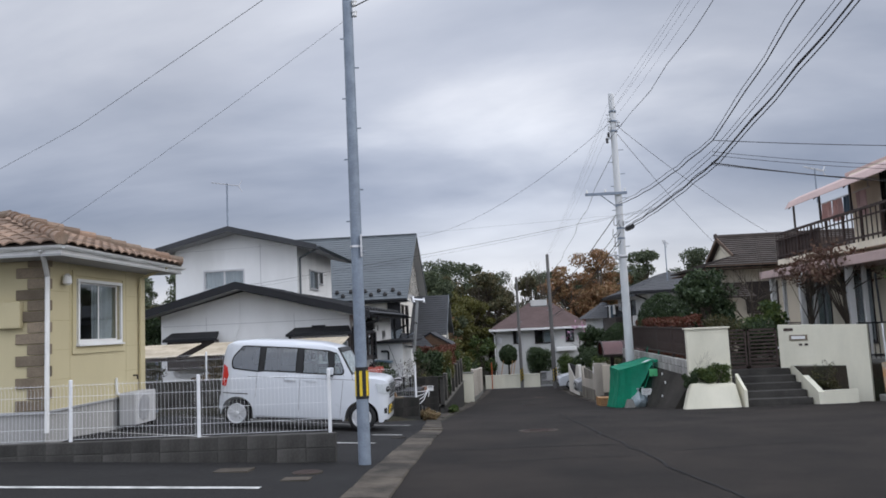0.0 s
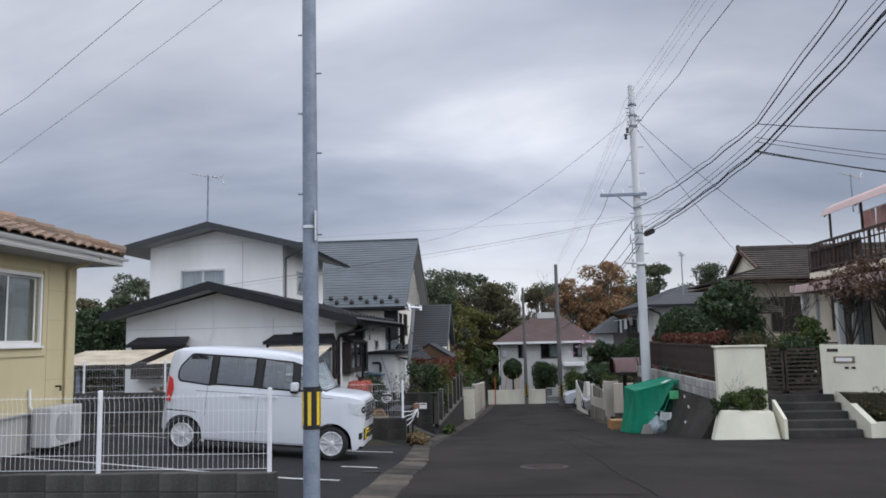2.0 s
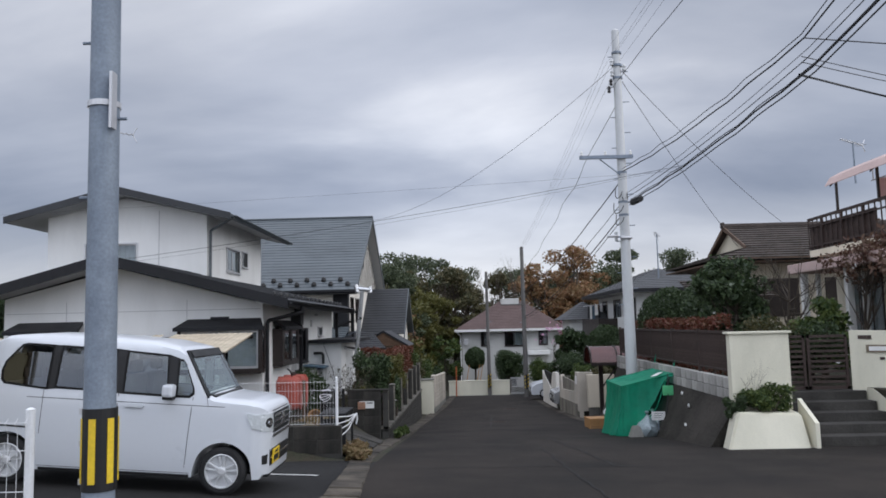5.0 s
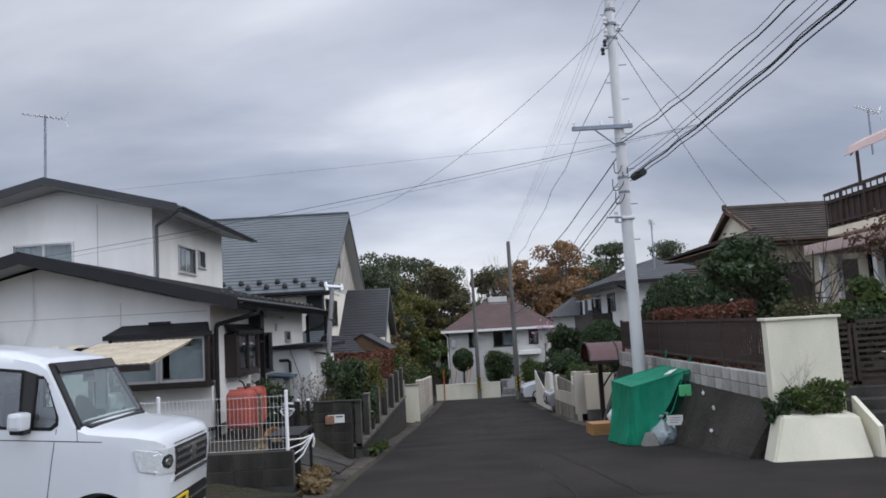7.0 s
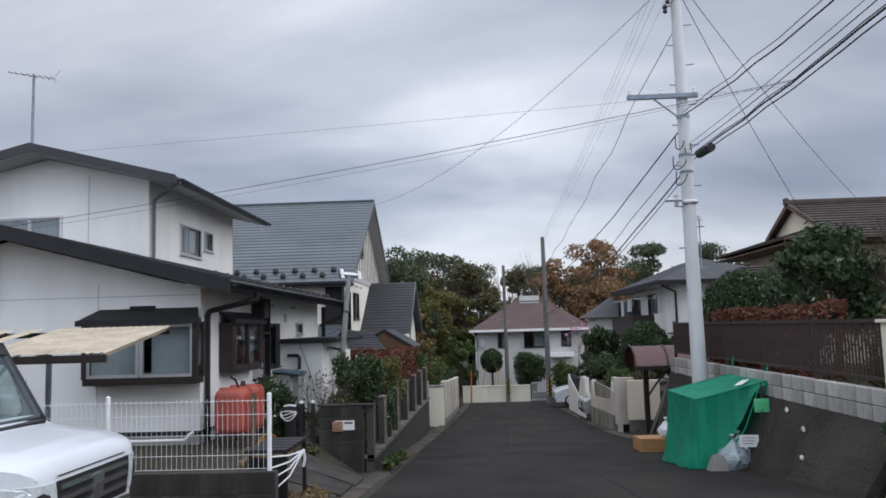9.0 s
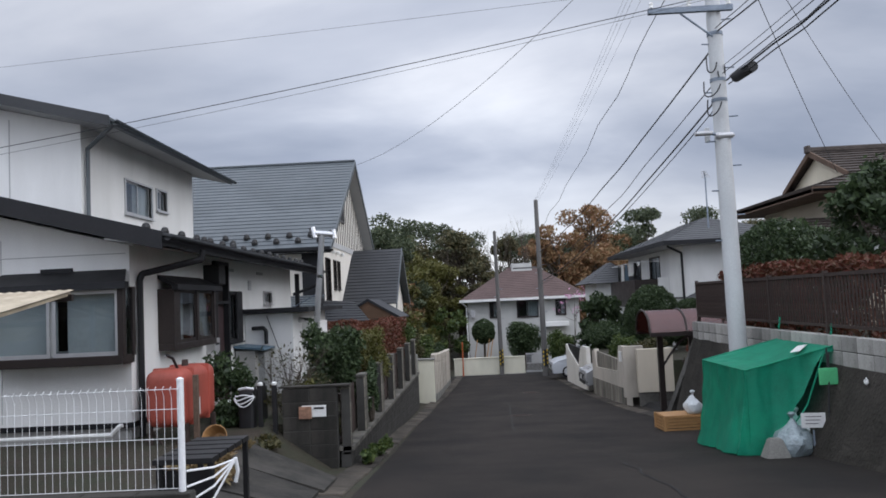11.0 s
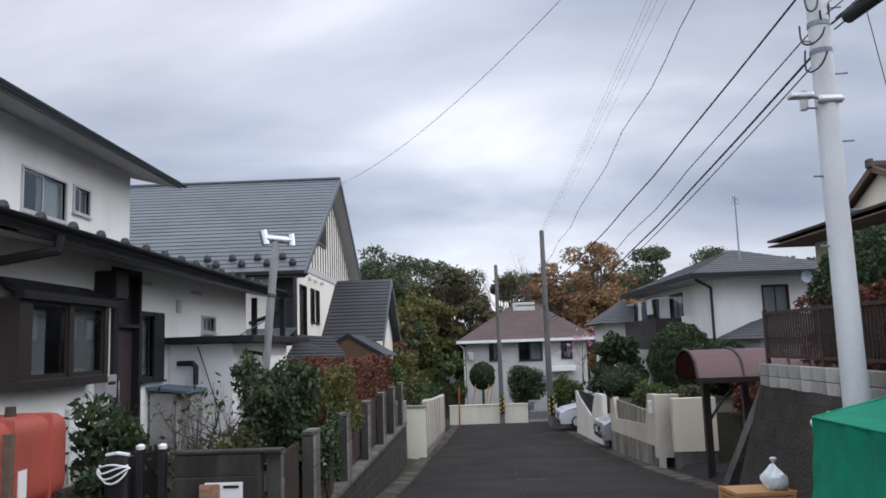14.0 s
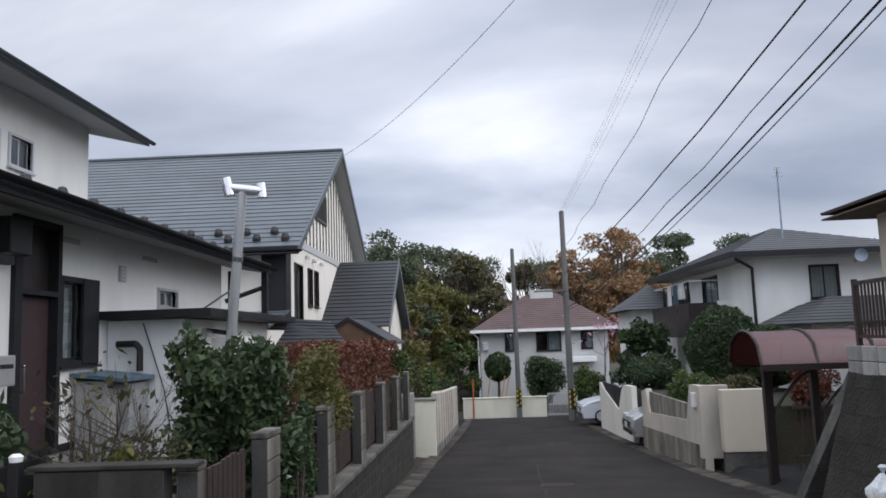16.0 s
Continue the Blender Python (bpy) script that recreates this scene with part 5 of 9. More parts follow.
def old_house():
    h = thing("house", (13, 39, 0), "old beige house with a brown tiled hip-and-gable roof", "house")
    part("wall", box(B(), 10.3, 18.5, 35.0, 39.9, -.5, 3.55), "beige", h)
    for u0, u1, z0, z1 in ((11.2, 12.6, 1.5, 2.9), (13.6, 15.2, 1.5, 2.9)):
        part("window", box(B(), u0, u1, 34.93, 35.0, z0, z1), "bronze", h)
    # lower skirt slopes
    zr, ze = 5.15, 3.62
    ym = 37.5
    zm, xg = 4.145, 11.1
    course_roof(h, "roof_slope", [(9.3, 34.0, ze), (19.5, 34.0, ze), (19.5, 35.2, zm), (xg, 35.2, zm)], 5, "old_tile", .05)
    course_roof(h, "roof_slope", [(xg - .25, 35.2, zm), (19.5, 35.2, zm), (19.5, ym, zr), (xg - .25, ym, zr)], 9, "old_tile", .05)
    course_roof(h, "roof_slope", [(19.5, 40.8, ze), (9.3, 40.8, ze), (xg, 39.6, zm), (19.5, 39.6, zm)], 5, "old_tile", .05)
    course_roof(h, "roof_slope", [(19.5, 39.6, zm), (xg - .25, 39.6, zm), (xg - .25, ym, zr), (19.5, ym, zr)], 9, "old_tile", .05)
    course_roof(h, "roof_slope", [(9.3, 40.8, ze), (9.3, 34.0, ze), (xg, 35.2, zm), (xg, 39.6, zm)], 7, "old_tile", .05)
    part("gable_face", slab(B(), [(xg, 35.3, zm), (xg, 39.5, zm), (xg, ym, zr - .1)], .1, (1, 0, 0)), "house_cream", h)
    for y in (35.2, 39.6):
        part("barge_board", slab(B(), [(xg - .29, ym, zr + .04), (xg - .29, y, zm + .03), (xg - .29, y, zm - .12), (xg - .29, ym, zr - .14)], .06, (1, 0, 0)), "wood", h)
    part("ridge_cap", box(B(), xg - .27, 19.5, ym - .12, ym + .12, zr - .02, zr + .14, .04), "old_tile", h)
    part("ridge_end", box(B(), xg - .36, xg - .24, ym - .13, ym + .13, zr - .04, zr + .2, .04), "old_tile", h)
    part("fascia_board", box(B(), 9.26, 19.5, 33.96, 34.0, ze - .16, ze + .01), "wood", h)
    part("soffit", box(B(), 9.3, 19.5, 34.0, 40.8, ze - .16, ze - .12), "wood", h)
    gutter(h, (9.25, 33.9, ze - .04), (19.5, 33.9, ze - .06), .06, "fascia")
    # a lower roof towards the road
    course_roof(h, "lower_roof", [(8.2, 33.0, 2.2), (11.0, 33.0, 2.2), (11.0, 35.0, 2.9), (8.2, 35.0, 2.9)], 8, "old_tile", .05)
    return h


old_house()


def balcony_house():
    h = thing("house", (13, 26, 0), "two-storey house with brown balcony rail and faded pink canopy", "house")
    xw = 11.7
    part("wall", holed(B(), "x", xw, .16, 18.5, 30.2, -.4, 3.3, [(27.6, 29.6, .9, 2.7), (24.6, 26.6, .5, 2.7), (21, 23.2, .5, 2.7)]), "house_cream", h)
    part("wall", holed(B(), "x", xw, .16, 18.5, 25.4, 3.5, 5.84, [(21.6, 23.4, 3.7, 5.5)]), "house_cream", h)
    bm = box(B(), xw + .16, 19, 30.04, 30.2, -.4, 3.3); box(bm, xw + .16, 19, 18.5, 18.66, -.4, 3.3); box(bm, 18.84, 19, 18.66, 30.04, -.4, 3.3)
    box(bm, xw + .16, 19, 25.24, 25.4, 3.5, 5.84); box(bm, xw + .16, 19, 18.5, 18.66, 3.5, 5.84); box(bm, 18.84, 19, 18.66, 25.24, 3.5, 5.84)
    part("wall", bm, "house_cream", h)
    part("upper_roof", box(B(), 11.75, 19.5, 18.1, 25.8, 5.84, 5.96, .03), "pink", h)
    window(h, "x", xw, -1, 21.6, 23.4, 3.7, 5.5, "bronze", 2, True)
    for u0, u1, z0, z1 in ((27.6, 29.6, .9, 2.7), (24.6, 26.6, .5, 2.7), (21, 23.2, .5, 2.7)):
        window(h, "x", xw, -1, u0, u1, z0, z1, "bronze", 3, True)
    # porch roof and its pillars
    bm = box(B(), 10.25, xw, 18.4, 30.25, 2.78, 3.06, .03)
    part("porch_roof", bm, "pink", h, "dull pink flat porch roof slab")
    for y in (29.9, 27.2, 23.6):
        part("pillar", box(B(), 10.5, 10.68, y - .09, y + .09, .1, 2.8, .015), "white_trim", h)
        part("pillar", box(B(), 10.95, 11.07, y - .06, y + .06, .1, 2.8, .01), "white_trim", h)
    bm = B()
    for k in range(12):
        z = .5 + k * .055
        box(bm, 10.55, 10.6, 27.3, 29.8, z, z + .035)
    part("louvre_screen", bm, "iron", h)
    # balcony
    bm = box(B(), 11.0, 19.0, 18.5, 30.3, 3.3, 3.5); part("balcony_floor", bm, "house_cream", h)
    part("balcony_panel", box(B(), 11.045, 11.06, 26.4, 30.28, 3.5, 4.3), "iron", h)
    part("balcony_panel", box(B(), 11.06, 13.5, 30.26, 30.28, 3.5, 4.3), "iron", h)
    bm = B()
    box(bm, 10.98, 11.04, 18.5, 30.3, 4.42, 4.5); box(bm, 10.98, 11.04, 18.5, 30.3, 3.6, 3.66); box(bm, 10.98, 11.04, 18.5, 30.3, 4.2, 4.24)
    part("handrail", bm, "iron", h)
    for k in range(40):
        y = 18.6 + k * .3
        w = .035 if k % 4 == 0 else .014
        part("baluster", box(B(), 11.01 - w, 11.01 + w, y - w, y + w, 3.5, 4.42), "iron", h)
    # canopy on posts over the balcony
    bm = slab(B(), [(10.8, 18.5, 5.25), (10.8, 28.6, 5.25), (10.95, 28.6, 5.48), (10.95, 18.5, 5.48)], .02)
    slab(bm, [(10.95, 18.5, 5.48), (10.95, 28.6, 5.48), (11.3, 28.6, 5.66), (11.3, 18.5, 5.66)], .02)
    slab(bm, [(11.3, 18.5, 5.66), (11.3, 25.8, 5.66), (12.0, 25.8, 5.8), (12.0, 18.5, 5.8)], .02)
    part("canopy", bm, "pink", h, "faded pink canopy sheets over the balcony")
    for y in (28.4, 26.2, 24.0, 21.6):
        part("canopy_post", box(B(), 11.0, 11.06, y - .03, y + .03, 4.4, 5.4), "bronze", h)
        part("canopy_rib", slab(B(), [(10.85, y - .02, 5.24), (10.85, y + .02, 5.24), (11.3, y + .02, 5.62), (11.3, y - .02, 5.62)], .05), "bronze", h)
    return h


balcony_house()


# ---- garden walls and gates, left ----
M["pillar_block"] = mat("stained_pillar_block", (0.25, 0.228, 0.185), 0.92, 0.16, 2.2, 45, 0.45, streak=0.85, col2=(0.045, 0.042, 0.035), pieces=True)
M["old_pillar"] = mat("stained_pillar_concrete", (0.165, 0.155, 0.132), 0.92, 0.2, 2.4, 45, 0.4, streak=0.8, col2=(0.040, 0.038, 0.032))


def left_garden_wall():
    t = thing("garden_wall", (-1.75, 31, -1.8), "weathered block garden wall with pillars and dark iron panels", "wall", kind="structure")
    ledge = lambda y: float(np.interp(y, [24.5, 39.3], [-0.92, -1.26]))
    topz = lambda y: float(np.interp(y, [24.5, 39.3], [-0.02, -0.10]))
    n = 8
    ys = [24.5 + (39.2 - 24.5) * k / n for k in range(n + 1)]
    for a, b in zip(ys, ys[1:]):
        block_run(t, (-1.75, a), (-1.75, b - .01), lambda s, a=a, b=b: G(a + (b - a) * s) - .05, lambda s, a=a, b=b: ledge(a + (b - a) * s), material="old_block", wide=.15)
        bm = hexa(B(), [(-1.86, a, ledge(a)), (-1.64, a, ledge(a)), (-1.64, b, ledge(b)), (-1.86, b, ledge(b))],
                  [(-1.86, a, ledge(a) + .06), (-1.64, a, ledge(a) + .06), (-1.64, b, ledge(b) + .06), (-1.86, b, ledge(b) + .06)])
        part("ledge", bm, "old_pillar", t)
    # block pillars with slatted gaps between them
    spots = [(24.5, 24.62), (26.0, 26.39), (28.42, 28.83), (30.79, 31.2), (33.25, 33.66), (35.6, 36.0), (38.0, 38.4)]
    for k, (y, ye) in enumerate(spots):
        block_run(t, (-1.735, y), (-1.735, ye), lambda s, y=y: ledge(y) + .05, lambda s, y=y: topz(y) - .02, material="pillar_block", wide=.13)
        part("pillar_cap", box(B(), -1.805, -1.665, y - .01, ye + .01, topz(y) - .02, topz(y) + .025, .008), "old_pillar", t)
        if k + 1 < len(spots):
            y2 = spots[k + 1][0]
            za, zb = ledge(y) + .1, topz(y) - .12
            bm = box(B(), -1.87, -1.84, ye, y2, za, za + .05); box(bm, -1.87, -1.84, ye, y2, zb - .05, zb)
            pan = part("slat_panel", bm, "iron", t)
            u = ye + .03
            while u < y2 - .1:
                part("slat", box(B(), -1.838, -1.815, u, u + .085, za - .03, zb + .03 + rnd.uniform(-.015, .015)), "iron", pan)
                u += .105
    block_run(t, (-2.62, 24.5), (-1.85, 24.5), lambda s: -1.2, lambda s: -0.01, material="old_block", wide=.14)
    part("wall_cap", box(B(), -2.66, -1.66, 24.42, 24.58, -.012, .015, .008), "old_block", t)
    return t


left_garden_wall()


def cream_wall_left():
    t = thing("garden_wall", (-1.6, 44, -2.5), "cream rendered gate pillar and a stepped clad wall beyond", "wall", kind="structure")
    part("pillar", box(B(), -1.98, -1.24, 41.2, 41.5, G(41) - .2, -.98, .015), "cream", t)
    part("pillar_cap", box(B(), -2.02, -1.20, 41.16, 41.54, -.98, -.93, .01), "concrete", t)
    part("back_wall", box(B(), -2.1, -1.8, 39.4, 41.2, G(40) - .3, -.75, .01), "concrete", t)
    for k in range(11):
        y0, y1 = 41.5 + k * .95, 41.5 + (k + 1) * .95
        xo = .14 + .028 * k
        for r in range(5):
            z0 = G(y0) - .1 + r * .36
            part("cladding_board", box(B(), -1.5 + xo, -1.36 + xo, y0 + .004, y1 - .004, z0, z0 + .35, .008), "concrete" if r < 1 else "grey_render", t)


cream_wall_left()


# ---- right side: white entrance walls, planter, steps ----
def entrance_right():
    t = thing("entrance_wall", (7, 20.4, -.7), "cream rendered entrance walls either side of garden steps", "wall", kind="structure")
    part("wall_panel", box(B(), 4.85, 5.9, 20.05, 20.23, -.8, 1.2, .012), "cream", t)
    part("wall_cap", box(B(), 4.81, 5.94, 20.01, 20.27, 1.2, 1.24, .008), "cream", t)
    # slanting wall with the letter slot
    a, b = Vector((7.55, 21.25, 0)), Vector((9.3, 20.05, 0))
    n = Vector((.58, .82, 0)) * .18
    bm = hexa(B(), [(a.x, a.y, -.8), (b.x, b.y, -.9), (b.x + n.x, b.y + n.y, -.9), (a.x + n.x, a.y + n.y, -.8)],
              [(a.x, a.y, 1.2), (b.x, b.y, 1.14), (b.x + n.x, b.y + n.y, 1.14), (a.x + n.x, a.y + n.y, 1.2)])
    part("wall_panel", bm, "cream", t)
    u = (b - a).normalized()
    f = Vector((u.y, -u.x, 0))
    for s0, s1, z0, z1, d, m in ((.28, .72, .78, .92, .03, "quoin"), (.33, .67, .81, .89, .035, "white_trim"), (.5, .58, .64, .69, .02, "iron"), (.64, .72, .64, .69, .02, "iron"), (.15, .38, 1.03, 1.1, .015, "iron")):
        p, q = a + u * s0, a + u * s1
        bm = hexa(B(), [(p.x, p.y, z0), (p.x + f.x * d, p.y + f.y * d, z0), (q.x + f.x * d, q.y + f.y * d, z0), (q.x, q.y, z0)],
                  [(p.x, p.y, z1), (p.x + f.x * d, p.y + f.y * d, z1), (q.x + f.x * d, q.y + f.y * d, z1), (q.x, q.y, z1)])
        part("letter_slot" if m in ("quoin", "white_trim") else "name_plate", bm, m, t)
    # steps
    for k in range(5):
        y = 19.75 + k * .33
        z = G(19.7) + .16 * (k + 1)
        part("step", box(B(), 6.05, 7.72, y, y + .34 if k < 4 else 22.5, z - .17 - .3, z, .01), "step_stone", t)
    part("cheek_wall", slab(B(), [(7.75, 19.45, -.85), (7.75, 21.2, -.85), (7.75, 21.2, .12), (7.75, 20.9, .12), (7.75, 19.45, -.42)], .14, (1, 0, 0)), "cream", t)
    part("cheek_wall", slab(B(), [(7.89, 19.45, -.85), (8.75, 19.6, -.85), (8.75, 19.6, -.4), (7.89, 19.45, -.4)], .1, (0, 1, 0)), "cream", t)
    part("bed_soil", box(B(), 7.89, 8.75, 19.6, 20.6, -.85, -.46), "soil", t)
    # planter, flaring outwards at the foot
    bm = hexa(B(), [(4.5, 19.45, -.85), (5.95, 19.45, -.85), (5.95, 20.02, -.85), (4.6, 20.02, -.85)],
              [(4.78, 19.62, -.12), (5.85, 19.62, -.16), (5.92, 20.02, -.16), (4.8, 20.02, -.12)])
    bmesh.ops.bevel(bm, geom=bm.edges[:], offset=.03, segments=2, affect="EDGES")
    part("planter_box", bm, "cream", t)
    part("planter_side", slab(B(), [(5.98, 19.4, -.85), (5.98, 20.05, -.85), (5.98, 20.05, .05), (5.98, 19.4, -.3)], .07, (1, 0, 0)), "cream", t)


entrance_right()


def terrace_wall():
    t = thing("terrace_wall", (11.5, 20.6, -.8), "dark retaining wall with a block band beside the entrance", "wall", kind="structure")
    part("wall_face", box(B(), 9.36, 15.0, 20.5, 20.8, -1.3, -.17, .01), "bank_face", t)
    block_run(t, (9.4, 20.62), (15.0, 20.62), -.17, .05, course=.22, material="grey_block", wide=.16)
    part("terrace_floor", box(B(), 9.36, 15.0, 20.8, 21.6, -1.3, .22), "concrete", t)
    f = thing("railing", (11.5, 20.9, .2), "black iron bar railing above the dark retaining wall", "railing")
    for z in (.3, 1.13):
        part("rail", box(B(), 9.45, 14.9, 20.88, 20.92, z, z + .04), "black", f)
    for k in range(46):
        w = .022 if k % 9 == 0 else .009
        part("post" if k % 9 == 0 else "bar", box(B(), 9.5 + k * .12 - w, 9.5 + k * .12 + w, 20.9 - w, 20.9 + w, .22, 1.15), "black", f)
    a = thing("air_conditioner", (11.2, 21.25, .22), "white outdoor air conditioner behind the iron railing", "air conditioner")
    part("casing", box(B(), 10.75, 11.5, 21.15, 21.42, .26, .82, .02), "white_trim", a)
    part("grille", lathe(B(), [(.2, 0), (.2, -.012), (.0, -.012)], (11.05, 21.15, .54), "Y", 22), "alu", a)
    for x in (10.82, 11.38):
        part("foot", box(B(), x, x + .07, 21.15, 21.42, .22, .26), "black", a)
    s = thing("sign_post", (9.66, 19.9, -.82), "weathered orange sign board on a pole in a concrete base", "sign")
    z = G(19.9)
    part("base", box(B(), 9.44, 9.88, 19.74, 20.06, z - .02, z + .16, .03), "concrete", s)
    part("pole", rod(B(), (9.66, 19.9, z + .1), (9.62, 19.92, 1.15), .028, .026, 12), "white_trim", s)
    part("pole_top", rod(B(), (9.62, 19.92, 1.15), (9.58, 19.94, 2.4), .026, .024, 12), "black", s)
    bd = part("board", hexa(B(), [(9.52, 19.86, z + .2), (9.80, 19.84, z + .2), (9.80, 19.86, z + .2), (9.52, 19.88, z + .2)], [(9.49, 19.86, z + .94), (9.74, 19.84, z + .96), (9.74, 19.86, z + .96), (9.49, 19.88, z + .94)]), "rust_board", s, "peeling orange board")
    for k in range(5):
        part("text_bar", box(B(), 9.55, 9.68 + .02 * (k % 3), 19.838, 19.846, z + .35 + k * .11, z + .375 + k * .11), "white_trim", bd)


terrace_wall()


def garden_gate():
    g = thing("garden_gate", (6.7, 21.3, .06), "closed dark brown slatted double garden gate", "gate")
    for x0, x1 in ((5.95, 6.72), (6.76, 7.53)):
        leaf = part("gate_leaf", box(box(box(box(B(), x0, x0 + .05, 21.3, 21.34, .08, 1.12), x1 - .05, x1, 21.3, 21.34, .08, 1.12), x0, x1, 21.3, 21.34, 1.07, 1.12), x0, x1, 21.3, 21.34, .08, .14), "iron", g)
        for k in range(9):
            z = .2 + k * .098
            part("slat", box(B(), x0 + .05, x1 - .05, 21.31, 21.33, z, z + .045), "iron", leaf)


garden_gate()


# sloping stone bank, block band and rail
def stone_bank():
    t = thing("stone_bank", (4.7, 25, -1), "dark weathered stone-faced bank below a block band", "wall", kind="structure")
    top = lambda y: float(np.interp(y, [20, 26, 30.6], [.06, .15, .2]))
    def foot(y):
        return (4.36, G(y) - .12)
    y0, y1 = 20.1, 30.6
    n, rows = 26, 6
    for i in range(n):
        ya, yb = y0 + (y1 - y0) * i / n, y0 + (y1 - y0) * (i + 1) / n
        for r in range(rows):
            off = .2 if r % 2 else 0
            pa, pb = (ya + off if i else ya - .02), yb + off
            if pb > y1 + .05:
                pb = y1
            s0, s1 = r / rows, (r + 1) / rows
            def P(y, s, d):
                fx, fz = foot(y)
                return (fx + (4.98 - fx) * s - d, y, fz + (top(y) - fz) * s + d * .25)
            g = .0015
            rise = .002 + .0035 * rnd.random()
            bm = hexa(B(), [P(pa + g, s0 + .0012, rise), P(pb - g, s0 + .0012, rise), P(pb - g, s0 + .0012, -.12), P(pa + g, s0 + .0012, -.12)][::-1],
                      [P(pa + g, s1 - .0012, rise), P(pb - g, s1 - .0012, rise), P(pb - g, s1 - .0012, -.12), P(pa + g, s1 - .0012, -.12)][::-1])
            bmesh.ops.recalc_face_normals(bm, faces=bm.faces[:])
            part("stone", bm, "bank_face", t)
        bm = slab(B(), [(4.40, ya, foot(ya)[1]), (4.40, yb, foot(yb)[1]), (5.0, yb, top(yb) - .01), (5.0, ya, top(ya) - .01)], .3, (1, 0, -.3))
        part("bank_core", bm, "bank_face", t)
    # end of the bank towards the carport drive
    for r in range(6):
        for k in range(5):
            s0, s1 = r / 6, (r + 1) / 6
            ya = 30.62 + .9 * (1 - s0)
            xa = 4.4 + .6 * s0 + k * .55
            fz = G(31) - .12
            bm = slab(B(), [(xa + .004, 30.62 + .95 * (1 - s0), fz + (.2 - fz) * s0 + .004), (xa + .546, 30.62 + .95 * (1 - s0), fz + (.2 - fz) * s0 + .004),
                            (xa + .546 + .1, 30.62 + .95 * (1 - s1), fz + (.2 - fz) * s1 - .004), (xa + .104, 30.62 + .95 * (1 - s1), fz + (.2 - fz) * s1 - .004)], .2, (0, -1, -.4))
            part("stone", bm, "dark_stone", t)
    block_run(t, (5.0, 20.35), (5.0, 30.6), 0.01, 0.41, course=.2, material="pale_block", wide=.14)


stone_bank()


def bank_rail():
    t = thing("fence", (5.05, 25, .41), "rusty brown upright-bar railing on the block band", "fence")
    bm = B()
    box(bm, 5.02, 5.06, 20.4, 30.5, .50, .54); box(bm, 5.02, 5.06, 20.4, 30.5, 1.2, 1.25)
    part("rail", bm, "iron", t)
    for k in range(6):
        y = 20.45 + k * 2.0
        part("post", box(B(), 5.01, 5.07, y - .03, y + .03, .4, 1.28), "iron", t)
    me = bpy.data.meshes.new("bar")
    bm = box(B(), -.011, .011, -.011, .011, .5, 1.22); bm.to_mesh(me); bm.free(); me.materials.append(M["iron"])
    y = 20.55
    while y < 30.45:
        ob = part_of("bar", me, t); ob.matrix_basis = Matrix.Translation((5.04, y, 0))
        y += .09


bank_rail()


def gate_walls_right():
    t = thing("garden_wall", (4.6, 39, -1.8), "stained beige rendered garden wall with a gate pillar", "wall", kind="structure")
    part("pillar", box(B(), 4.83, 5.84, 35.9, 36.12, G(36) + .40, -.54, .015), "beige", t)
    part("pillar_base", box(B(), 4.86, 5.81, 35.92, 36.1, G(36) - .2, G(36) + .40), "dark_stone", t)
    part("pillar", box(B(), 4.5, 5.1, 36.3, 36.5, -1.95, -.47, .015), "grey_render", t)
    bm = slab(B(), [(4.55, 36.3, -2.6), (4.55, 42.3, -3.0), (4.55, 42.3, -1.0), (4.55, 41.7, -.88), (4.55, 41.4, -1.5), (4.55, 37.6, -1.3), (4.55, 37.2, -.5), (4.55, 36.3, -.47)], .16, (1, 0, 0))
    part("wall_panel", bm, "grey_render", t)
    part("wall_panel", box(B(), 4.6, 4.68, 37.5, 41.5, -1.5, -.95), "stained_base", t)
    part("base_wall", slab(B(), [(4.535, 36.35, -2.6), (4.535, 42.28, -3.0), (4.535, 42.28, -1.95), (4.535, 36.35, -1.7)], .015, (1, 0, 0)), "stained_base", t, "rain-streaked concrete base")
    part("intercom", box(B(), 4.5, 4.56, 36.7, 36.95, -.95, -.65, .01), "white_trim", t)
    t2 = thing("garden_wall", (4.6, 47, -2), "white rendered wall with a zigzag top", "wall", kind="structure")
    bm = slab(B(), [(4.6, 44.0, -2.95), (4.6, 50.3, -3.2), (4.6, 50.3, -1.2), (4.6, 49.9, -1.2), (4.6, 49.2, -1.42), (4.6, 46.4, -1.90), (4.6, 45.7, -1.2), (4.6, 45.3, -1.0), (4.6, 44.0, -.97)], .16, (1, 0, 0))
    part("wall_panel", bm, "warm_white", t2)
    part("wall_panel", box(B(), 4.65, 4.72, 45.6, 49.9, -2.0, -1.15), "fascia", t2)
    t3 = thing("garden_wall", (1.2, 58, -3), "low cream wall closing the end of the road", "wall", kind="structure")
    part("wall_panel", box(B(), -.85, 3.2, 58.0, 58.2, -3.5, -2.3, .015), "cream", t3)
    part("wall_cap", box(B(), -.88, 3.23, 57.97, 58.23, -2.3, -2.26), "cream", t3)


gate_walls_right()


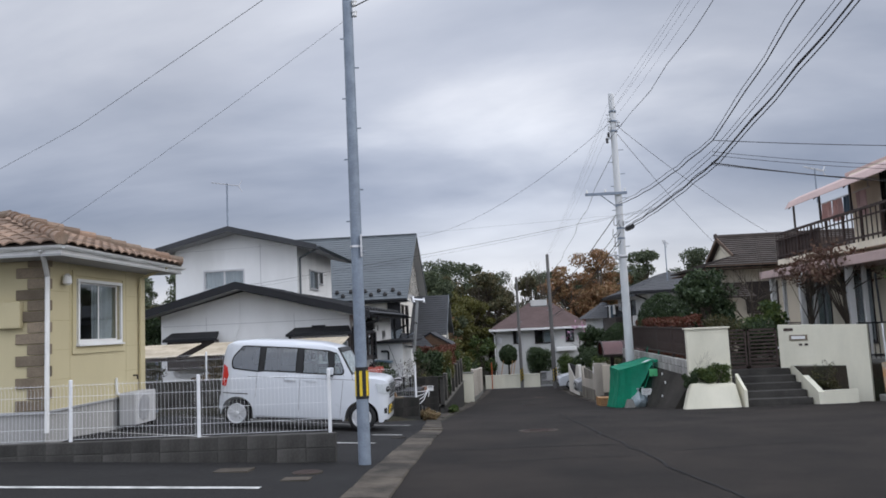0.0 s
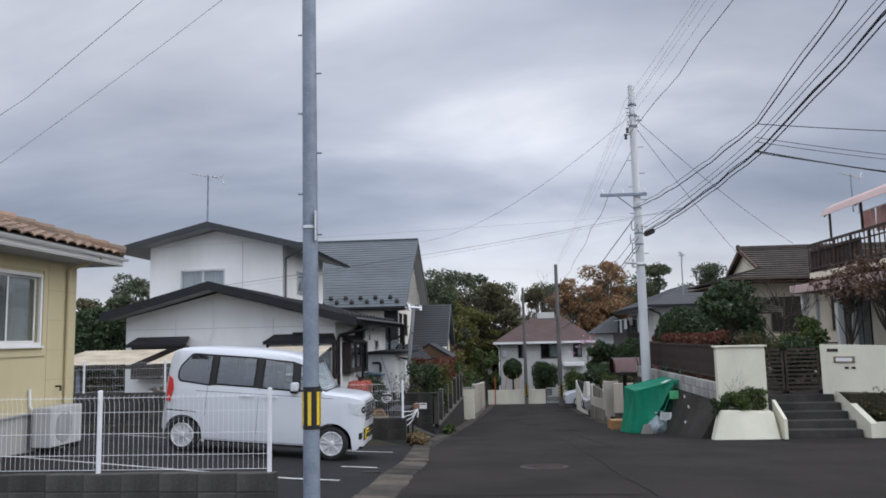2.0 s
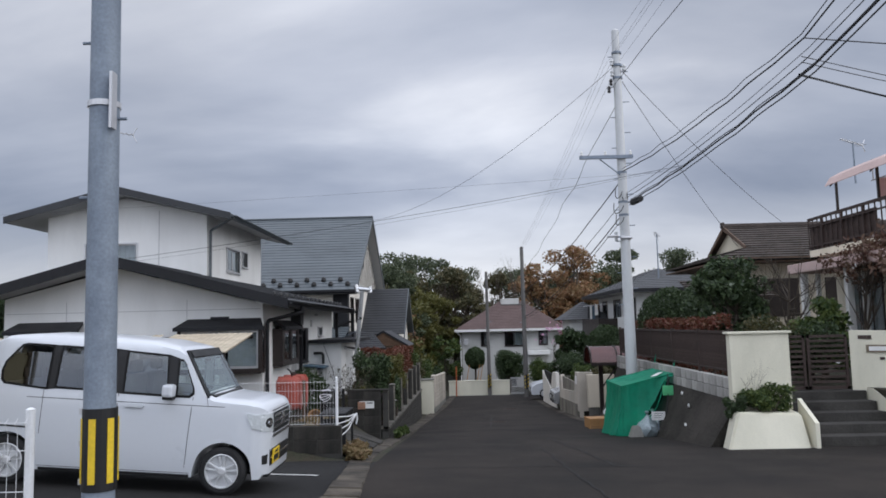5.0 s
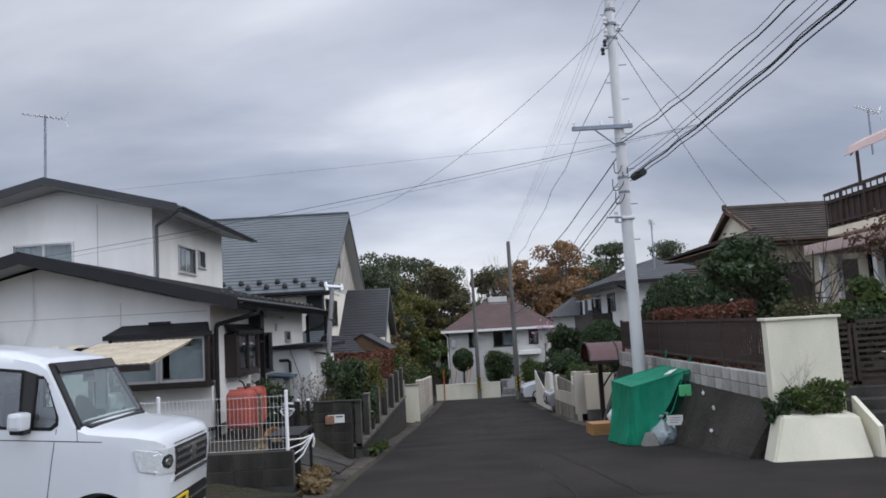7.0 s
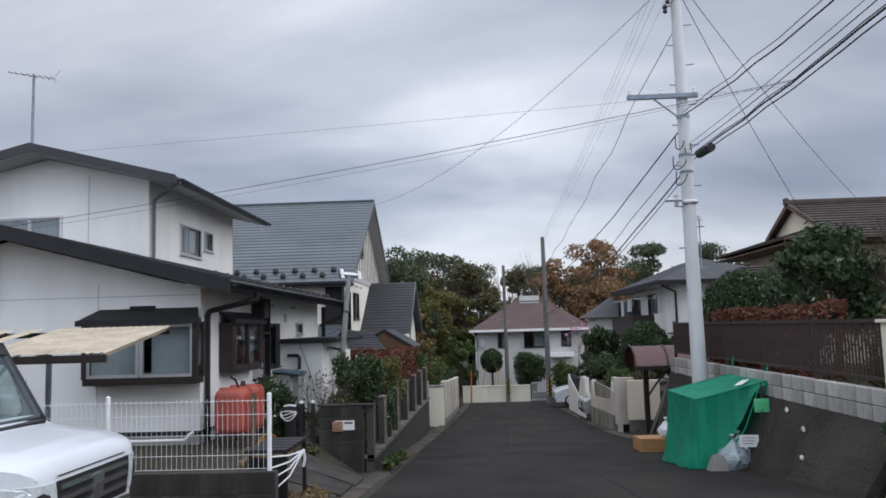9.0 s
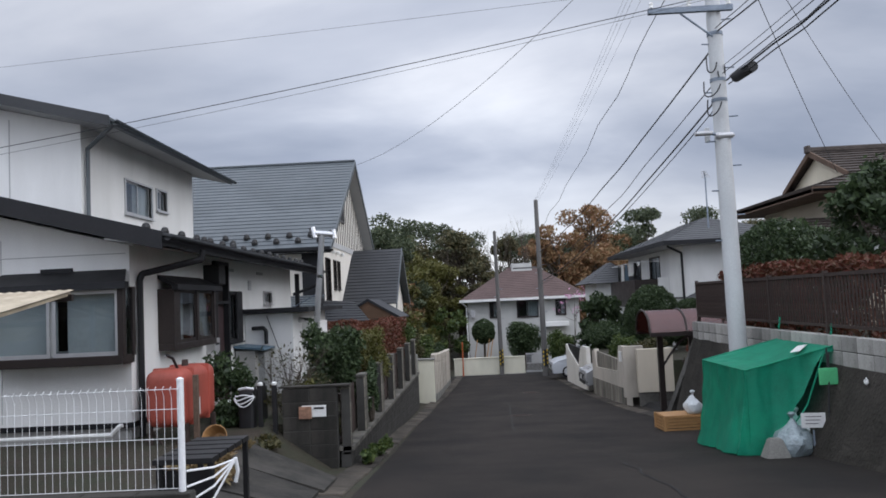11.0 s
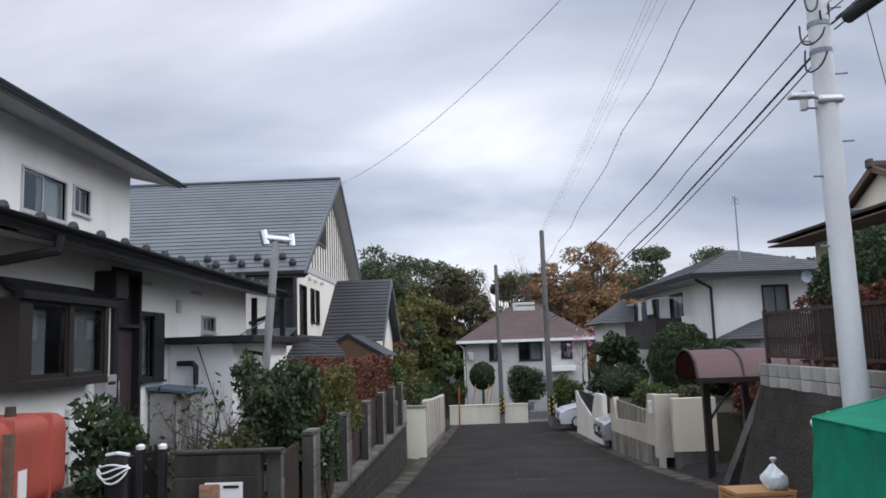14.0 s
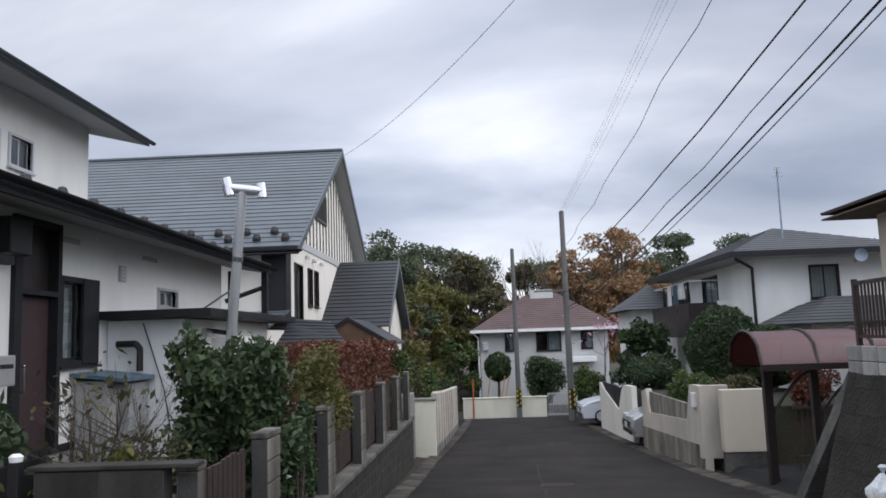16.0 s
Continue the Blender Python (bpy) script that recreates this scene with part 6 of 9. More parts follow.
# ---- poles and cables ----
def steel_pole():
    t = thing("street_pole", (-1.76, 10.1, -.13), "grey galvanised steel pole with a yellow and black band", "pole")
    rod(bm := B(), (-1.76, 10.1, -.15), (-1.78, 10.1, 6.9), .082, .066, 20)
    part("shaft", bm, "galv", t, smooth=True)
    part("band", rod(B(), (-1.76, 10.1, .70), (-1.76, 10.1, 1.11), .0855, .0855, 24), "black", t, "black marker band")
    for k in range(6):
        a = math.radians(-150 + k * 60)
        c = Vector((-1.76 + .087 * math.cos(a), 10.1 + .087 * math.sin(a), 0))
        d = Vector((-math.sin(a), math.cos(a), 0)) * .017
        o = Vector((math.cos(a), math.sin(a), 0)) * .003
        bm = hexa(B(), [(*(c - d - o).xy, .74), (*(c - d + o).xy, .74), (*(c + d + o).xy, .74), (*(c + d - o).xy, .74)],
                  [(*(c - d - o).xy, 1.06), (*(c - d + o).xy, 1.06), (*(c + d + o).xy, 1.06), (*(c + d - o).xy, 1.06)])
        bmesh.ops.recalc_face_normals(bm, faces=bm.faces[:])
        part("stripe", bm, "yellow_paint", t)
    for z in (.73, .92, 1.08):
        part("buckle", box(B(), -1.855, -1.835, 10.07, 10.09, z, z + .03), "alu", t)
    part("tag", box(B(), -1.70, -1.685, 10.0, 10.06, 2.55, 2.85), "alu", t)
    part("clamp", rod(B(), (-1.77, 10.1, 2.68), (-1.77, 10.1, 2.71), .084, .084, 20), "alu", t)
    for k in range(9):
        z = 2.2 + k * .42
        s = .09 if k % 2 else -.09
        part("step_bolt", rod(B(), (-1.77 + s * .7, 10.1, z), (-1.77 + s * 1.35, 10.1, z), .009, .009, 6), "galv", t)
    for z in (5.85, 6.0):
        part("insulator", lathe(B(), [(.02, 0), (.035, .01), (.03, .05), (.04, .07), (.015, .09)], (-1.68, 10.08, z), seg=10), "white_trim", t)
    part("cap", rod(B(), (-1.78, 10.1, 6.9), (-1.78, 10.1, 6.94), .072, .06, 16), "galv", t)


steel_pole()


def concrete_pole(x, y, zt, r0, r1, material, label, rungs, first, steps=True, name="utility_pole"):
    t = thing(name, (x, y, G(y)), label, "pole", "poles along the road")
    part("shaft", rod(B(), (x, y, G(y) - .2), (x - .03, y, zt), r0, r1, 20), material, t, smooth=True)
    part("cap", rod(B(), (x - .03, y, zt), (x - .03, y, zt + .05), r1, r1 * .7, 14), material, t)
    for k in range(rungs):
        z = first + k * .42
        s = 1 if k % 2 else -1
        part("step_bolt", rod(B(), (x + s * r1 * .6, y, z), (x + s * (r1 + .16), y - .03, z), .012, .012, 6), "galv", t)
    return t


p2 = concrete_pole(4.52, 26.6, 9.35, .155, .10, "pole_conc", "pale concrete utility pole with crossarm and cable boxes", 17, 1.9)
part("crossarm", box(B(), 3.36, 4.78, 26.42, 26.5, 5.79, 5.88), "galv", p2)
part("brace", pipe(B(), [(3.9, 26.46, 5.78), (4.42, 26.46, 5.35)], .018), "galv", p2)
for z in (8.0, 8.35, 8.7, 5.4, 4.6, 4.25):
    part("clamp", rod(B(), (4.5, 26.6, z), (4.5, 26.6, z + .06), .132, .132, 18), "galv", p2)
for dx, z in ((-.16, 8.35), (-.16, 8.05), (.16, 8.2), (-.2, 7.8), (-.26, 7.6)):
    part("insulator", lathe(B(), [(.03, 0), (.05, .02), (.035, .09), (.055, .12), (.03, .18)], (4.5 + dx, 26.5, z), seg=10), "pole_conc" if z > 8 else "black", p2)
for x in (3.42, 4.72, 4.05):
    part("insulator", lathe(B(), [(.02, 0), (.04, .02), (.03, .06), (.04, .09), (.02, .12)], (x, 26.46, 5.88), seg=10), "white_trim", p2)
part("cable_box", rod(B(), (4.72, 25.6, 4.56), (4.66, 26.2, 4.56), .085, .085, 12), "black", p2)
part("cable_box", box(B(), 4.26, 4.34, 26.7, 26.78, 3.6, 3.85, .015), "pole_conc", p2)
part("street_lamp", lathe(B(), [(.03, 0), (.06, .03), (.05, .28), (.01, .32)], (4.36, 26.5, 3.66), "X", 12), "alu", p2)
part("lamp_arm", pipe(B(), [(4.5, 26.55, 3.62), (4.4, 26.5, 3.68), (4.22, 26.5, 3.70)], .02), "galv", p2)
part("lamp_head", box(B(), 4.02, 4.30, 26.43, 26.57, 3.68, 3.74, .02), "alu", p2)
for k, (dx, dz) in enumerate(((-.25, 4.9), (-.3, 4.5), (-.22, 4.2), (.2, 4.75))):
    pts = [(4.45 + dx * s * (1 + .4 * math.sin(4 * s)), 26.45 - .12 * math.sin(3 * s + k), dz - .5 * s * (1 - s) * 2 + .1 * s) for s in [i / 10 for i in range(11)]]
    part("jumper_loop", pipe(B(), pts, .012, 5), "cable", p2)

p3 = concrete_pole(4.05, 55, 6.25, .16, .11, "dark_pole", "dark weathered utility pole with striped foot", 10, -1.0)
part("crossarm", box(B(), 2.6, 4.1, 54.85, 54.93, 2.6, 2.68), "dark_pole", p3)
p4 = concrete_pole(1.85, 57.7, 4.9, .13, .09, "dark_pole", "slim grey utility pole with striped foot", 6, -.5)
for p, x, y, r in ((p3, 4.07, 55, .165), (p4, 1.855, 57.7, .135)):
    part("band", rod(B(), (x, y, G(y) + .5), (x, y, G(y) + 1.4), r, r, 18), "black", p)
    for k in range(4):
        z = G(y) + .55 + k * .22
        bm = slab(B(), [(x - r * .75, y - r * .78, z), (x + r * .75, y - r * .78, z + .12), (x + r * .75, y - r * .78, z + .22), (x - r * .75, y - r * .78, z + .1)], .02, (0, -1, 0))
        part("stripe", bm, "yellow_paint", p)
p5 = concrete_pole(5.35, 5.2, 9.3, .19, .125, "pole_conc", "pale concrete utility pole beside the side street", 16, 2.2)


def cable(pts, sag=0.3, r=0.011, label="black overhead cable slung between poles", wave=0.0, n=22):
    """A hanging cable through the points, each span sagging."""
    path = []
    for a, b in zip(pts, pts[1:]):
        a, b = Vector(a), Vector(b)
        for i in range(n if b is not pts[-1] else n + 1):
            s = i / n
            p = a.lerp(b, s)
            p.z -= 4 * sag * s * (1 - s)
            if wave:
                p.z += wave * math.sin(s * 40) * .6; p.x += wave * math.sin(s * 27 + 1)
            path.append(p)
    path.append(Vector(pts[-1]))
    seg = 6
    vs, fs = [], []
    for i, p in enumerate(path):
        d = (path[min(i + 1, len(path) - 1)] - path[max(i - 1, 0)]).normalized()
        s = d.cross(Vector((0, 0, 1))).normalized()
        u = s.cross(d)
        for k in range(seg):
            a = 2 * math.pi * k / seg
            vs.append(tuple(p + s * r * math.cos(a) + u * r * math.sin(a)))
    for i in range(len(path) - 1):
        for k in range(seg):
            j = (k + 1) % seg
            fs.append((i * seg + k, i * seg + j, (i + 1) * seg + j, (i + 1) * seg + k))
    ob = mesh_np("overhead_cable", vs, fs, "cable")
    return tagged(ob, label, "cable", "overhead cables")


B1 = [(4.6, 26.5, 4.6), (4.8, 16.1, 4.76), (5.3, 5.3, 6.75)]
for k, (dx, dz, r, w) in enumerate(((0, 0, .014, .012), (.05, .07, .008, .02), (-.05, .12, .007, .0), (.03, -.07, .010, .012), (-.02, .26, .005, 0))):
    cable([(p[0] + dx, p[1], p[2] + dz) for p in B1], .10, r, "thick black bundled cable beside the road", w)
U1 = [(4.5, 26.5, 5.45), (4.8, 16.3, 5.22), (5.3, 5.3, 8.2)]
cable(U1, .16, .012, "thick black twisted supply cable", .012)
cable([(p[0] - .04, p[1], p[2] + .05) for p in U1], .12, .007, "thin black supply cable", .02)
F1 = [(4.45, 26.7, 5.2), (4.05, 54.9, 3.45)]
cable(F1, .35, .015, "thick black twisted supply cable", .012)
cable([(4.5, 26.7, 4.35), (4.1, 54.9, 1.9)], .4, .016, "thick black bundled cable beside the road", .01)
cable([(4.5, 26.7, 4.22), (4.1, 54.9, 1.75)], .42, .009, "black bundled cable beside the road")
cable([(4.45, 26.7, 4.62), (4.05, 54.9, 2.35)], .35, .009, "thin black overhead wire", .03)
cable([(4.42, 26.5, 7.35), (4.2, 55, 4.75)], .25, .009, "wavy black insulated overhead wire", .05)
for dx, z in ((-.15, 8.9), (0, 8.7), (.12, 8.5), (-.3, 8.35)):
    cable([(4.45 + dx, 26.6, z), (4.05 + dx * .5, 55, 6.2 + (z - 8.6) * .4)], .25, .003, "thin high overhead wire")
    cable([(4.45 + dx, 26.6, z), (5.3 + dx, 5.2, 9.2)], .25, .003, "thin high overhead wire")
cable([(4.3, 26.5, 7.75), (5.2, 5.3, 9.0)], .5, .008, "black insulated overhead wire", .03)
cable([(4.38, 26.7, 8.35), (-4.2, 44.9, 6.85)], .75, .006, "black service wire running to a gable")
cable([(4.7, 21.8, 4.62), (-7.88, 23.1, 3.06)], .10, .0045, "black service wire running to a gable")
cable([(4.7, 21.7, 4.58), (-7.88, 23.1, 2.98)], .13, .0022, "thin service wire running to a gable")
cable([(4.7, 21.6, 4.48), (-14.0, 23.8, 4.2)], .05, .0018, "thin service wire over the gardens")
cable([(4.6, 26.5, 7.9), (10.6, 35.3, 4.15)], .15, .008, "thin service wire running to an eave")
cable([(4.6, 26.5, 8.2), (13.5, 38.2, 5.4)], .2, .008, "thin service wire running to a ridge")
cable([(4.8, 16.5, 4.78), (11.05, 19.8, 4.55)], .05, .014, "black service wire running to a balcony")
for dz in (.12, .2, -.08):
    cable([(4.8, 16.4, 4.8 + dz), (11.05, 19.6, 4.7 + dz * 1.4)], .06, .006, "thin service wire running to a balcony")
cable([(4.8, 16.3, 5.22), (11.3, 16.3, 4.7)], .05, .008, "thin service wire running to a house")
cable([(5.3, 5.25, 8.3), (-10, 18.1, 6.95), (-26, 30, 6.1)], .05, .005, "black overhead wire across the lots")
cable([(-1.72, 10.12, 5.9), (-7.0, 11.7, 3.35)], .06, .0022, "thin service wire running to a roof")
cable([(-1.7, 10.1, 6.0), (5.3, 5.3, 6.9)], .08, .008, "thin overhead wire over the road")


# ---- antennas ----
def antenna(x, y, z0, z1, turn, label):
    t = thing("antenna", (x, y, z0), label, "antenna")
    part("mast", rod(B(), (x, y, z0 - .1), (x, y, z1), .034, .028, 8), "galv", t)
    c, s = math.cos(turn), math.sin(turn)
    part("boom", pipe(B(), [(x - .55 * c, y - .55 * s, z1 + .05), (x + .45 * c, y + .45 * s, z1 - .1)], .016, 6), "alu", t)
    for k in range(8):
        a = -.5 + k * .13
        h = .09 + .012 * k
        p = Vector((x + a * c, y + a * s, z1 + .04 - .15 * (a + .5)))
        part("element", rod(B(), p - Vector((-s * h, c * h, 0)), p + Vector((-s * h, c * h, 0)), .010, .010, 5), "alu", t)
    for dz in (-.22, .2):
        p = Vector((x + .42 * c, y + .42 * s, z1 - .1))
        part("reflector", rod(B(), p, p + Vector((.12 * c, .12 * s, dz)), .012, .012, 6), "alu", t)


antenna(-9.42, 27.1, 5.45, 7.1, .15, "television antenna on the white house roof ridge")
antenna(10.3, 46.0, 3.5, 5.9, 1.2, "television antenna on a dark hipped roof")
antenna(13.2, 31.5, 5.9, 7.2, .4, "television antenna on the balcony house roof")


# ---- mesh fences ----
def mesh_fence(p, q, z0, h, posts, label, pitch=.052, rows=(0.03, .22, .5, .78, .97)):
    p, q = Vector((*p, 0)), Vector((*q, 0))
    d = q - p
    u = d.normalized()
    nrm = Vector((-u.y, u.x, 0))
    t = thing("mesh_fence", (p.x, p.y, z0), label, "fence", "white mesh fences")
    for k in range(posts):
        c = p + d * (k / (posts - 1))
        post = part("post", rod(B(), (c.x, c.y, z0 - .05), (c.x, c.y, z0 + h + .03), .024, .024, 12), "white_metal", t)
        part("post_cap", lathe(B(), [(.026, 0), (.026, .015), (.01, .025)], (c.x, c.y, z0 + h + .03), seg=10), "white_metal", post)
    bm = B()
    n = int(d.length / pitch)
    for k in range(n + 1):
        c = p + d * (k / n) - nrm * .03
        for a, b, o0, o1 in ((.03, .9, 0, 0), (.9, .97, 0, .03), (.97, 1.0, .03, 0)):
            rod(bm, (c.x - nrm.x * o0, c.y - nrm.y * o0, z0 + h * a), (c.x - nrm.x * o1, c.y - nrm.y * o1, z0 + h * b), .0016, .0016, 4, False)
    part("mesh_panel", bm, "white_metal", t)
    for s in rows:
        a, b = p - nrm * .03, q - nrm * .03
        part("rail_wire", rod(B(), (a.x, a.y, z0 + h * s), (b.x, b.y, z0 + h * s), .0024, .0024, 5), "white_metal", t)


mesh_fence((-9.4, 10.33), (-2.25, 10.33), .27, .77, 5, "white wire mesh fence on a low block wall")
mesh_fence((-13, 19.42), (-5.5, 19.42), .5, .66, 5, "white wire mesh fence along the back of the lot", .06)
mesh_fence((-5.35, 18.92), (-1.98, 18.92), -.10, .72, 3, "short white wire mesh fence on dark blocks")


# ---- the parked van ----
def kei_van():
    hub = 1.26
    P = Matrix.Translation((-3.87, 15.55, -.262)) @ Matrix.Rotation(radians(1.0), 4, "Z") @ Matrix.Rotation(radians(4.3), 4, "Y") @ Matrix.Diagonal((.965, .965, .975, 1))
    t = thing("car", P.translation, "parked white boxy kei van with dark side windows", "car")

    def put(name, bm, material, label="", parent=None, smooth=False):
        bm.transform(P)
        return part(name, bm, material, parent or t, label, smooth)

    def ztop(x):
        return float(np.interp(x, [-1.62, -1.60, -1.55, -1.42, -1.0, -.3, .3, .63, .73, 1.02, 1.12, 1.50, 1.66, 1.72, 1.75, 1.765],
                               [1.05, 1.45, 1.63, 1.70, 1.74, 1.745, 1.715, 1.655, 1.60, 1.13, 1.095, 1.075, 1.045, 1.01, .945, .85]))

    def zbot(x):
        for c in (-hub, hub):
            d = x - c
            if abs(d) < .335:
                return max(.19, .275 + math.sqrt(max(0, .335 ** 2 - d * d)) * .98)
        return .24 if x > 1.70 or x < -1.58 else .19

    def half(z, x):
        w = float(np.interp(z, [.15, .32, .55, .8, 1.02, 1.12, 1.55, 1.65, 1.72, 1.77], [.70, .725, .737, .737, .73, .718, .66, .635, .575, .46]))
        return w * float(np.interp(x, [-1.62, -1.56, -1.42, 1.42, 1.58, 1.68, 1.735, 1.765], [.90, .965, 1, 1, .96, .885, .79, .68]))

    xs = sorted({round(-1.62 + .025 * i, 3) for i in range(135)} | {1.74, 1.752, 1.765, -1.62})
    levels = [.19, .32, .45, .58, .70, .82, .92, 1.02] + [1.05 + .03 * i for i in range(20)] + [1.66, 1.72]
    bm = B()
    rings = []
    for x in xs:
        zt, zb = ztop(x), zbot(x)
        pts = [(0.0, zb)]
        for z in levels:
            zz = min(max(z, zb), zt - .035)
            pts.append((half(zz, x), zz))
        pts.append((half(zt, x) * .97 if zt > 1.6 else half(zt, x) - .05, zt - .012))
        pts.append((half(zt, x) * .6, zt))
        pts.append((0.0, zt + .006))
        ring = [bm.verts.new((x, y, z)) for y, z in pts] + [bm.verts.new((x, -y, z)) for y, z in pts[-2:0:-1]]
        rings.append(ring)
    for a, b in zip(rings, rings[1:]):
        n = len(a)
        for k in range(n):
            j = (k + 1) % n
            bm.faces.new((a[k], b[k], b[j], a[j]))
    bm.faces.new(rings[0]); bm.faces.new(rings[-1][::-1])
    bmesh.ops.remove_doubles(bm, verts=bm.verts[:], dist=.002)
    bmesh.ops.dissolve_degenerate(bm, dist=.001, edges=bm.edges[:])
    bmesh.ops.recalc_face_normals(bm, faces=bm.faces[:])
    # the window openings
    rear_w = [(-1.40, 1.20), (-1.36, 1.155), (-.86, 1.11), (-.85, 1.60), (-1.16, 1.605), (-1.22, 1.59), (-1.38, 1.40), (-1.41, 1.30)]
    slide_w = [(-.76, 1.13), (-.10, 1.12), (-.09, 1.59), (-.74, 1.60)]
    door_w = [(.04, 1.11), (.56, 1.10), (.53, 1.555), (.04, 1.58)]
    quarter_w = [(.67, 1.10), (.82, 1.10), (.865, 1.14), (.86, 1.20), (.745, 1.46), (.71, 1.51), (.655, 1.51)]

    def inside(x, z, poly):
        hit = False
        for i, (x0, z0) in enumerate(poly):
            x1, z1 = poly[i - 1]
            if (z0 > z) != (z1 > z) and x < (x1 - x0) * (z - z0) / (z1 - z0) + x0:
                hit = not hit
        return hit

    gone = []
    for f in bm.faces:
        c = f.calc_center_median()
        if abs(c.y) > .5 and any(inside(c.x, c.z, w) for w in (rear_w, slide_w, door_w, quarter_w)):
            gone.append(f)
        elif .76 < c.x < 1.0 and c.z > ztop(c.x) - .03 and abs(c.y) < .56:
            gone.append(f)
    bmesh.ops.delete(bm, geom=gone, context="FACES")
    body = put("body", bm, "car_white", "glossy white painted body", smooth=True)
    me = body.data
    for p in me.polygons:
        p.use_smooth = True

    def side(poly, d0=.004, d1=.010, sgn=-1):
        """A panel that follows the flank: poly of (x, z), finely cut."""
        bm = B()
        cx, cz = sum(p[0] for p in poly) / len(poly), sum(p[1] for p in poly) / len(poly)
        ring = []
        m = len(poly)
        for i in range(m):
            a, b = poly[i], poly[(i + 1) % m]
            for k in range(6):
                s = k / 6
                ring.append((a[0] + (b[0] - a[0]) * s, a[1] + (b[1] - a[1]) * s))
        loops = []
        for f in (1.0, .66, .33):
            loops.append([bm.verts.new((cx + (x - cx) * f, sgn * (half(cz + (z - cz) * f, cx + (x - cx) * f) + d1), cz + (z - cz) * f)) for x, z in ring])
        c = bm.verts.new((cx, sgn * (half(cz, cx) + d1), cz))
        n = len(ring)
        for a, b in zip(loops, loops[1:]):
            for k in range(n):
                bm.faces.new((a[k], a[(k + 1) % n], b[(k + 1) % n], b[k]))
        for k in range(n):
            bm.faces.new((loops[-1][k], loops[-1][(k + 1) % n], c))
        inner = [bm.verts.new((x, sgn * (half(z, x) - .01), z)) for x, z in ring]
        for k in range(n):
            bm.faces.new((inner[k], inner[(k + 1) % n], loops[0][(k + 1) % n], loops[0][k]))
        bmesh.ops.recalc_face_normals(bm, faces=bm.faces[:])
        return bm

    def border(poly, out, inn, d, sgn):
        """A strip round a window, following the flank."""
        bm = B()
        cx, cz = (min(p[0] for p in poly) + max(p[0] for p in poly)) / 2, (min(p[1] for p in poly) + max(p[1] for p in poly)) / 2
        w, h = (max(p[0] for p in poly) - min(p[0] for p in poly)) / 2, (max(p[1] for p in poly) - min(p[1] for p in poly)) / 2
        ring = []
        for i, p in enumerate(poly):
            q = poly[(i + 1) % len(poly)]
            ring += [(p[0] + (q[0] - p[0]) * k / 8, p[1] + (q[1] - p[1]) * k / 8) for k in range(8)]
        loops = []
        for o in (out, -inn):
            pts = [(cx + (x - cx) * (w + o) / w, cz + (z - cz) * (h + o) / h) for x, z in ring]
            loops.append([bm.verts.new((x, sgn * (half(z, x) + d), z)) for x, z in pts])
        n = len(ring)
        for k in range(n):
            bm.faces.new((loops[0][k], loops[0][(k + 1) % n], loops[1][(k + 1) % n], loops[1][k]))
        bmesh.ops.solidify(bm, geom=bm.faces[:], thickness=.006)
        return bm

    def nose(poly, d):
        """A panel that follows the rounded nose: poly of (y, z)."""
        def X(y, z):
            base = float(np.interp(z, [.15, .32, .55, .8, 1.02, 1.12], [.70, .725, .737, .737, .73, .718]))
            xa = float(np.interp(abs(y) / base, [.68, .79, .885, .96, 1.0], [1.765, 1.735, 1.68, 1.58, 1.42]))
            return min(xa, float(np.interp(z, [.85, .945, 1.01, 1.045, 1.075], [1.765, 1.75, 1.72, 1.66, 1.52])))
        bm = B()
        cy, cz = sum(p[0] for p in poly) / len(poly), sum(p[1] for p in poly) / len(poly)
        ring = []
        for i, p in enumerate(poly):
            q = poly[(i + 1) % len(poly)]
            ring += [(p[0] + (q[0] - p[0]) * k / 6, p[1] + (q[1] - p[1]) * k / 6) for k in range(6)]
        n = len(ring)
        back = [bm.verts.new((X(y, z) - .01, y, z)) for y, z in ring]
        loops = [back] + [[bm.verts.new((X(cy + (y - cy) * f, cz + (z - cz) * f) + d, cy + (y - cy) * f, cz + (z - cz) * f)) for y, z in ring] for f in (1, .6, .25)]
        for p, q in zip(loops, loops[1:]):
            for k in range(n):
                bm.faces.new((p[k], p[(k + 1) % n], q[(k + 1) % n], q[k]))
        bm.faces.new(loops[-1])
        bmesh.ops.recalc_face_normals(bm, faces=bm.faces[:])
        return bm

    black = M["black"]
    lens = mat("lamp_lens", (.62, .66, .68), .10, .12, 9, 60, 0, coat=1, metal=.15)
    cloth = mat("grey_seat_cloth", (.10, .10, .10), .9, .15, 3, 60, .2)
    # the cabin seen through the glass
    put("cabin_floor", box(B(), -1.5, 1.05, -.64, .64, .96, 1.0), cloth)
    put("dashboard", box(B(), .78, 1.04, -.62, .62, 1.0, 1.10, .03), black)
    for x in (.02, -.85):
        for y in (-.33, .33):
            seat = put("seat_back", box(B(), x - .07, x + .07, y - .24, y + .24, 1.0, 1.30, .05), cloth)
            put("head_rest", box(B(), x - .06, x + .04, y - .12, y + .12, 1.33, 1.47, .04), cloth, "", seat)
    bm = lathe(B(), [(.17, -.012), (.185, 0), (.17, .012), (.155, 0)], (0, 0, 0), "X", 24)
    bm.transform(Matrix.Translation((.64, .33, 1.12)) @ Matrix.Rotation(-.45, 4, "Y"))
    put("steering_wheel", bm, black)
    put("inner_mirror", box(B(), .77, .80, -.10, .10, 1.44, 1.51, .012), black)
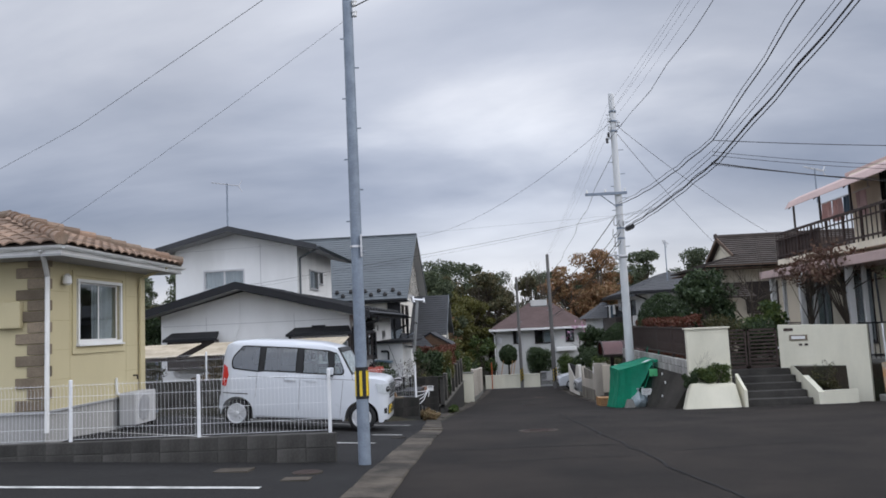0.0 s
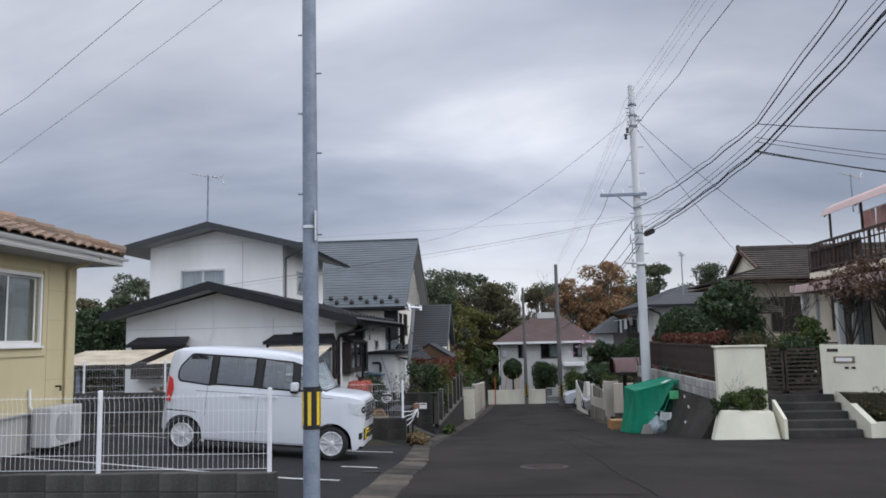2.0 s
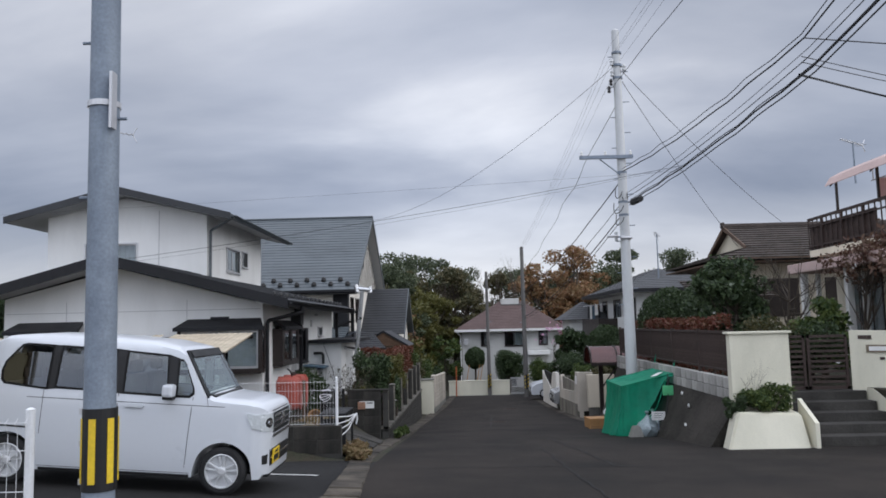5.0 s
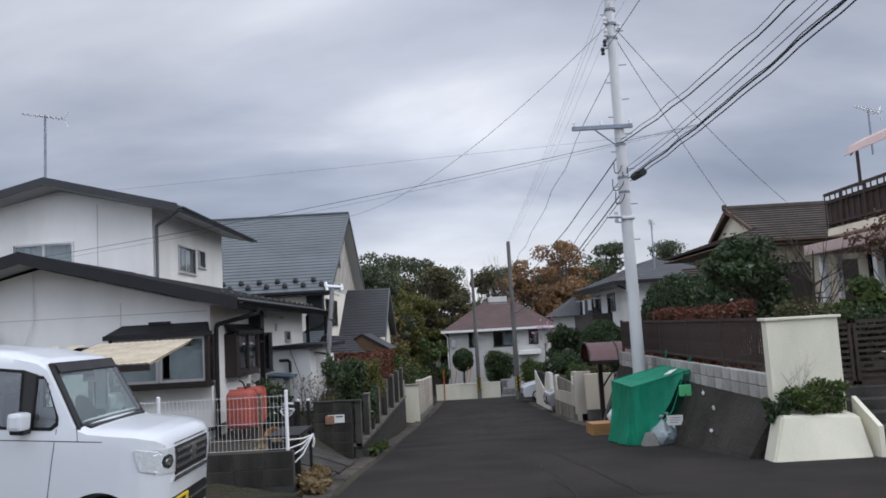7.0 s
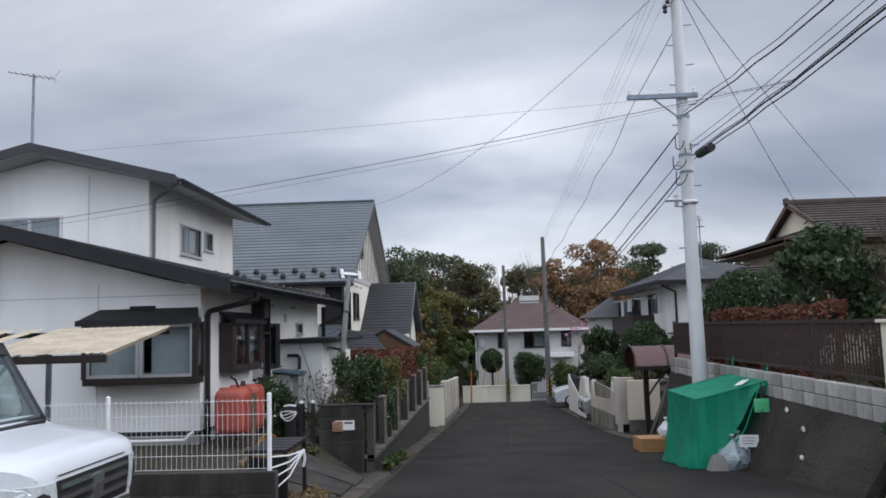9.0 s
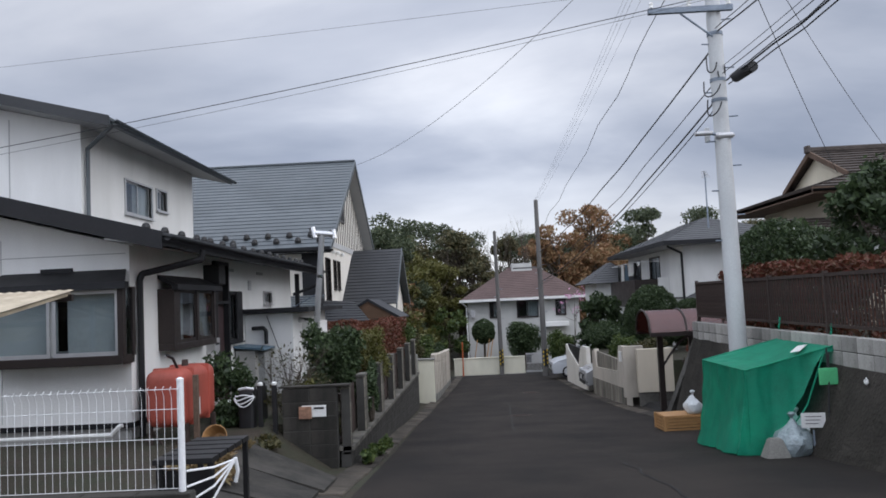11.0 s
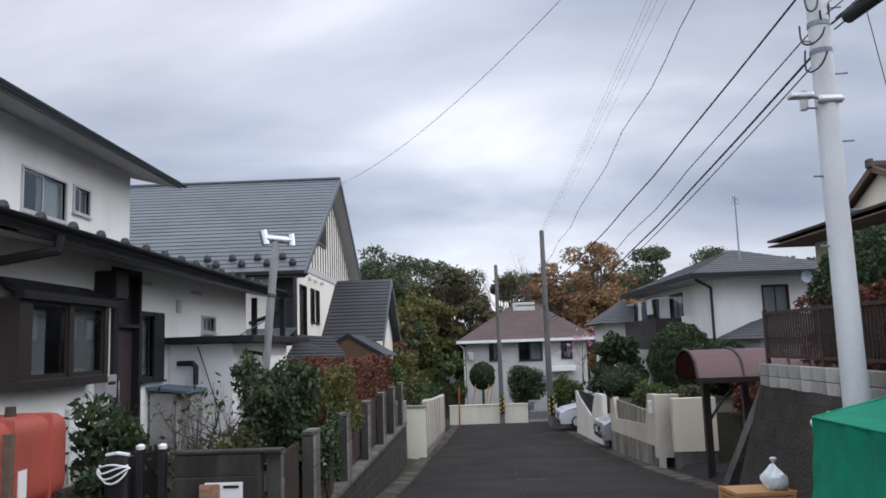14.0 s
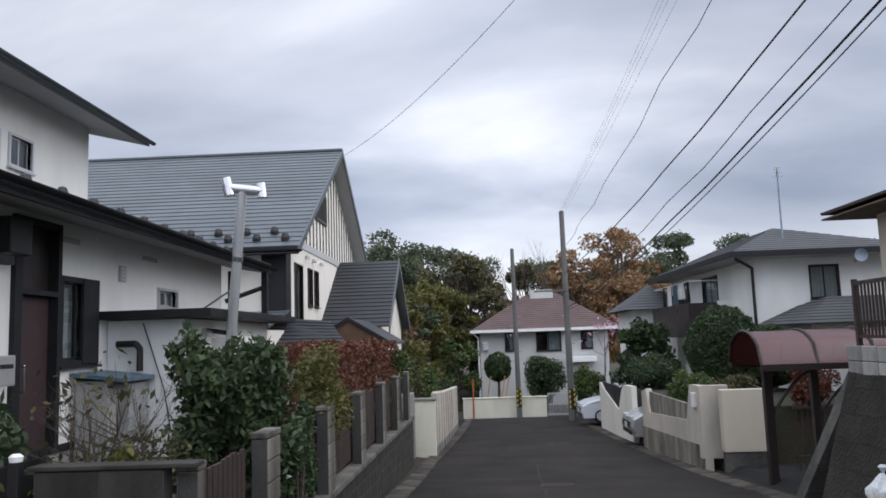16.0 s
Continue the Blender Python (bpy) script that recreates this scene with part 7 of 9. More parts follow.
    for sgn in (-1, 1):
        for poly, glass, nm in ((rear_w, "car_glass", "side_window"), (slide_w, "car_glass", "side_window"), (door_w, "clear_glass", "side_window"), (quarter_w, "clear_glass", "quarter_window")):
            win = put(nm, side(poly, sgn=sgn, d1=.003), glass)
            win.visible_shadow = False
            put("window_seal", border(poly, .014, .013, .004, sgn), black, "", win)
        for poly in ([(-.865, 1.10), (-.75, 1.115), (-.735, 1.61), (-.86, 1.615)], [(-.115, 1.105), (.045, 1.095), (.045, 1.595), (-.105, 1.605)], [(.55, 1.085), (.675, 1.085), (.665, 1.53), (.525, 1.57)]):
            put("pillar_trim", side(poly, .001, .0028, sgn), black)
        # door gaps and sliding-door rail
        for poly in ([(-.90, .60), (-.894, .60), (-.885, 1.10), (-.891, 1.10)], [(-.016, .24), (-.010, .24), (-.006, 1.10), (-.012, 1.10)], [(.82, .30), (.826, .30), (.87, 1.10), (.864, 1.10)],
                     [(-.90, .235), (.88, .235), (.88, .241), (-.90, .241)], [(-1.48, 1.005), (1.25, 1.0), (1.25, 1.007), (-1.48, 1.012)], [(1.05, 1.005), (1.055, 1.005), (1.03, 1.12), (1.025, 1.12)]):
            put("panel_gap", side(poly, .0, .0015, sgn), black)
        for x in (-.20, .20):
            hnd = put("door_handle", side([(x - .11, .955), (x + .09, .955), (x + .11, .975), (x + .09, .995), (x - .11, .995)], .004, .028, sgn), "car_white")
        put("tail_lamp", side([(-1.60, .82), (-1.51, .80), (-1.46, 1.02), (-1.50, 1.18), (-1.59, 1.24)], .002, .012, sgn), "tail_red", "red rear lamp")
        put("head_lamp", side([(1.57, .775), (1.66, .755), (1.70, .755), (1.70, .915), (1.52, .945), (1.51, .93)], .002, .014, sgn), lens, "clear headlamp")
        put("bumper_slot", side([(-1.56, .665), (-1.05, .655), (-1.05, .675), (-1.56, .685)], .0, .003, sgn), black)
        # mirror
        bm = box(B(), .56, .68, sgn * .76 if sgn > 0 else -.93, sgn * .93 if sgn > 0 else -.76, 1.10, 1.24, .03)
        mirror = put("door_mirror", bm, "car_white")
        put("mirror_base", box(B(), .54, .66, min(sgn * .70, sgn * .84), max(sgn * .70, sgn * .84), 1.06, 1.115, .015), "black", "", mirror)
        # wheels with spokes
        for c in (-hub, hub):
            y0 = sgn * .60
            bm = lathe(B(), [(.17, -.085), (.235, -.085), (.272, -.06), (.28, 0), (.272, .06), (.235, .085), (.19, .085), (.185, .03), (.0, .03)], (0, 0, 0), "Y", 36)
            bm.transform(Matrix.Translation((c, sgn * .635, .278)) @ Matrix.Rotation(0 if sgn > 0 else math.pi, 4, "Z"))
            wheel = put("wheel", bm, "tyre", smooth=True)
            bm = lathe(B(), [(.182, .04), (.195, .088), (.186, .092), (.175, .05)], (0, 0, 0), "Y", 32)
            for k in range(10):
                a = 2 * math.pi * k / 10 + (.11 if k % 2 else -.11)
                b = B()
                hexa(b, [(.035, .05, -.013), (.18, .062, -.009), (.18, .062, .009), (.035, .05, .013)], [(.035, .082, -.010), (.18, .086, -.007), (.18, .086, .007), (.035, .082, .010)])
                b.transform(Matrix.Rotation(a, 4, "Y"))
                tmp = bpy.data.meshes.new("tmp"); b.to_mesh(tmp); b.free(); bm.from_mesh(tmp); bpy.data.meshes.remove(tmp)
            lathe(bm, [(.05, .05), (.05, .088), (.03, .095), (0.001, .095)], (0, 0, 0), "Y", 14)
            bmesh.ops.recalc_face_normals(bm, faces=bm.faces[:])
            bm.transform(Matrix.Translation((c, sgn * .635, .278)) @ Matrix.Rotation(0 if sgn > 0 else math.pi, 4, "Z"))
            put("rim", bm, "rim", "", wheel)
            # black disc added behind the spokes to paint the shade in their gaps
            bm = lathe(B(), [(.183, .034), (.0, .036)], (0, 0, 0), "Y", 24); bm.transform(Matrix.Translation((c, sgn * .635, .278)) @ Matrix.Rotation(0 if sgn > 0 else math.pi, 4, "Z"))
            put("brake_plate", bm, black, "", wheel)
        put("rocker_trim", side([(-.88, .19), (.88, .19), (.88, .222), (-.88, .222)], 0, .004, sgn), black)
    # windscreen and cowl
    a, b = (.735, 1.605), (1.03, 1.125)
    nx, nz = (a[1] - b[1]), (b[0] - a[0])
    ln = math.hypot(nx, nz); nx, nz = nx / ln * .012, nz / ln * .012
    bm = slab(B(), [(b[0] + nx, -.64, b[1] + nz), (b[0] + nx, .64, b[1] + nz), (a[0] + nx, .57, a[1] + nz), (a[0] + nx, -.57, a[1] + nz)], .02, (-nx, 0, -nz))
    g = put("windscreen", bm, "clear_glass")
    g.visible_shadow = False
    f = .3
    lo, hi = (b[0] + nx * f + .02, b[1] + nz * f - .03), (a[0] + nx * f - .012, a[1] + nz * f + .02)
    at = lambda k, y: (lo[0] + (hi[0] - lo[0]) * k, y, lo[1] + (hi[1] - lo[1]) * k)
    for quad in ([at(0, -.70), at(0, .70), at(.09, .69), at(.09, -.69)], [at(.93, -.625), at(.93, .625), at(1, .615), at(1, -.615)],
                 [at(0, -.705), at(0, -.61), at(1, -.54), at(1, -.62)], [at(0, .61), at(0, .705), at(1, .62), at(1, .54)]):
        put("windscreen_frame", slab(B(), quad, .02, (-nx, 0, -nz)), "black")
    put("wiper_cowl", box(B(), 1.02, 1.10, -.60, .60, 1.09, 1.12, .01), "black")
    put("sun_visor_band", slab(B(), [(a[0] + nx + .05, -.57, a[1] + nz - .06), (a[0] + nx + .05, .57, a[1] + nz - .06), (a[0] + nx, .56, a[1] + nz + .004), (a[0] + nx, -.56, a[1] + nz + .004)], .01), "black")
    # nose: grille, bars, lamps, intake, plate
    put("grille", nose([(-.44, .70), (.44, .70), (.46, .935), (-.46, .935)], .006), "black")
    for z in (.765, .835, .90):
        put("grille_bar", nose([(-.42, z - .012), (.42, z - .012), (.42, z + .012), (-.42, z + .012)], .018), "chrome")
    put("grille_lip", nose([(-.50, .655), (.50, .655), (.46, .69), (-.46, .69)], .016), "chrome")
    put("emblem", nose([(-.055, .765), (.055, .765), (.065, .905), (-.065, .905)], .026), "chrome")
    for sgn in (-1, 1):
        lamp = put("head_lamp", nose([(sgn * .455, .735), (sgn * .66, .735), (sgn * .68, .935), (sgn * .47, .94)], .010), lens, "clear headlamp")
        put("lamp_projector", nose([(sgn * (.57 + .055 * math.cos(q * .7854)), .835 + .06 * math.sin(q * .7854)) for q in range(8)], .016), "room", "", lamp)
        put("lamp_bulb", nose([(sgn * (.57 + .03 * math.cos(q * .7854)), .835 + .034 * math.sin(q * .7854)) for q in range(8)], .024), "chrome", "", lamp)
        put("fog_lamp", nose([(sgn * .56, .36), (sgn * .62, .36), (sgn * .63, .46), (sgn * .56, .47)], .008), "black")
    put("bonnet_gap", nose([(-.60, .955), (.60, .955), (.60, .963), (-.60, .963)], .003), "black")
    put("bumper_intake", nose([(-.50, .33), (.50, .33), (.52, .52), (-.52, .52)], .006), "black")
    put("bumper_bar", nose([(-.50, .415), (.50, .415), (.50, .435), (-.50, .435)], .012), "chrome")
    pl = put("number_plate", box(B(), 1.775, 1.79, -.44, -.11, .345, .51, .004), "yellow_paint", "yellow plate")
    for y0, y1, z0, z1 in ((-.395, -.155, .37, .44), (-.355, -.195, .46, .49)):
        put("plate_bar", box(B(), 1.79, 1.793, y0, y1, z0, z1), "black", "", pl)
    put("front_lip", box(B(), 1.64, 1.745, -.46, .46, .19, .25, .02), "black")
    put("rear_window", box(B(), -1.625, -1.59, -.55, .55, 1.12, 1.45, .01), "black")
    put("rear_bumper", box(B(), -1.65, -1.56, -.66, .66, .34, .62, .03), "car_white")


kei_van()


def far_car(x, y, turn, label, w=1.7, l=4.0, h=1.5, z=None, paint="car_white"):
    z = G(y) + .12 if z is None else z
    P = Matrix.Translation((x, y, z)) @ Matrix.Rotation(turn, 4, "Z")
    t = thing("car", (x, y, z), label, "car", "cars in the driveways")
    def put(name, bm, m, parent=None):
        bm.transform(P)
        return part(name, bm, m, parent or t, smooth=False)
    prof = [(-l / 2, .3), (-l / 2 + .02, .8), (-l / 2 + .2, .95), (-l * .38, h - .08), (-l * .25, h), (l * .1, h - .02), (l * .27, .98), (l * .42, .86), (l / 2 - .06, .72), (l / 2, .5), (l / 2 - .05, .25)]
    bm = B()
    rows = []
    for y_, inset in ((-w / 2, .05), (-w / 2 + .08, 0), (w / 2 - .08, 0), (w / 2, .05)):
        rows.append([bm.verts.new((px * (1 - inset * .4), y_ * (.86 if pz > 1.0 else 1), pz - inset * .5)) for px, pz in prof])
    n = len(prof)
    for a, b in zip(rows, rows[1:]):
        for k in range(n):
            bm.faces.new((a[k], a[(k + 1) % n], b[(k + 1) % n], b[k]))
    bm.faces.new(rows[0]); bm.faces.new(rows[-1][::-1])
    bmesh.ops.recalc_face_normals(bm, faces=bm.faces[:])
    put("body", bm, paint)
    dark = "black"
    put("windscreen", slab(B(), [(l * .27 + .01, -.6, 1.0), (l * .27 + .01, .6, 1.0), (l * .11, .55, h - .04), (l * .11, -.55, h - .04)], .02, (-1, 0, -.5)), "car_glass")
    # black backing under the glass stands in for the unlit cabin
    put("windscreen_shade", slab(B(), [(l * .265, -.6, .995), (l * .265, .6, .995), (l * .105, .55, h - .045), (l * .105, -.55, h - .045)], .01, (-1, 0, -.5)), dark)
    for s in (-1, 1):
        put("side_window", slab(B(), [(-l * .33, s * w * .435, 1.0), (l * .22, s * w * .435, 1.0), (l * .08, s * w * .435, h - .1), (-l * .25, s * w * .435, h - .1)], .02, (0, s, 0)), dark)
        put("head_lamp", box(B(), l / 2 - .28, l / 2 - .02, s * w * .3 - .14, s * w * .3 + .14, .62, .78, .03), "alu")
        for c in (-l * .31, l * .31):
            wh = put("wheel", lathe(B(), [(.2, -.09), (.3, -.07), (.3, .07), (.2, .09), (.0, .06)], (c, s * (w / 2 - .08), .3), "Y", 20), "tyre")
            put("rim", lathe(B(), [(.19, .075 * s), (.17, .1 * s), (.001, .09 * s)], (c, s * (w / 2 - .08), .3), "Y", 16), "rim", wh)
    put("grille", box(B(), l / 2 - .05, l / 2 + .01, -.5, .5, .45, .62, .02), dark)
    put("bumper_intake", box(B(), l / 2 - .06, l / 2 + .0, -.6, .6, .26, .38, .02), dark)
    put("number_plate", box(B(), l / 2, l / 2 + .015, -.16, .16, .42, .58), "white_trim")


far_car(7.75, 32.75, math.pi, "white compact car parked under the smoked canopy", w=1.6, l=3.7, h=1.45, z=G(33) + .1)
far_car(6.25, 43.25, math.pi, "silver hatchback parked nose out in a walled drive", paint="silver_paint")
far_car(6.0, 52.2, math.pi, "white compact car parked nose out beyond a wall")
far_car(7.0, 54.9, math.pi + .1, "black car parked nose out deep in a drive", paint="black_paint")


# ---- yard of the white house ----
def round_box(x0, x1, y0, y1, z0, z1, r, cuts=9):
    """A box with all edges rounded by r."""
    bm = box(B(), x0, x1, y0, y1, z0, z1)
    bmesh.ops.subdivide_edges(bm, edges=bm.edges[:], cuts=cuts, use_grid_fill=True)
    r = min(r, (x1 - x0) / 2.01, (y1 - y0) / 2.01, (z1 - z0) / 2.01)
    lo, hi = (x0 + r, y0 + r, z0 + r), (x1 - r, y1 - r, z1 - r)
    size = (x1 - x0, y1 - y0, z1 - z0)
    mid = ((x0 + x1) / 2, (y0 + y1) / 2, (z0 + z1) / 2)
    for v in bm.verts:
        # draw the grid lines towards the edges, so that the rounding is finely cut
        p = Vector([mid[i] + size[i] / 2 * math.copysign(abs(2 * (v.co[i] - mid[i]) / size[i]) ** .5, v.co[i] - mid[i]) for i in range(3)])
        q = Vector([min(max(p[i], lo[i]), hi[i]) for i in range(3)])
        d = p - q
        v.co = q + d.normalized() * r if d.length > 1e-6 else p
    bmesh.ops.recalc_face_normals(bm, faces=bm.faces[:])
    return bm


def oil_tank():
    t = thing("oil_tank", (-3.75, 23.6, -.6), "faded red upright heating oil tank on steel legs", "tank")
    part("tank_shell", round_box(-4.02, -3.5, 23.08, 24.32, -.30, .42, .13), "tank", t, smooth=True)
    for x in (-3.98, -3.52):
        for y in (23.2, 24.2):
            part("leg", box(B(), x - .025, x + .025, y - .025, y + .025, -.9, -.26), "iron", t)
            part("foot", box(B(), x - .06, x + .06, y - .06, y + .06, -.62, -.58), "iron", t)
    for y in (23.42, 23.98):
        part("rib", round_box(-4.028, -3.492, y - .02, y + .02, -.305, .425, .018), "tank", t, smooth=True)
    for x, dx in ((-3.98, .22), (-3.52, -.22)):
        part("leg_brace", rod(B(), (x, 23.2, -.3), (x + dx, 23.2, -.62), .014, .014, 6), "iron", t)
    part("filler_cap", rod(B(), (-3.75, 23.8, .42), (-3.75, 23.8, .5), .045, .04, 12), "iron", t)
    part("vent_pipe", pipe(B(), [(-3.7, 23.4, .42), (-3.72, 23.3, .55), (-3.76, 23.2, .6)], .018), "black", t)
    part("gauge_label", box(B(), -3.5, -3.494, 23.5, 23.62, -.2, .02), "white_trim", t)
    part("post", box(B(), -3.42, -3.36, 23.15, 23.21, -.6, .34), "wood", t)


oil_tank()


def lean_to():
    t = thing("lean_to", (-4, 31, -.6), "white rendered lean-to with a dark flat roof", "shed")
    part("wall", box(B(), -4.44, -3.48, 29.05, 32.6, -.7, 1.02), "white_wall", t)
    part("roof", box(B(), -4.44, -3.1, 28.8, 33.0, 1.03, 1.13, .01), "fascia", t)
    part("lower_wall", box(B(), -3.48, -3.25, 29.9, 31.6, -.7, .80, .01), "white_wall", t)
    part("cable", pipe(B(), [(-4.0, 29.03, .98), (-3.9, 29.02, .7), (-3.72, 28.98, .2), (-3.6, 28.9, -.3)], .008, 5), "black", t)
    part("vent_pipe", pipe(B(), [(-3.48, 29.6, .86), (-3.3, 29.55, .84), (-3.05, 29.5, .80)], .055), "chrome", t)
    s = thing("storage_box", (-4.1, 28.9, -.6), "grey garden storage box with a blue sheet lid", "storage box")
    part("body", box(B(), -4.42, -4.05, 28.28, 29.0, -.65, .34, .01), "foundation", s)
    # shadowed side of the box, its shade put into a darker grey panel
    part("side_panel", box(B(), -4.05, -3.92, 28.5, 29.0, -.65, .30, .006), "grey_blind", s)
    part("lid", slab(B(), [(-4.44, 28.2, .44), (-3.85, 28.2, .37), (-3.85, 29.02, .37), (-4.44, 29.02, .44)], .04), "blue_lid", s)
    w = thing("wall_flue", (-4.2, 29.4, .45), "black bent exhaust pipe above the storage box", "pipe")
    part("pipe", pipe(B(), [(-4.0, 28.95, .42), (-4.0, 28.95, .68), (-4.05, 28.95, .74), (-4.28, 28.95, .74)], .04), "black", w)
    f = thing("stove_flue", (-2.9, 29.3, .8), "tall stainless steel stove flue with a tee cap", "flue")
    part("pipe", rod(B(), (-3.1, 29.5, .6), (-2.86, 29.25, 2.58), .065, .06, 16), "flue", f, smooth=True)
    part("cap", rod(B(), (-3.02, 29.2, 2.62), (-2.62, 29.3, 2.58), .06, .06, 16), "flue", f, smooth=True)
    part("cap_end", rod(B(), (-3.0, 29.2, 2.52), (-3.05, 29.2, 2.74), .065, .065, 14), "chrome", f)
    part("cap_end", rod(B(), (-2.62, 29.3, 2.5), (-2.64, 29.3, 2.68), .06, .06, 14), "chrome", f)
    part("band", rod(B(), (-2.96, 29.36, 1.72), (-2.95, 29.35, 1.78), .068, .068, 16), "chrome", f)
    part("stay", pipe(B(), [(-3.0, 29.4, 1.4), (-3.7, 29.9, 1.1)], .012), "galv", f)


lean_to()


def awning():
    t = thing("carport_awning", (-7, 21.4, -.3), "low awning of yellowed corrugated sheet on grey posts", "awning")
    x0, x1, y0, y1 = -10.4, -4.06, 19.66, 21.52
    n = 60
    zf = lambda x, y: 1.11 + (y - y0) / (y1 - y0) * .31
    vs, fs = [], []
    for j in range(2):
        y = y0 if j == 0 else y1
        for i in range(n * 2 + 1):
            x = x0 + (x1 - x0) * i / (2 * n)
            vs.append((x, y, zf(x, y) + .005 * (1 if i % 2 else -1)))
    m = 2 * n + 1
    gaps = {(40, 47), (78, 82), (86, 90)}
    for i in range(2 * n):
        if any(a <= i < b for a, b in gaps):
            continue
        fs.append((i, i + 1, m + i + 1, m + i))
    mesh_np("sheet", vs, fs, "shade_sheet", t, "yellowed corrugated plastic sheet")
    for k in range(9):
        x = x0 + .2 + k * .76
        part("rafter", slab(B(), [(x - .02, y0, zf(x, y0) - .02), (x + .02, y0, zf(x, y0) - .02), (x + .02, y1, zf(x, y1) - .02), (x - .02, y1, zf(x, y1) - .02)], .04), "shade_sheet", t)
    part("front_beam", box(B(), x0, x1, y0 - .02, y0 + .03, 1.0, 1.09), "bronze", t)
    part("rear_beam", box(B(), x0, x1, y1 - .05, y1, 1.30, 1.37), "bronze", t)
    for x in (-9.6, -5.75):
        part("post", box(B(), x - .04, x + .04, y0 + .1, y0 + .18, -.5, 1.0), "galv", t)
        part("post", box(B(), x - .03, x + .03, y1 - .06, y1 - .01, -.5, 1.3), "galv", t)
        pts = [(x, y0 + .14 + 1.2 * s, .3 + .85 * math.sin(s * 1.5)) for s in [i / 8 for i in range(9)]]
        part("arched_brace", pipe(B(), pts, .025), "galv", t)
    w = thing("bay_hood", (-9, 23.4, 1.3), "dark hood of a window behind the awning", "window hood")
    part("hood", slab(B(), [(-10.2, 23.25, 1.55), (-8.5, 23.25, 1.55), (-8.6, 23.74, 1.75), (-10.1, 23.74, 1.75)], .08), "fascia", w)
    part("frame", box(B(), -10.1, -8.6, 23.35, 23.74, .6, 1.5, .01), "bronze", w)


awning()


def yard_bits():
    p = thing("drain_pipe", (-5, 23.3, -.45), "white plastic drain pipe along the house foot", "pipe")
    part("pipe", pipe(B(), [(-6.4, 23.5, -.42), (-4.6, 23.45, -.40), (-4.5, 23.45, -.30), (-4.45, 23.45, -.28)], .028), "white_trim", p)
    g = thing("garden_gate", (-2.4, 19.6, -.5), "white folding wire gate pushed aside", "gate")
    for z in (.02, -.09, -.20, -.33):
        part("bar", pipe(B(), [(-1.97, 18.97, z), (-1.82, 19.1, z * .6), (-1.70, 19.22, .04)], .008), "white_metal", g)
    part("bar", pipe(B(), [(-1.70, 19.22, .05), (-1.69, 19.24, -.05), (-1.71, 19.25, -.13)], .014), "white_metal", g)
    q = thing("shelf_rack", (-2.1, 19.9, -.6), "black plastic garden rack beside the fence", "rack")
    for k in range(5):
        part("slat", box(B(), -2.35, -1.9, 19.3 + k * .2, 19.46 + k * .2, .0, .04), "black", q)
    for x in (-2.33, -1.94):
        for y in (19.32, 20.2):
            part("leg", box(B(), x, x + .04, y, y + .04, -.8, .0), "black", q)
    part("side_panel", box(B(), -2.34, -1.92, 19.36, 19.38, -.55, -.05), "black", q)
    # gate posts with white caps, letter box with papers
    for x, y in ((-2.72, 24.42), (-2.92, 24.42)):
        s = thing("gate_post", (x, y, -.9), "slim black gate post with a white cap", "gate post", "gate posts")
        part("post", box(B(), x - .032, x + .032, y - .032, y + .032, -1.0, .05, .008), "black", s)
        part("cap", lathe(B(), [(.036, 0), (.04, .03), (.022, .045)], (x, y, .05), seg=12), "white_trim", s)
    for x in (-3.0,):
        s = thing("garden_gate", (-3.15, 24.6, -.6), "open dark garden gate folded back", "gate")
        part("leaf", box(B(), -3.12, -3.08, 24.5, 25.4, -.7, -.05), "black", s)
        for k in range(7):
            part("bar", box(B(), -3.11, -3.09, 24.54 + k * .13, 24.57 + k * .13, -.68, .0), "black", s)
    u = thing("rope_barrier", (-3.1, 24.4, -.9), "white rope wound round a black stand by the gate", "barrier")
    part("stand", round_box(-3.22, -3.0, 24.34, 24.54, -.95, .0, .04, 5), "black", u, smooth=True)
    for k in range(4):
        w, z = .125 + .01 * (k % 3), -.04 - .035 * k
        pts = [(-3.12 + w * math.cos(q), 24.33 - .05 * abs(math.sin(q)), z + .05 * math.sin(q * 1.0 + 3.14) - .03 * math.cos(2 * q + k)) for q in [math.pi * i / 8 for i in range(9)]]
        part("rope", pipe(B(), pts, .008, 6), "white_metal", u)
    part("rope_end", pipe(B(), [(-3.22, 24.4, .01), (-3.1, 24.36, .03), (-3.0, 24.38, .01)], .016, 6), "white_metal", u)
    m = thing("mail_box", (-2.2, 24.42, -.35), "flat letter box with brown and white papers", "letter box")
    part("slot", box(B(), -2.34, -2.0, 24.41, 24.43, -.42, -.26, .004), "white_trim", m)
    part("papers", box(B(), -2.38, -2.2, 24.385, 24.41, -.44, -.27, .008), mat("brown_paper", (.32, .18, .12), .9, .25, 8, 40, .2), m)
    part("opening", box(B(), -2.17, -2.03, 24.404, 24.412, -.31, -.285), "black", m)
    o = thing("garden_tub", (-3.3, 23.4, -.6), "orange plastic tub lying in the yard", "tub")
    bm = lathe(B(), [(.1, 0), (.16, .2), (.15, .2), (.09, .02)], (0, 0, 0), seg=16)
    bm.transform(Matrix.Translation((-3.15, 23.3, -.5)) @ Matrix.Rotation(1.2, 4, "X"))
    part("tub", bm, "crate", o)
    # condenser unit by the yellow house
    a = thing("air_conditioner", (-6.3, 14.5, .1), "white outdoor air conditioner unit beside the wall", "air conditioner")
    part("casing", box(B(), -6.62, -6.32, 13.3, 14.1, .12, .68, .02), "soffit", a)
    part("grille", lathe(B(), [(.22, 0), (.22, .012), (.0, .012)], (-6.32, 13.6, .4), "X", 24), "alu", a)
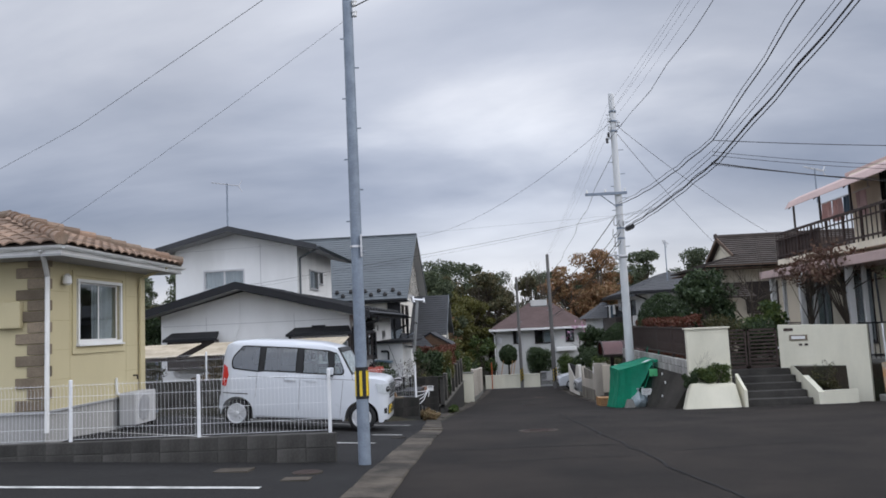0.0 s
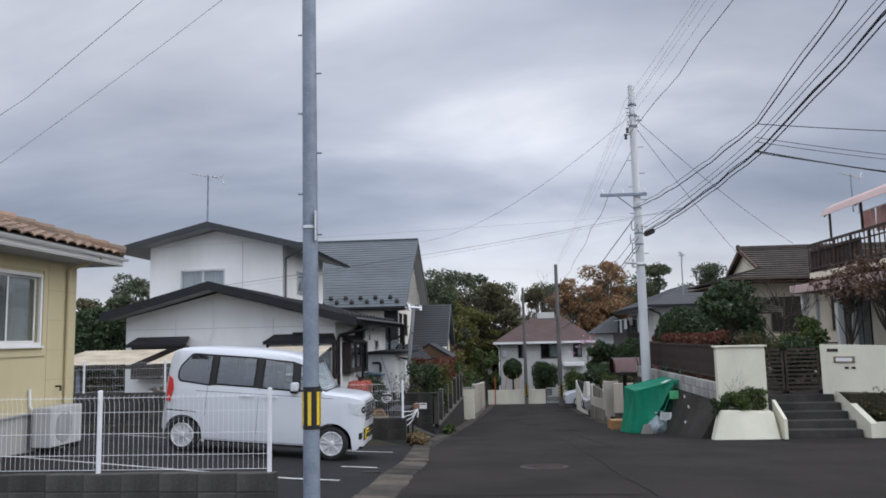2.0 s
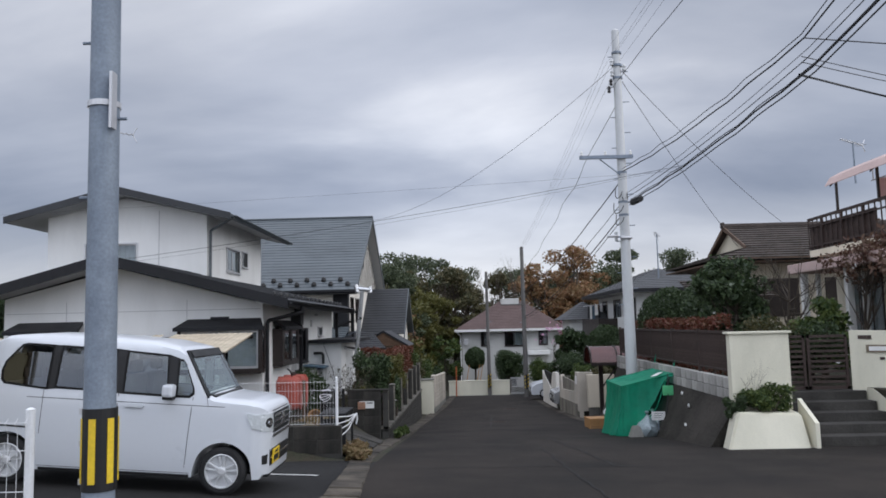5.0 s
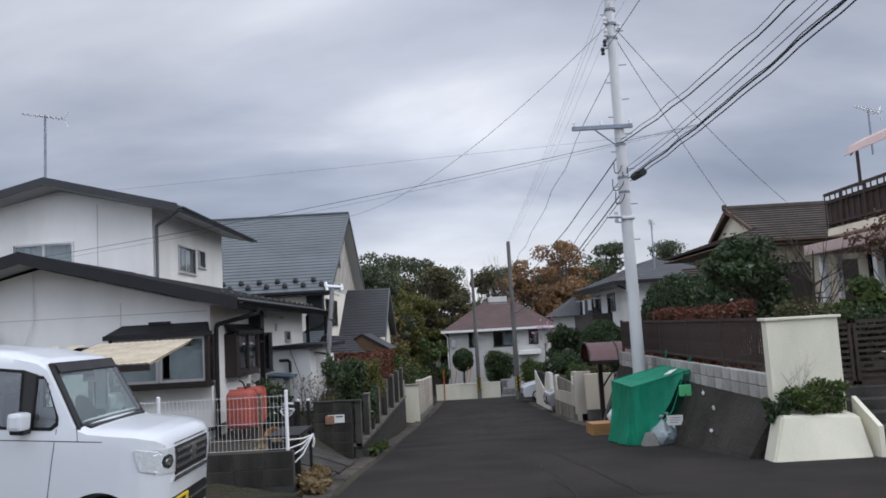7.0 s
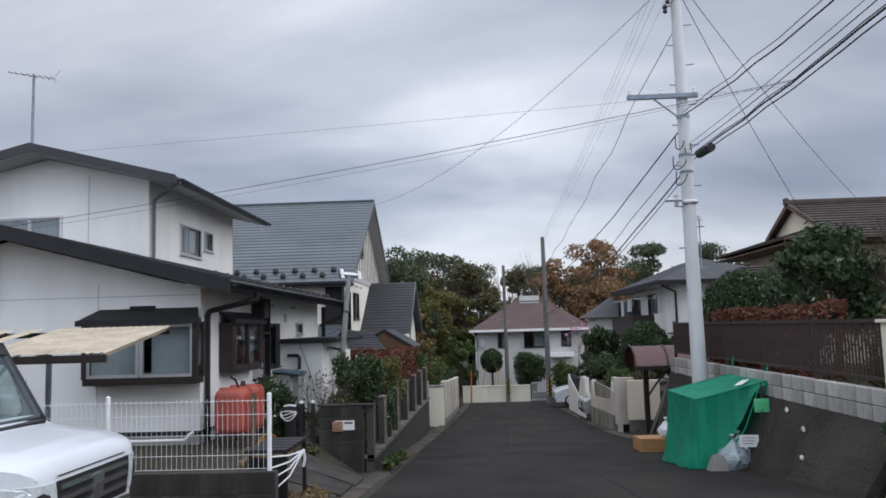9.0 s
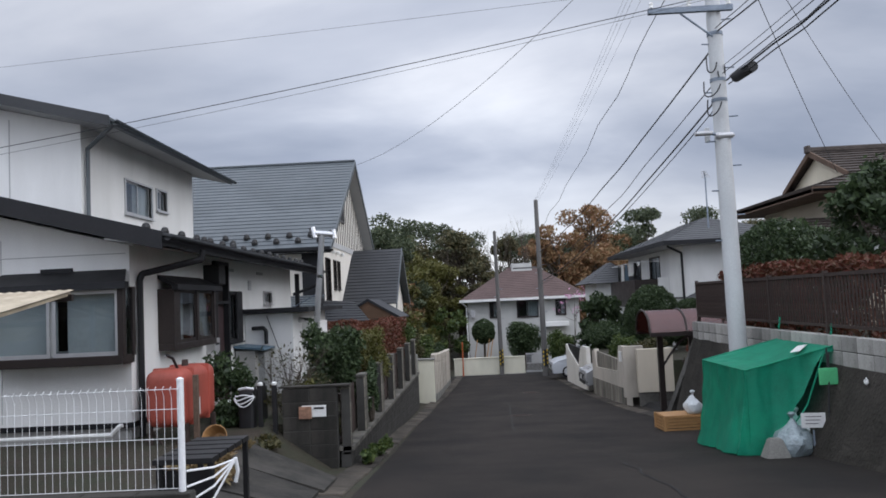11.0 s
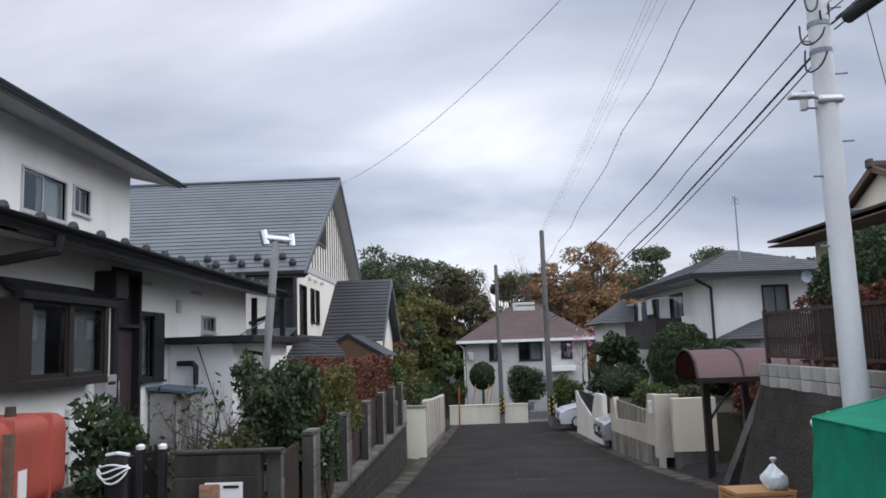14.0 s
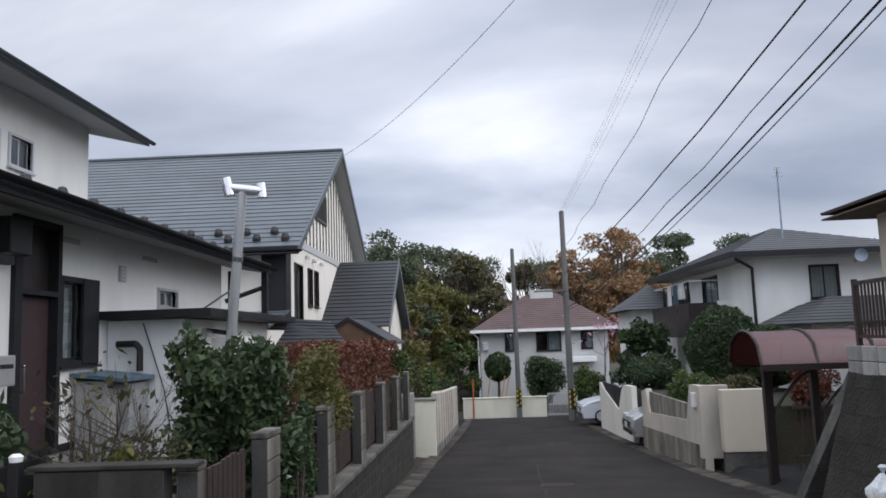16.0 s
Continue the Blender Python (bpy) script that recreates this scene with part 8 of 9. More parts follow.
    for y in (13.4, 13.95):
        part("foot", box(B(), -6.62, -6.3, y, y + .08, .05, .12), "black", a)
    part("pipe", pipe(B(), [(-6.6, 13.35, .6), (-6.66, 13.3, .7), (-6.67, 13.3, .95)], .02), "white_trim", a)
    # side path
    s = thing("stepping_slab", (-2.1, 21.5, -.6), "cracked concrete slab path to the front door", "paving", kind="structure")
    for k in range(3):
        y = 19.8 + k * 1.15
        x0, x1 = -2.9 + .1 * (k % 2), -1.62
        bm = slab(B(), [(x0, y, ground_z(x0, y) + .035), (x1, y, ground_z(x1, y) + .035), (x1 - .05, y + 1.1, ground_z(x1, y + 1.1) + .035), (x0 + .03, y + 1.1, ground_z(x0, y + 1.1) + .035)], .08)
        part("slab", bm, "old_block", s)


yard_bits()


# ---- rubbish point with its green net ----
def rubbish_point():
    t = thing("rubbish_net", (4.2, 25.2, -1.25), "green net tent over a rubbish collection frame", "net")
    x0, x1, y0, y1 = 3.74, 4.94, 24.15, 26.0
    zt0, zt1 = -.02, .26
    def sheet(name, P, nu=34, nv=26, amp=.035, seed=0):
        vs, fs = [], []
        for j in range(nv + 1):
            for i in range(nu + 1):
                u, v = i / nu, j / nv
                p = Vector(P(u, v))
                w = noise.noise(Vector((p.x * 5, p.y * 5, p.z * 1.3))) * amp + noise.noise(Vector((p.x * 13, p.y * 13, p.z * 3))) * amp * .4
                p += Vector((w * .7, -w, w * .35))
                vs.append(tuple(p))
        for j in range(nv):
            for i in range(nu):
                a = j * (nu + 1) + i
                fs.append((a, a + 1, a + nu + 2, a + nu + 1))
        ob = mesh_np(name, vs, fs, "net", t)
        for p in ob.data.polygons:
            p.use_smooth = True
        return ob
    sag = lambda u, v: -.10 * math.sin(math.pi * u) * math.sin(math.pi * v)
    sheet("net_top", lambda u, v: (x0 + (x1 - x0) * u, y0 + (y1 - y0) * v, zt0 + (zt1 - zt0) * u + sag(u, v)), seed=1, amp=.045)
    flare = lambda v: .20 * v * v
    sheet("net_front", lambda u, v: (x0 - flare(v) - .05 * math.sin(u * 9) * v * math.sin(math.pi * u), y0 + (y1 - y0) * u, zt0 * (1 - v) + (G(y0 + (y1 - y0) * u) + .02) * v), seed=4, amp=.045)
    sheet("net_end", lambda u, v: (x0 + (x1 - x0) * u - flare(v) * (1 - u) ** 2, y1 + flare(v) * min(1, 3 * u), (zt0 + (zt1 - zt0) * u) * (1 - v) + (G(y1) + .03 + (.9 * u ** 2)) * v), seed=8, amp=.045)
    # near end: the net hangs over half and is drawn up
    sheet("net_end", lambda u, v: (x0 + (x1 - x0) * u - flare(v) * (1 - u) ** 2, y0 - .3 * flare(v) * 4 * u * (1 - u), (zt0 + (zt1 - zt0) * u) * (1 - v * min(1, max(.04, (.86 - u) / .62))) + (G(y0) + .02) * v * min(1, max(.04, (.86 - u) / .62)) - .01), seed=12, amp=.045)
    for p, q in (((x0, y0, zt0), (x1, y0, zt1)), ((x0, y1, zt0), (x1, y1, zt1)), ((x0, y0, zt0), (x0, y1, zt0)), ((x0, y0, G(y0)), (x0, y0, zt0)), ((x0, y1, G(y1)), (x0, y1, zt0)), ((x1, y0 + .1, zt1), (x1 + .1, y0 + .2, .55)), ((x1, y1, zt1), (x1 + .1, y1 + .1, .6))):
        part("frame_bar", rod(B(), p, q, .014, .014, 8), "net", t)
    part("rope", pipe(B(), [(x1 - .15, y0 - .05, .2), (x0 + .75, y0 - .1, -.5), (x0 + .35, y0 - .12, -1.0)], .012), "net", t)
    part("notice", slab(B(), [(4.5, 24.5, .17), (4.62, 24.46, .19), (4.85, 24.75, .25), (4.73, 24.8, .23)], .008), "white_trim", t)
    def bag(x, y, z, r, seed, material="bag", label="tied translucent rubbish bag under the net"):
        b = thing("rubbish_bag", (x, y, z), label, "rubbish bag", "rubbish bags")
        bm = B(); bmesh.ops.create_icosphere(bm, subdivisions=3, radius=r)
        for v in bm.verts:
            n = noise.noise(v.co * (3 / r) * .4 + Vector((seed, 0, 0))) * .25 + noise.noise(v.co * (9 / r) * .4 + Vector((0, seed, 0))) * .12
            k = 1 + n
            up = max(0, v.co.z / r)
            v.co = Vector((v.co.x * k * (1 - .45 * up ** 3), v.co.y * k * (1 - .45 * up ** 3), max(-.75 * r, v.co.z * k * (1 + .25 * up ** 6))))
        bm.transform(Matrix.Translation((x, y, z + .75 * r)))
        part("bag", bm, material, b)
        part("knot", lathe(B(), [(.02, 0), (.012, .04), (.05, .1), (.03, .12)], (x, y, z + 1.85 * r), seg=9), material, b)
    bag(4.25, 24.0, G(24), .24, 1, mat("grey_bag", (.30, .36, .38), .3, .2, 6, 30, .5, dist=.02))
    bag(4.45, 24.35, G(24.3), .26, 2)
    bag(4.05, 25.2, G(25.2), .25, 3)
    bag(4.35, 25.6, G(25.6), .28, 4)
    bag(3.95, 24.6, G(24.6), .2, 5)
    bag(4.27, 28.6, G(28.62) + .30, .17, 6, "bag", "white carrier bag on the brown crate")
    for x, y, a in ((4.47, 23.85, -.12),):
        s = thing("notice_board", (x, y, G(y)), "small white notice card beside the rubbish bags", "sign", "notice cards")
        bm = box(B(), -.15, .15, -.006, .006, .36, .55, .003)
        bm.transform(Matrix.Translation((x, y, G(y))) @ Matrix.Rotation(a, 4, "Z"))
        card = part("card", bm, "white_trim", s)
        for k in range(3):
            bm = box(B(), -.1, .06 + .02 * k, -.010, -.007, .41 + .045 * k, .418 + .045 * k); bm.transform(Matrix.Translation((x, y, G(y))) @ Matrix.Rotation(a, 4, "Z"))
            part("text_bar", bm, "black", card)
        part("stake", box(B(), x - .01, x + .01, y + .006, y + .02, G(y) - .02, G(y) + .33), "galv", s)
    w = thing("concrete_weight", (3.95, 23.85, G(23.9)), "pale tapered concrete weight holding the net down", "weight")
    bm = hexa(B(), [(3.8, 23.72, G(23.8) - .02), (4.12, 23.72, G(23.8) - .02), (4.12, 24.0, G(23.8) - .02), (3.8, 24.0, G(23.8) - .02)], [(3.88, 23.8, G(23.8) + .24), (4.04, 23.8, G(23.8) + .24), (4.04, 23.92, G(23.8) + .24), (3.88, 23.92, G(23.8) + .24)])
    bmesh.ops.bevel(bm, geom=bm.edges[:], offset=.015, segments=2, affect="EDGES")
    part("weight", bm, "concrete", w)
    d = thing("dustpan", (4.75, 23.9, -.2), "green plastic dustpan hung on the bank", "dustpan")
    bm = box(B(), 4.60, 4.84, 23.86, 23.90, -.22, .0, .015); part("pan", bm, mat("light_green_plastic", (.10, .50, .22), .5, .08, 4, 40, .05), d)
    part("handle", rod(B(), (4.72, 23.88, 0), (4.74, 23.92, .26), .012, .012, 8), "black", d)
    bm = rod(B(), (4.78, 23.95, .2), (4.62, 23.75, -.75), .012, .012, 8); part("broom_stick", bm, "black", d)
    # crates
    for x, y, tw in ((4.05, 28.68, .08),):
        c = thing("crate", (x, y, G(y)), "pale brown slatted crate on the kerb beside the net", "crate")
        P = Matrix.Translation((x, y, G(y) + .02)) @ Matrix.Rotation(tw, 4, "Z")
        hx, hy, h = .41, .28, .29
        for sx in (-1, 1):
            for r in range(5):
                bm = box(B(), sx * hx - .012, sx * hx + .012, -hy, hy, r * h / 5, r * h / 5 + h / 5 - .014); bm.transform(P); part("side_slat", bm, "crate", c)
        for sy in (-1, 1):
            for r in range(5):
                bm = box(B(), -hx, hx, sy * hy - .012, sy * hy + .012, r * h / 5, r * h / 5 + h / 5 - .014); bm.transform(P); part("side_slat", bm, "crate", c)
        for sx in (-1, 1):
            for sy in (-1, 1):
                bm = box(B(), sx * hx - .025, sx * hx + .025, sy * hy - .025, sy * hy + .025, 0, h, .005); bm.transform(P); part("corner_post", bm, "crate", c)
        bm = box(B(), -hx, hx, -hy, hy, h - .03, h - .005); bm.transform(P); part("top_panel", bm, "crate", c)
    # small white flowers and scraps on the bank
    for k, (y, z) in enumerate(((22.3, -.28), (23.1, -.1), (22.0, -.62), (27.9, -.6), (28.4, -.35), (28.0, -.2))):
        s = thing("bank_scrap", (4.7, y, z), "small white paper scrap caught on the bank", "litter", "scraps on the bank")
        bm = B(); bmesh.ops.create_icosphere(bm, subdivisions=2, radius=.034)
        for v in bm.verts:
            v.co *= 1 + .8 * noise.noise(v.co * 40 + Vector((k, 0, 0)))
        xx = 4.36 + .62 * (z - G(y) + .12) / (.2 - G(y) + .12)
        bm.transform(Matrix.Translation((xx - .03, y, z)) @ Matrix.Diagonal((.6, 1, 1.2, 1)))
        part("scrap", bm, "white_trim", s)


rubbish_point()


# ---- carport with the smoked canopy ----
def carport():
    t = thing("carport", (5.5, 33, -1.9), "carport with a curved smoked red-brown canopy on dark posts", "carport")
    x0, x1, ya, yb = 4.42, 7.6, 32.35, 33.9
    n = 12
    rows = []
    bm = B()
    prof = []
    for k in range(n + 1):
        a = math.pi * (k / n)
        prof.append((yb - (yb - ya) * k / n, .08 + .54 * math.sin(a) ** .40))
    for d in (0, .02):
        rows.append([[bm.verts.new((x, y, z - d)) for y, z in prof] for x in (x0, x1)])
    for s in rows:
        for k in range(n):
            bm.faces.new((s[0][k], s[0][k + 1], s[1][k + 1], s[1][k]))
    bmesh.ops.recalc_face_normals(bm, faces=bm.faces[:])
    part("canopy", bm, "canopy", t, "smoked red-brown curved sheet", smooth=True)
    for x in (x0, 5.3, 6.2, 7.0, x1):
        part("rib", pipe(B(), [(x, y, z + .012) for y, z in prof], .025, 6), "bronze", t)
    bm = B()
    vs = [bm.verts.new((x0 + .01, y, z)) for y, z in prof]
    bm.faces.new(vs)
    bmesh.ops.solidify(bm, geom=bm.faces[:], thickness=.015)
    part("end_panel", bm, "canopy", t)
    part("beam", box(B(), x0, x1, yb - .08, yb, .0, .1), "bronze", t)
    part("beam", box(B(), x0, x1, ya, ya + .08, .0, .1), "bronze", t)
    for x in (4.95, 7.4):
        part("post", box(B(), x - .07, x + .07, yb - .3, yb - .16, G(34) - .1, .02, .01), "bronze", t)
        part("arched_brace", pipe(B(), [(x + .9 * s, yb - .23, -.9 + .85 * math.sin(s * 1.57)) for s in [i / 8 for i in range(9)]], .03, 8), "bronze", t)
    for x in (5.75,):
        part("post", box(B(), x - .06, x + .06, yb - .28, yb - .16, G(34) - .1, .02, .01), "bronze", t)
        part("arched_brace", pipe(B(), [(x + 1.1 * s, yb - .22, -.9 + .85 * math.sin(s * 1.57)) for s in [i / 8 for i in range(9)]], .025, 8), "bronze", t)
    g = thing("garden_gate", (6.5, 34.8, -1.9), "dark iron bar gate behind the carport", "gate")
    bm = B(); box(bm, 5.8, 8.6, 34.8, 34.84, -1.75, -1.7); box(bm, 5.8, 8.6, 34.8, 34.84, -.85, -.8); part("rail", bm, "iron", g)
    for k in range(26):
        part("bar", box(B(), 5.85 + k * .105, 5.87 + k * .105, 34.81, 34.83, -2.05, -.72), "iron", g)


carport()


# ---- end of the road ----
def end_bits():
    g = thing("metal_gate", (3.8, 58, -3.2), "silver barred gate beside a low cream wall", "gate")
    bm = B(); box(bm, 3.25, 4.3, 58.05, 58.1, -3.2, -3.1); box(bm, 3.25, 4.3, 58.05, 58.1, -2.2, -2.12); part("rail", bm, "alu", g)
    for k in range(14):
        part("bar", box(B(), 3.28 + k * .075, 3.31 + k * .075, 58.06, 58.09, -3.2, -2.15), "alu", g)
    o = thing("marker_post", (-.35, 57.6, -3.2), "thin orange snow marker post at the roadside", "post")
    part("post", rod(B(), (-.35, 57.6, -3.3), (-.33, 57.6, -1.3), .045, .035, 10), mat("orange_post", (.42, .10, .03), .6, .1, 3, 40, .05), o)
    for x in (.2, .9, 1.1):
        s = thing("garden_stake", (x, 58.4, -3.2), "leaning pale bamboo stake behind the wall", "stake", "bamboo stakes")
        part("stake", rod(B(), (x, 58.4, -3.2), (x + .35, 58.5, -1.25), .03, .025, 8), "crate", s)
    # laundry on the balcony
    for k, (m, w, h) in enumerate((("black", .35, .7), ("white_trim", .7, .55), ("blue_lid", .4, .75), ("white_trim", .5, .9), ("black", .3, .8))):
        y = 47.4 + k * .85
        s = thing("laundry", (7.5, y, 1.6), "washing hung to dry on the balcony", "laundry", "washing on the balcony")
        bm = B()
        vs = []
        for j in range(7):
            row = []
            for i in range(9):
                u, v = i / 8, j / 6
                row.append(bm.verts.new((7.42 + .04 * math.sin(u * 9 + k) * (.4 + v), y + (u - .5) * w, 2.35 - v * h)))
            vs.append(row)
        for j in range(6):
            for i in range(8):
                bm.faces.new((vs[j][i], vs[j][i + 1], vs[j + 1][i + 1], vs[j + 1][i]))
        bmesh.ops.solidify(bm, geom=bm.faces[:], thickness=.008)
        part("cloth", bm, m, s)
    for k, (y, m, w, hh) in enumerate(((23.9, "pink_cloth", .7, .75), (24.8, "blue_lid", .5, .6), (25.5, "pink_cloth", .6, .7), (26.3, "pink_cloth", .7, .6))):
        s = thing("laundry", (11.3, y, 4.5), "pink washing hung on the terrace under the canopy", "laundry", "washing on the terrace")
        bm = B()
        vs = [[bm.verts.new((11.3 + .05 * math.sin(i * 1.1 + k) * (.4 + j / 6), y + (i / 8 - .5) * w, 5.08 - j / 6 * hh)) for i in range(9)] for j in range(7)]
        for j in range(6):
            for i in range(8):
                bm.faces.new((vs[j][i], vs[j][i + 1], vs[j + 1][i + 1], vs[j + 1][i]))
        bmesh.ops.solidify(bm, geom=bm.faces[:], thickness=.008)
        part("cloth", bm, m, s)
    l = thing("washing_line", (11.3, 25, 5.1), "thin washing pole under the pink canopy", "line")
    part("pole", rod(B(), (11.3, 23.3, 5.1), (11.3, 27.0, 5.1), .015, .015, 8), "alu", l)
    for y in (23.4, 26.9):
        part("hanger", box(B(), 11.29, 11.31, y, y + .02, 5.1, 5.68), "alu", l)
    l = thing("washing_line", (7.4, 49, 2.36), "thin washing line pole over the balcony", "line")
    part("pole", rod(B(), (7.42, 46.9, 2.37), (7.42, 52.4, 2.37), .015, .015, 8), "alu", l)
    for y in (46.95, 52.35):
        part("bracket", box(B(), 7.38, 8.4, y - .02, y + .02, 2.34, 2.38), "alu", l)
    d = thing("satellite_dish", (12.3, 44.2, 3.0), "small grey satellite dish under the eave", "satellite dish")
    bm = lathe(B(), [(.02, 0), (.12, .025), (.19, .07), (.20, .08), (.12, .04), (.01, .016)], (0, 0, 0), "Y", 20)
    bm.transform(Matrix.Translation((11.6, 43.6, 2.75)) @ Matrix.Rotation(math.pi, 4, "Z"))
    part("dish", bm, "galv", d)
    part("arm", pipe(B(), [(11.6, 43.6, 2.7), (11.6, 43.95, 2.6)], .02), "galv", d)


end_bits()


# ---- marks on the road ----
def flat_patch(name, pts, material, label, category, lift=.006, kind="structure"):
    bm = slab(B(), [(x, y, ground_z(x, y) + lift) for x, y in pts], .02)
    return tagged(part(name, bm, material), label, category, kind=kind)


def strip(name, p, q, w, material, label, category, lift=.006, n=8):
    p, q = Vector((*p, 0)), Vector((*q, 0))
    d = (q - p).normalized()
    s = Vector((-d.y, d.x, 0)) * w / 2
    bm = B()
    prev = None
    for i in range(n + 1):
        c = p.lerp(q, i / n)
        c += Vector((-d.y, d.x, 0)) * ((noise.noise(c * 1.7) * .08 + noise.noise(c * 6.1) * .035) if "seam" in name else 0)
        a, b = c - s, c + s
        va, vb = bm.verts.new((a.x, a.y, ground_z(a.x, a.y) + lift)), bm.verts.new((b.x, b.y, ground_z(b.x, b.y) + lift))
        if prev:
            bm.faces.new((prev[0], prev[1], vb, va))
        prev = (va, vb)
    bmesh.ops.recalc_face_normals(bm, faces=bm.faces[:])
    return tagged(part(name, bm, material), label, category, kind="structure")


M["tar"] = mat("tar_seam", (.0055, .0053, .0052), .8, .2, 4, 60, .2)
for p, q, w in (((-.9, 11.35), (1.65, 11.3), .035), ((1.6, 13.4), (1.95, 8.6), .03), ((1.9, 8.6), (2.6, 4.5), .03), ((1.6, 13.4), (1.5, 21), .025), ((-.8, 17.6), (2.6, 17.3), .03), ((2.2, 17.3), (2.0, 24), .025), ((1.2, 25), (3.6, 24.8), .03), ((.9, 30), (1.3, 40), .03), ((-.9, 6.8), (1.6, 7.1), .03), ((-.7, 9.9), (2.1, 10.1), .02), ((2.2, 10.4), (4.3, 10.9), .02)):
    strip("tar_seam", p, q, w, "tar", "dark sealed crack in the asphalt road", "road seam", n=44)
strip("parking_line", (-8.5, 8.35), (-2.6, 8.35), .12, "white_paint", "worn white parking line", "line")
strip("parking_line", (-7.2, 12.9), (-2.0, 12.55), .09, "white_paint", "worn white parking line", "line")
strip("parking_line", (-7.2, 17.2), (-1.9, 16.8), .09, "white_paint", "worn white parking line", "line")
strip("parking_line", (-2.3, 14.1), (-1.75, 14.05), .09, "white_paint", "worn white parking line", "line")


def manhole(x, y, r, label, square=False):
    z = ground_z(x, y) + .004
    t = thing("manhole_cover", (x, y, z), label, "manhole", "manhole covers")
    if square:
        bm = slab(B(), [(x - r, y - r * .7, ground_z(x, y - r * .7) + .012), (x + r, y - r * .7, ground_z(x, y - r * .7) + .012), (x + r, y + r * .7, ground_z(x, y + r * .7) + .012), (x - r, y + r * .7, ground_z(x, y + r * .7) + .012)], .04)
        part("plate", bm, "kerb", t)
        return
    dz = (ground_z(x, y + .3) - ground_z(x, y - .3)) / .6
    sh = Matrix.Identity(4); sh[2][1] = dz
    P = Matrix.Translation((x, y, z)) @ sh
    bm = lathe(B(), [(r * 1.12, -.03), (r * 1.12, .004), (r * 1.02, .006), (r * 1.02, -.03)], (0, 0, 0), seg=28); bm.transform(P)
    part("frame", bm, "kerb", t)
    bm = lathe(B(), [(r, -.03), (r, .006), (.001, .007)], (0, 0, 0), seg=28); bm.transform(P)
    cov = part("cover", bm, "iron", t)
    for k in range(5):
        o = (k - 2) * r * .36
        hw = math.sqrt(max(0, (r * .9) ** 2 - o * o))
        bm = box(B(), -hw, hw, o - .02, o + .02, .004, .012); bm.transform(P); part("rib", bm, "iron", cov)


manhole(.69, 14.0, .31, "round iron manhole cover in the road")
manhole(1.35, 34.5, .3, "round iron manhole cover farther down the road")
manhole(2.4, 44.5, .3, "round iron manhole cover near the drives")
manhole(-2.35, 9.4, .17, "small round cover in the parking lot")
manhole(-2.35, 8.9, .16, "small pale square cover in the lot", True)
manhole(-3.3, 9.55, .22, "small pale square cover in the lot", True)
manhole(-1.75, 13.5, .12, "small pale square cover in the lot", True)


# ---- planting ----
def hedge(x0, x1, y0, y1, z0, z1, material, label, n=6000, leaf=.05, seed=0, name="hedge"):
    rs = np.random.RandomState(seed)
    t = thing(name, ((x0 + x1) / 2, (y0 + y1) / 2, z0), label, "hedge")
    bm = B()
    k = 0
    L = max(x1 - x0, y1 - y0)
    for i in range(int(L / .35)):
        s = (i + .5) / int(L / .35)
        x = x0 + (x1 - x0) * (s if x1 - x0 > y1 - y0 else .5)
        y = y0 + (y1 - y0) * (s if y1 - y0 >= x1 - x0 else .5)
        rod(bm, (x, y, z0 - .05), (x + rs.normal(0, .06), y + rs.normal(0, .06), z1 - .1), .02, .008, 5, False)
    part("stem", bm, "bark", t)
    p = rs.rand(n, 3)
    f = rs.randint(0, 5, n)
    p[f == 0, 0] *= .15; p[f == 1, 0] = 1 - .15 * p[f == 1, 0]; p[f >= 3, 2] = 1 - .12 * p[f >= 3, 2] ** 2
    pts = np.stack([x0 + (x1 - x0) * p[:, 0], y0 + (y1 - y0) * p[:, 1], z0 + (z1 - z0) * p[:, 2]], 1)
    pts += np.array([[noise.noise(Vector((a * 2.2, b * 2.2, c * 2.2 + i))) for i in (0, 9, 17)] for a, b, c in pts]) * min(.18, (z1 - z0) * .2)
    leaves("foliage", pts, leaf, material, t, seed=seed)
    return t


# left garden, behind the block wall
bush("bush", (-2.38, 27.2, -.62), (.52, .62, .72), "g_dark", "glossy green camellia bush above the garden wall", per=8500, leaf=.066, seed=3, clumps=24)
bush("bush", (-2.45, 28.6, -.6), (.45, .8, .60), "g_olive", "yellowing shrub above the garden wall", per=3600, leaf=.045, seed=5, clumps=12)
bush("bush", (-1.98, 29.0, -.45), (.46, .95, .62), "g_yellow", "bright yellow autumn shrub above the wall", per=2600, leaf=.045, seed=6)
hedge(-2.7, -2.0, 30.6, 38.6, -.6, .60, "g_red", "clipped red-tipped hedge behind the garden wall", 9000, .045, 7)
hedge(-4.6, -2.8, 34.4, 35.0, -.7, .62, "g_red", "clipped rusty red hedge before the porch", 3500, .05, 8)
bush("bush", (-2.6, 25.3, -.62), (.55, .55, .36), "g_olive", "thin dry shrub with bare twigs behind the wall", per=900, leaf=.032, seed=9, clumps=8)
for k, (x, y) in enumerate(((-2.35, 25.5), (-2.75, 25.2), (-3.05, 25.6))):
    tree("shrub", (x, y, -.6), 1.05, .42, "g_dry", "leafless pale brown twigs behind the block wall", "shrub", clumps=15, per=1, trunk=.016, low=.35, seed=130 + k, bare=True, group="bare shrubs")
bush("weed", (-2.35, 25.0, -.45), (.12, .08, .26), "g_yellow", "orange withered leaves among bare twigs", "weeds", per=260, leaf=.05, seed=134)
tree("shrub", (-2.7, 25.3, -.6), 1.2, .55, "g_olive", "half-bare twiggy shrub behind the block wall", "shrub", clumps=40, per=5, leaf=.035, trunk=.02, low=.2, seed=10)
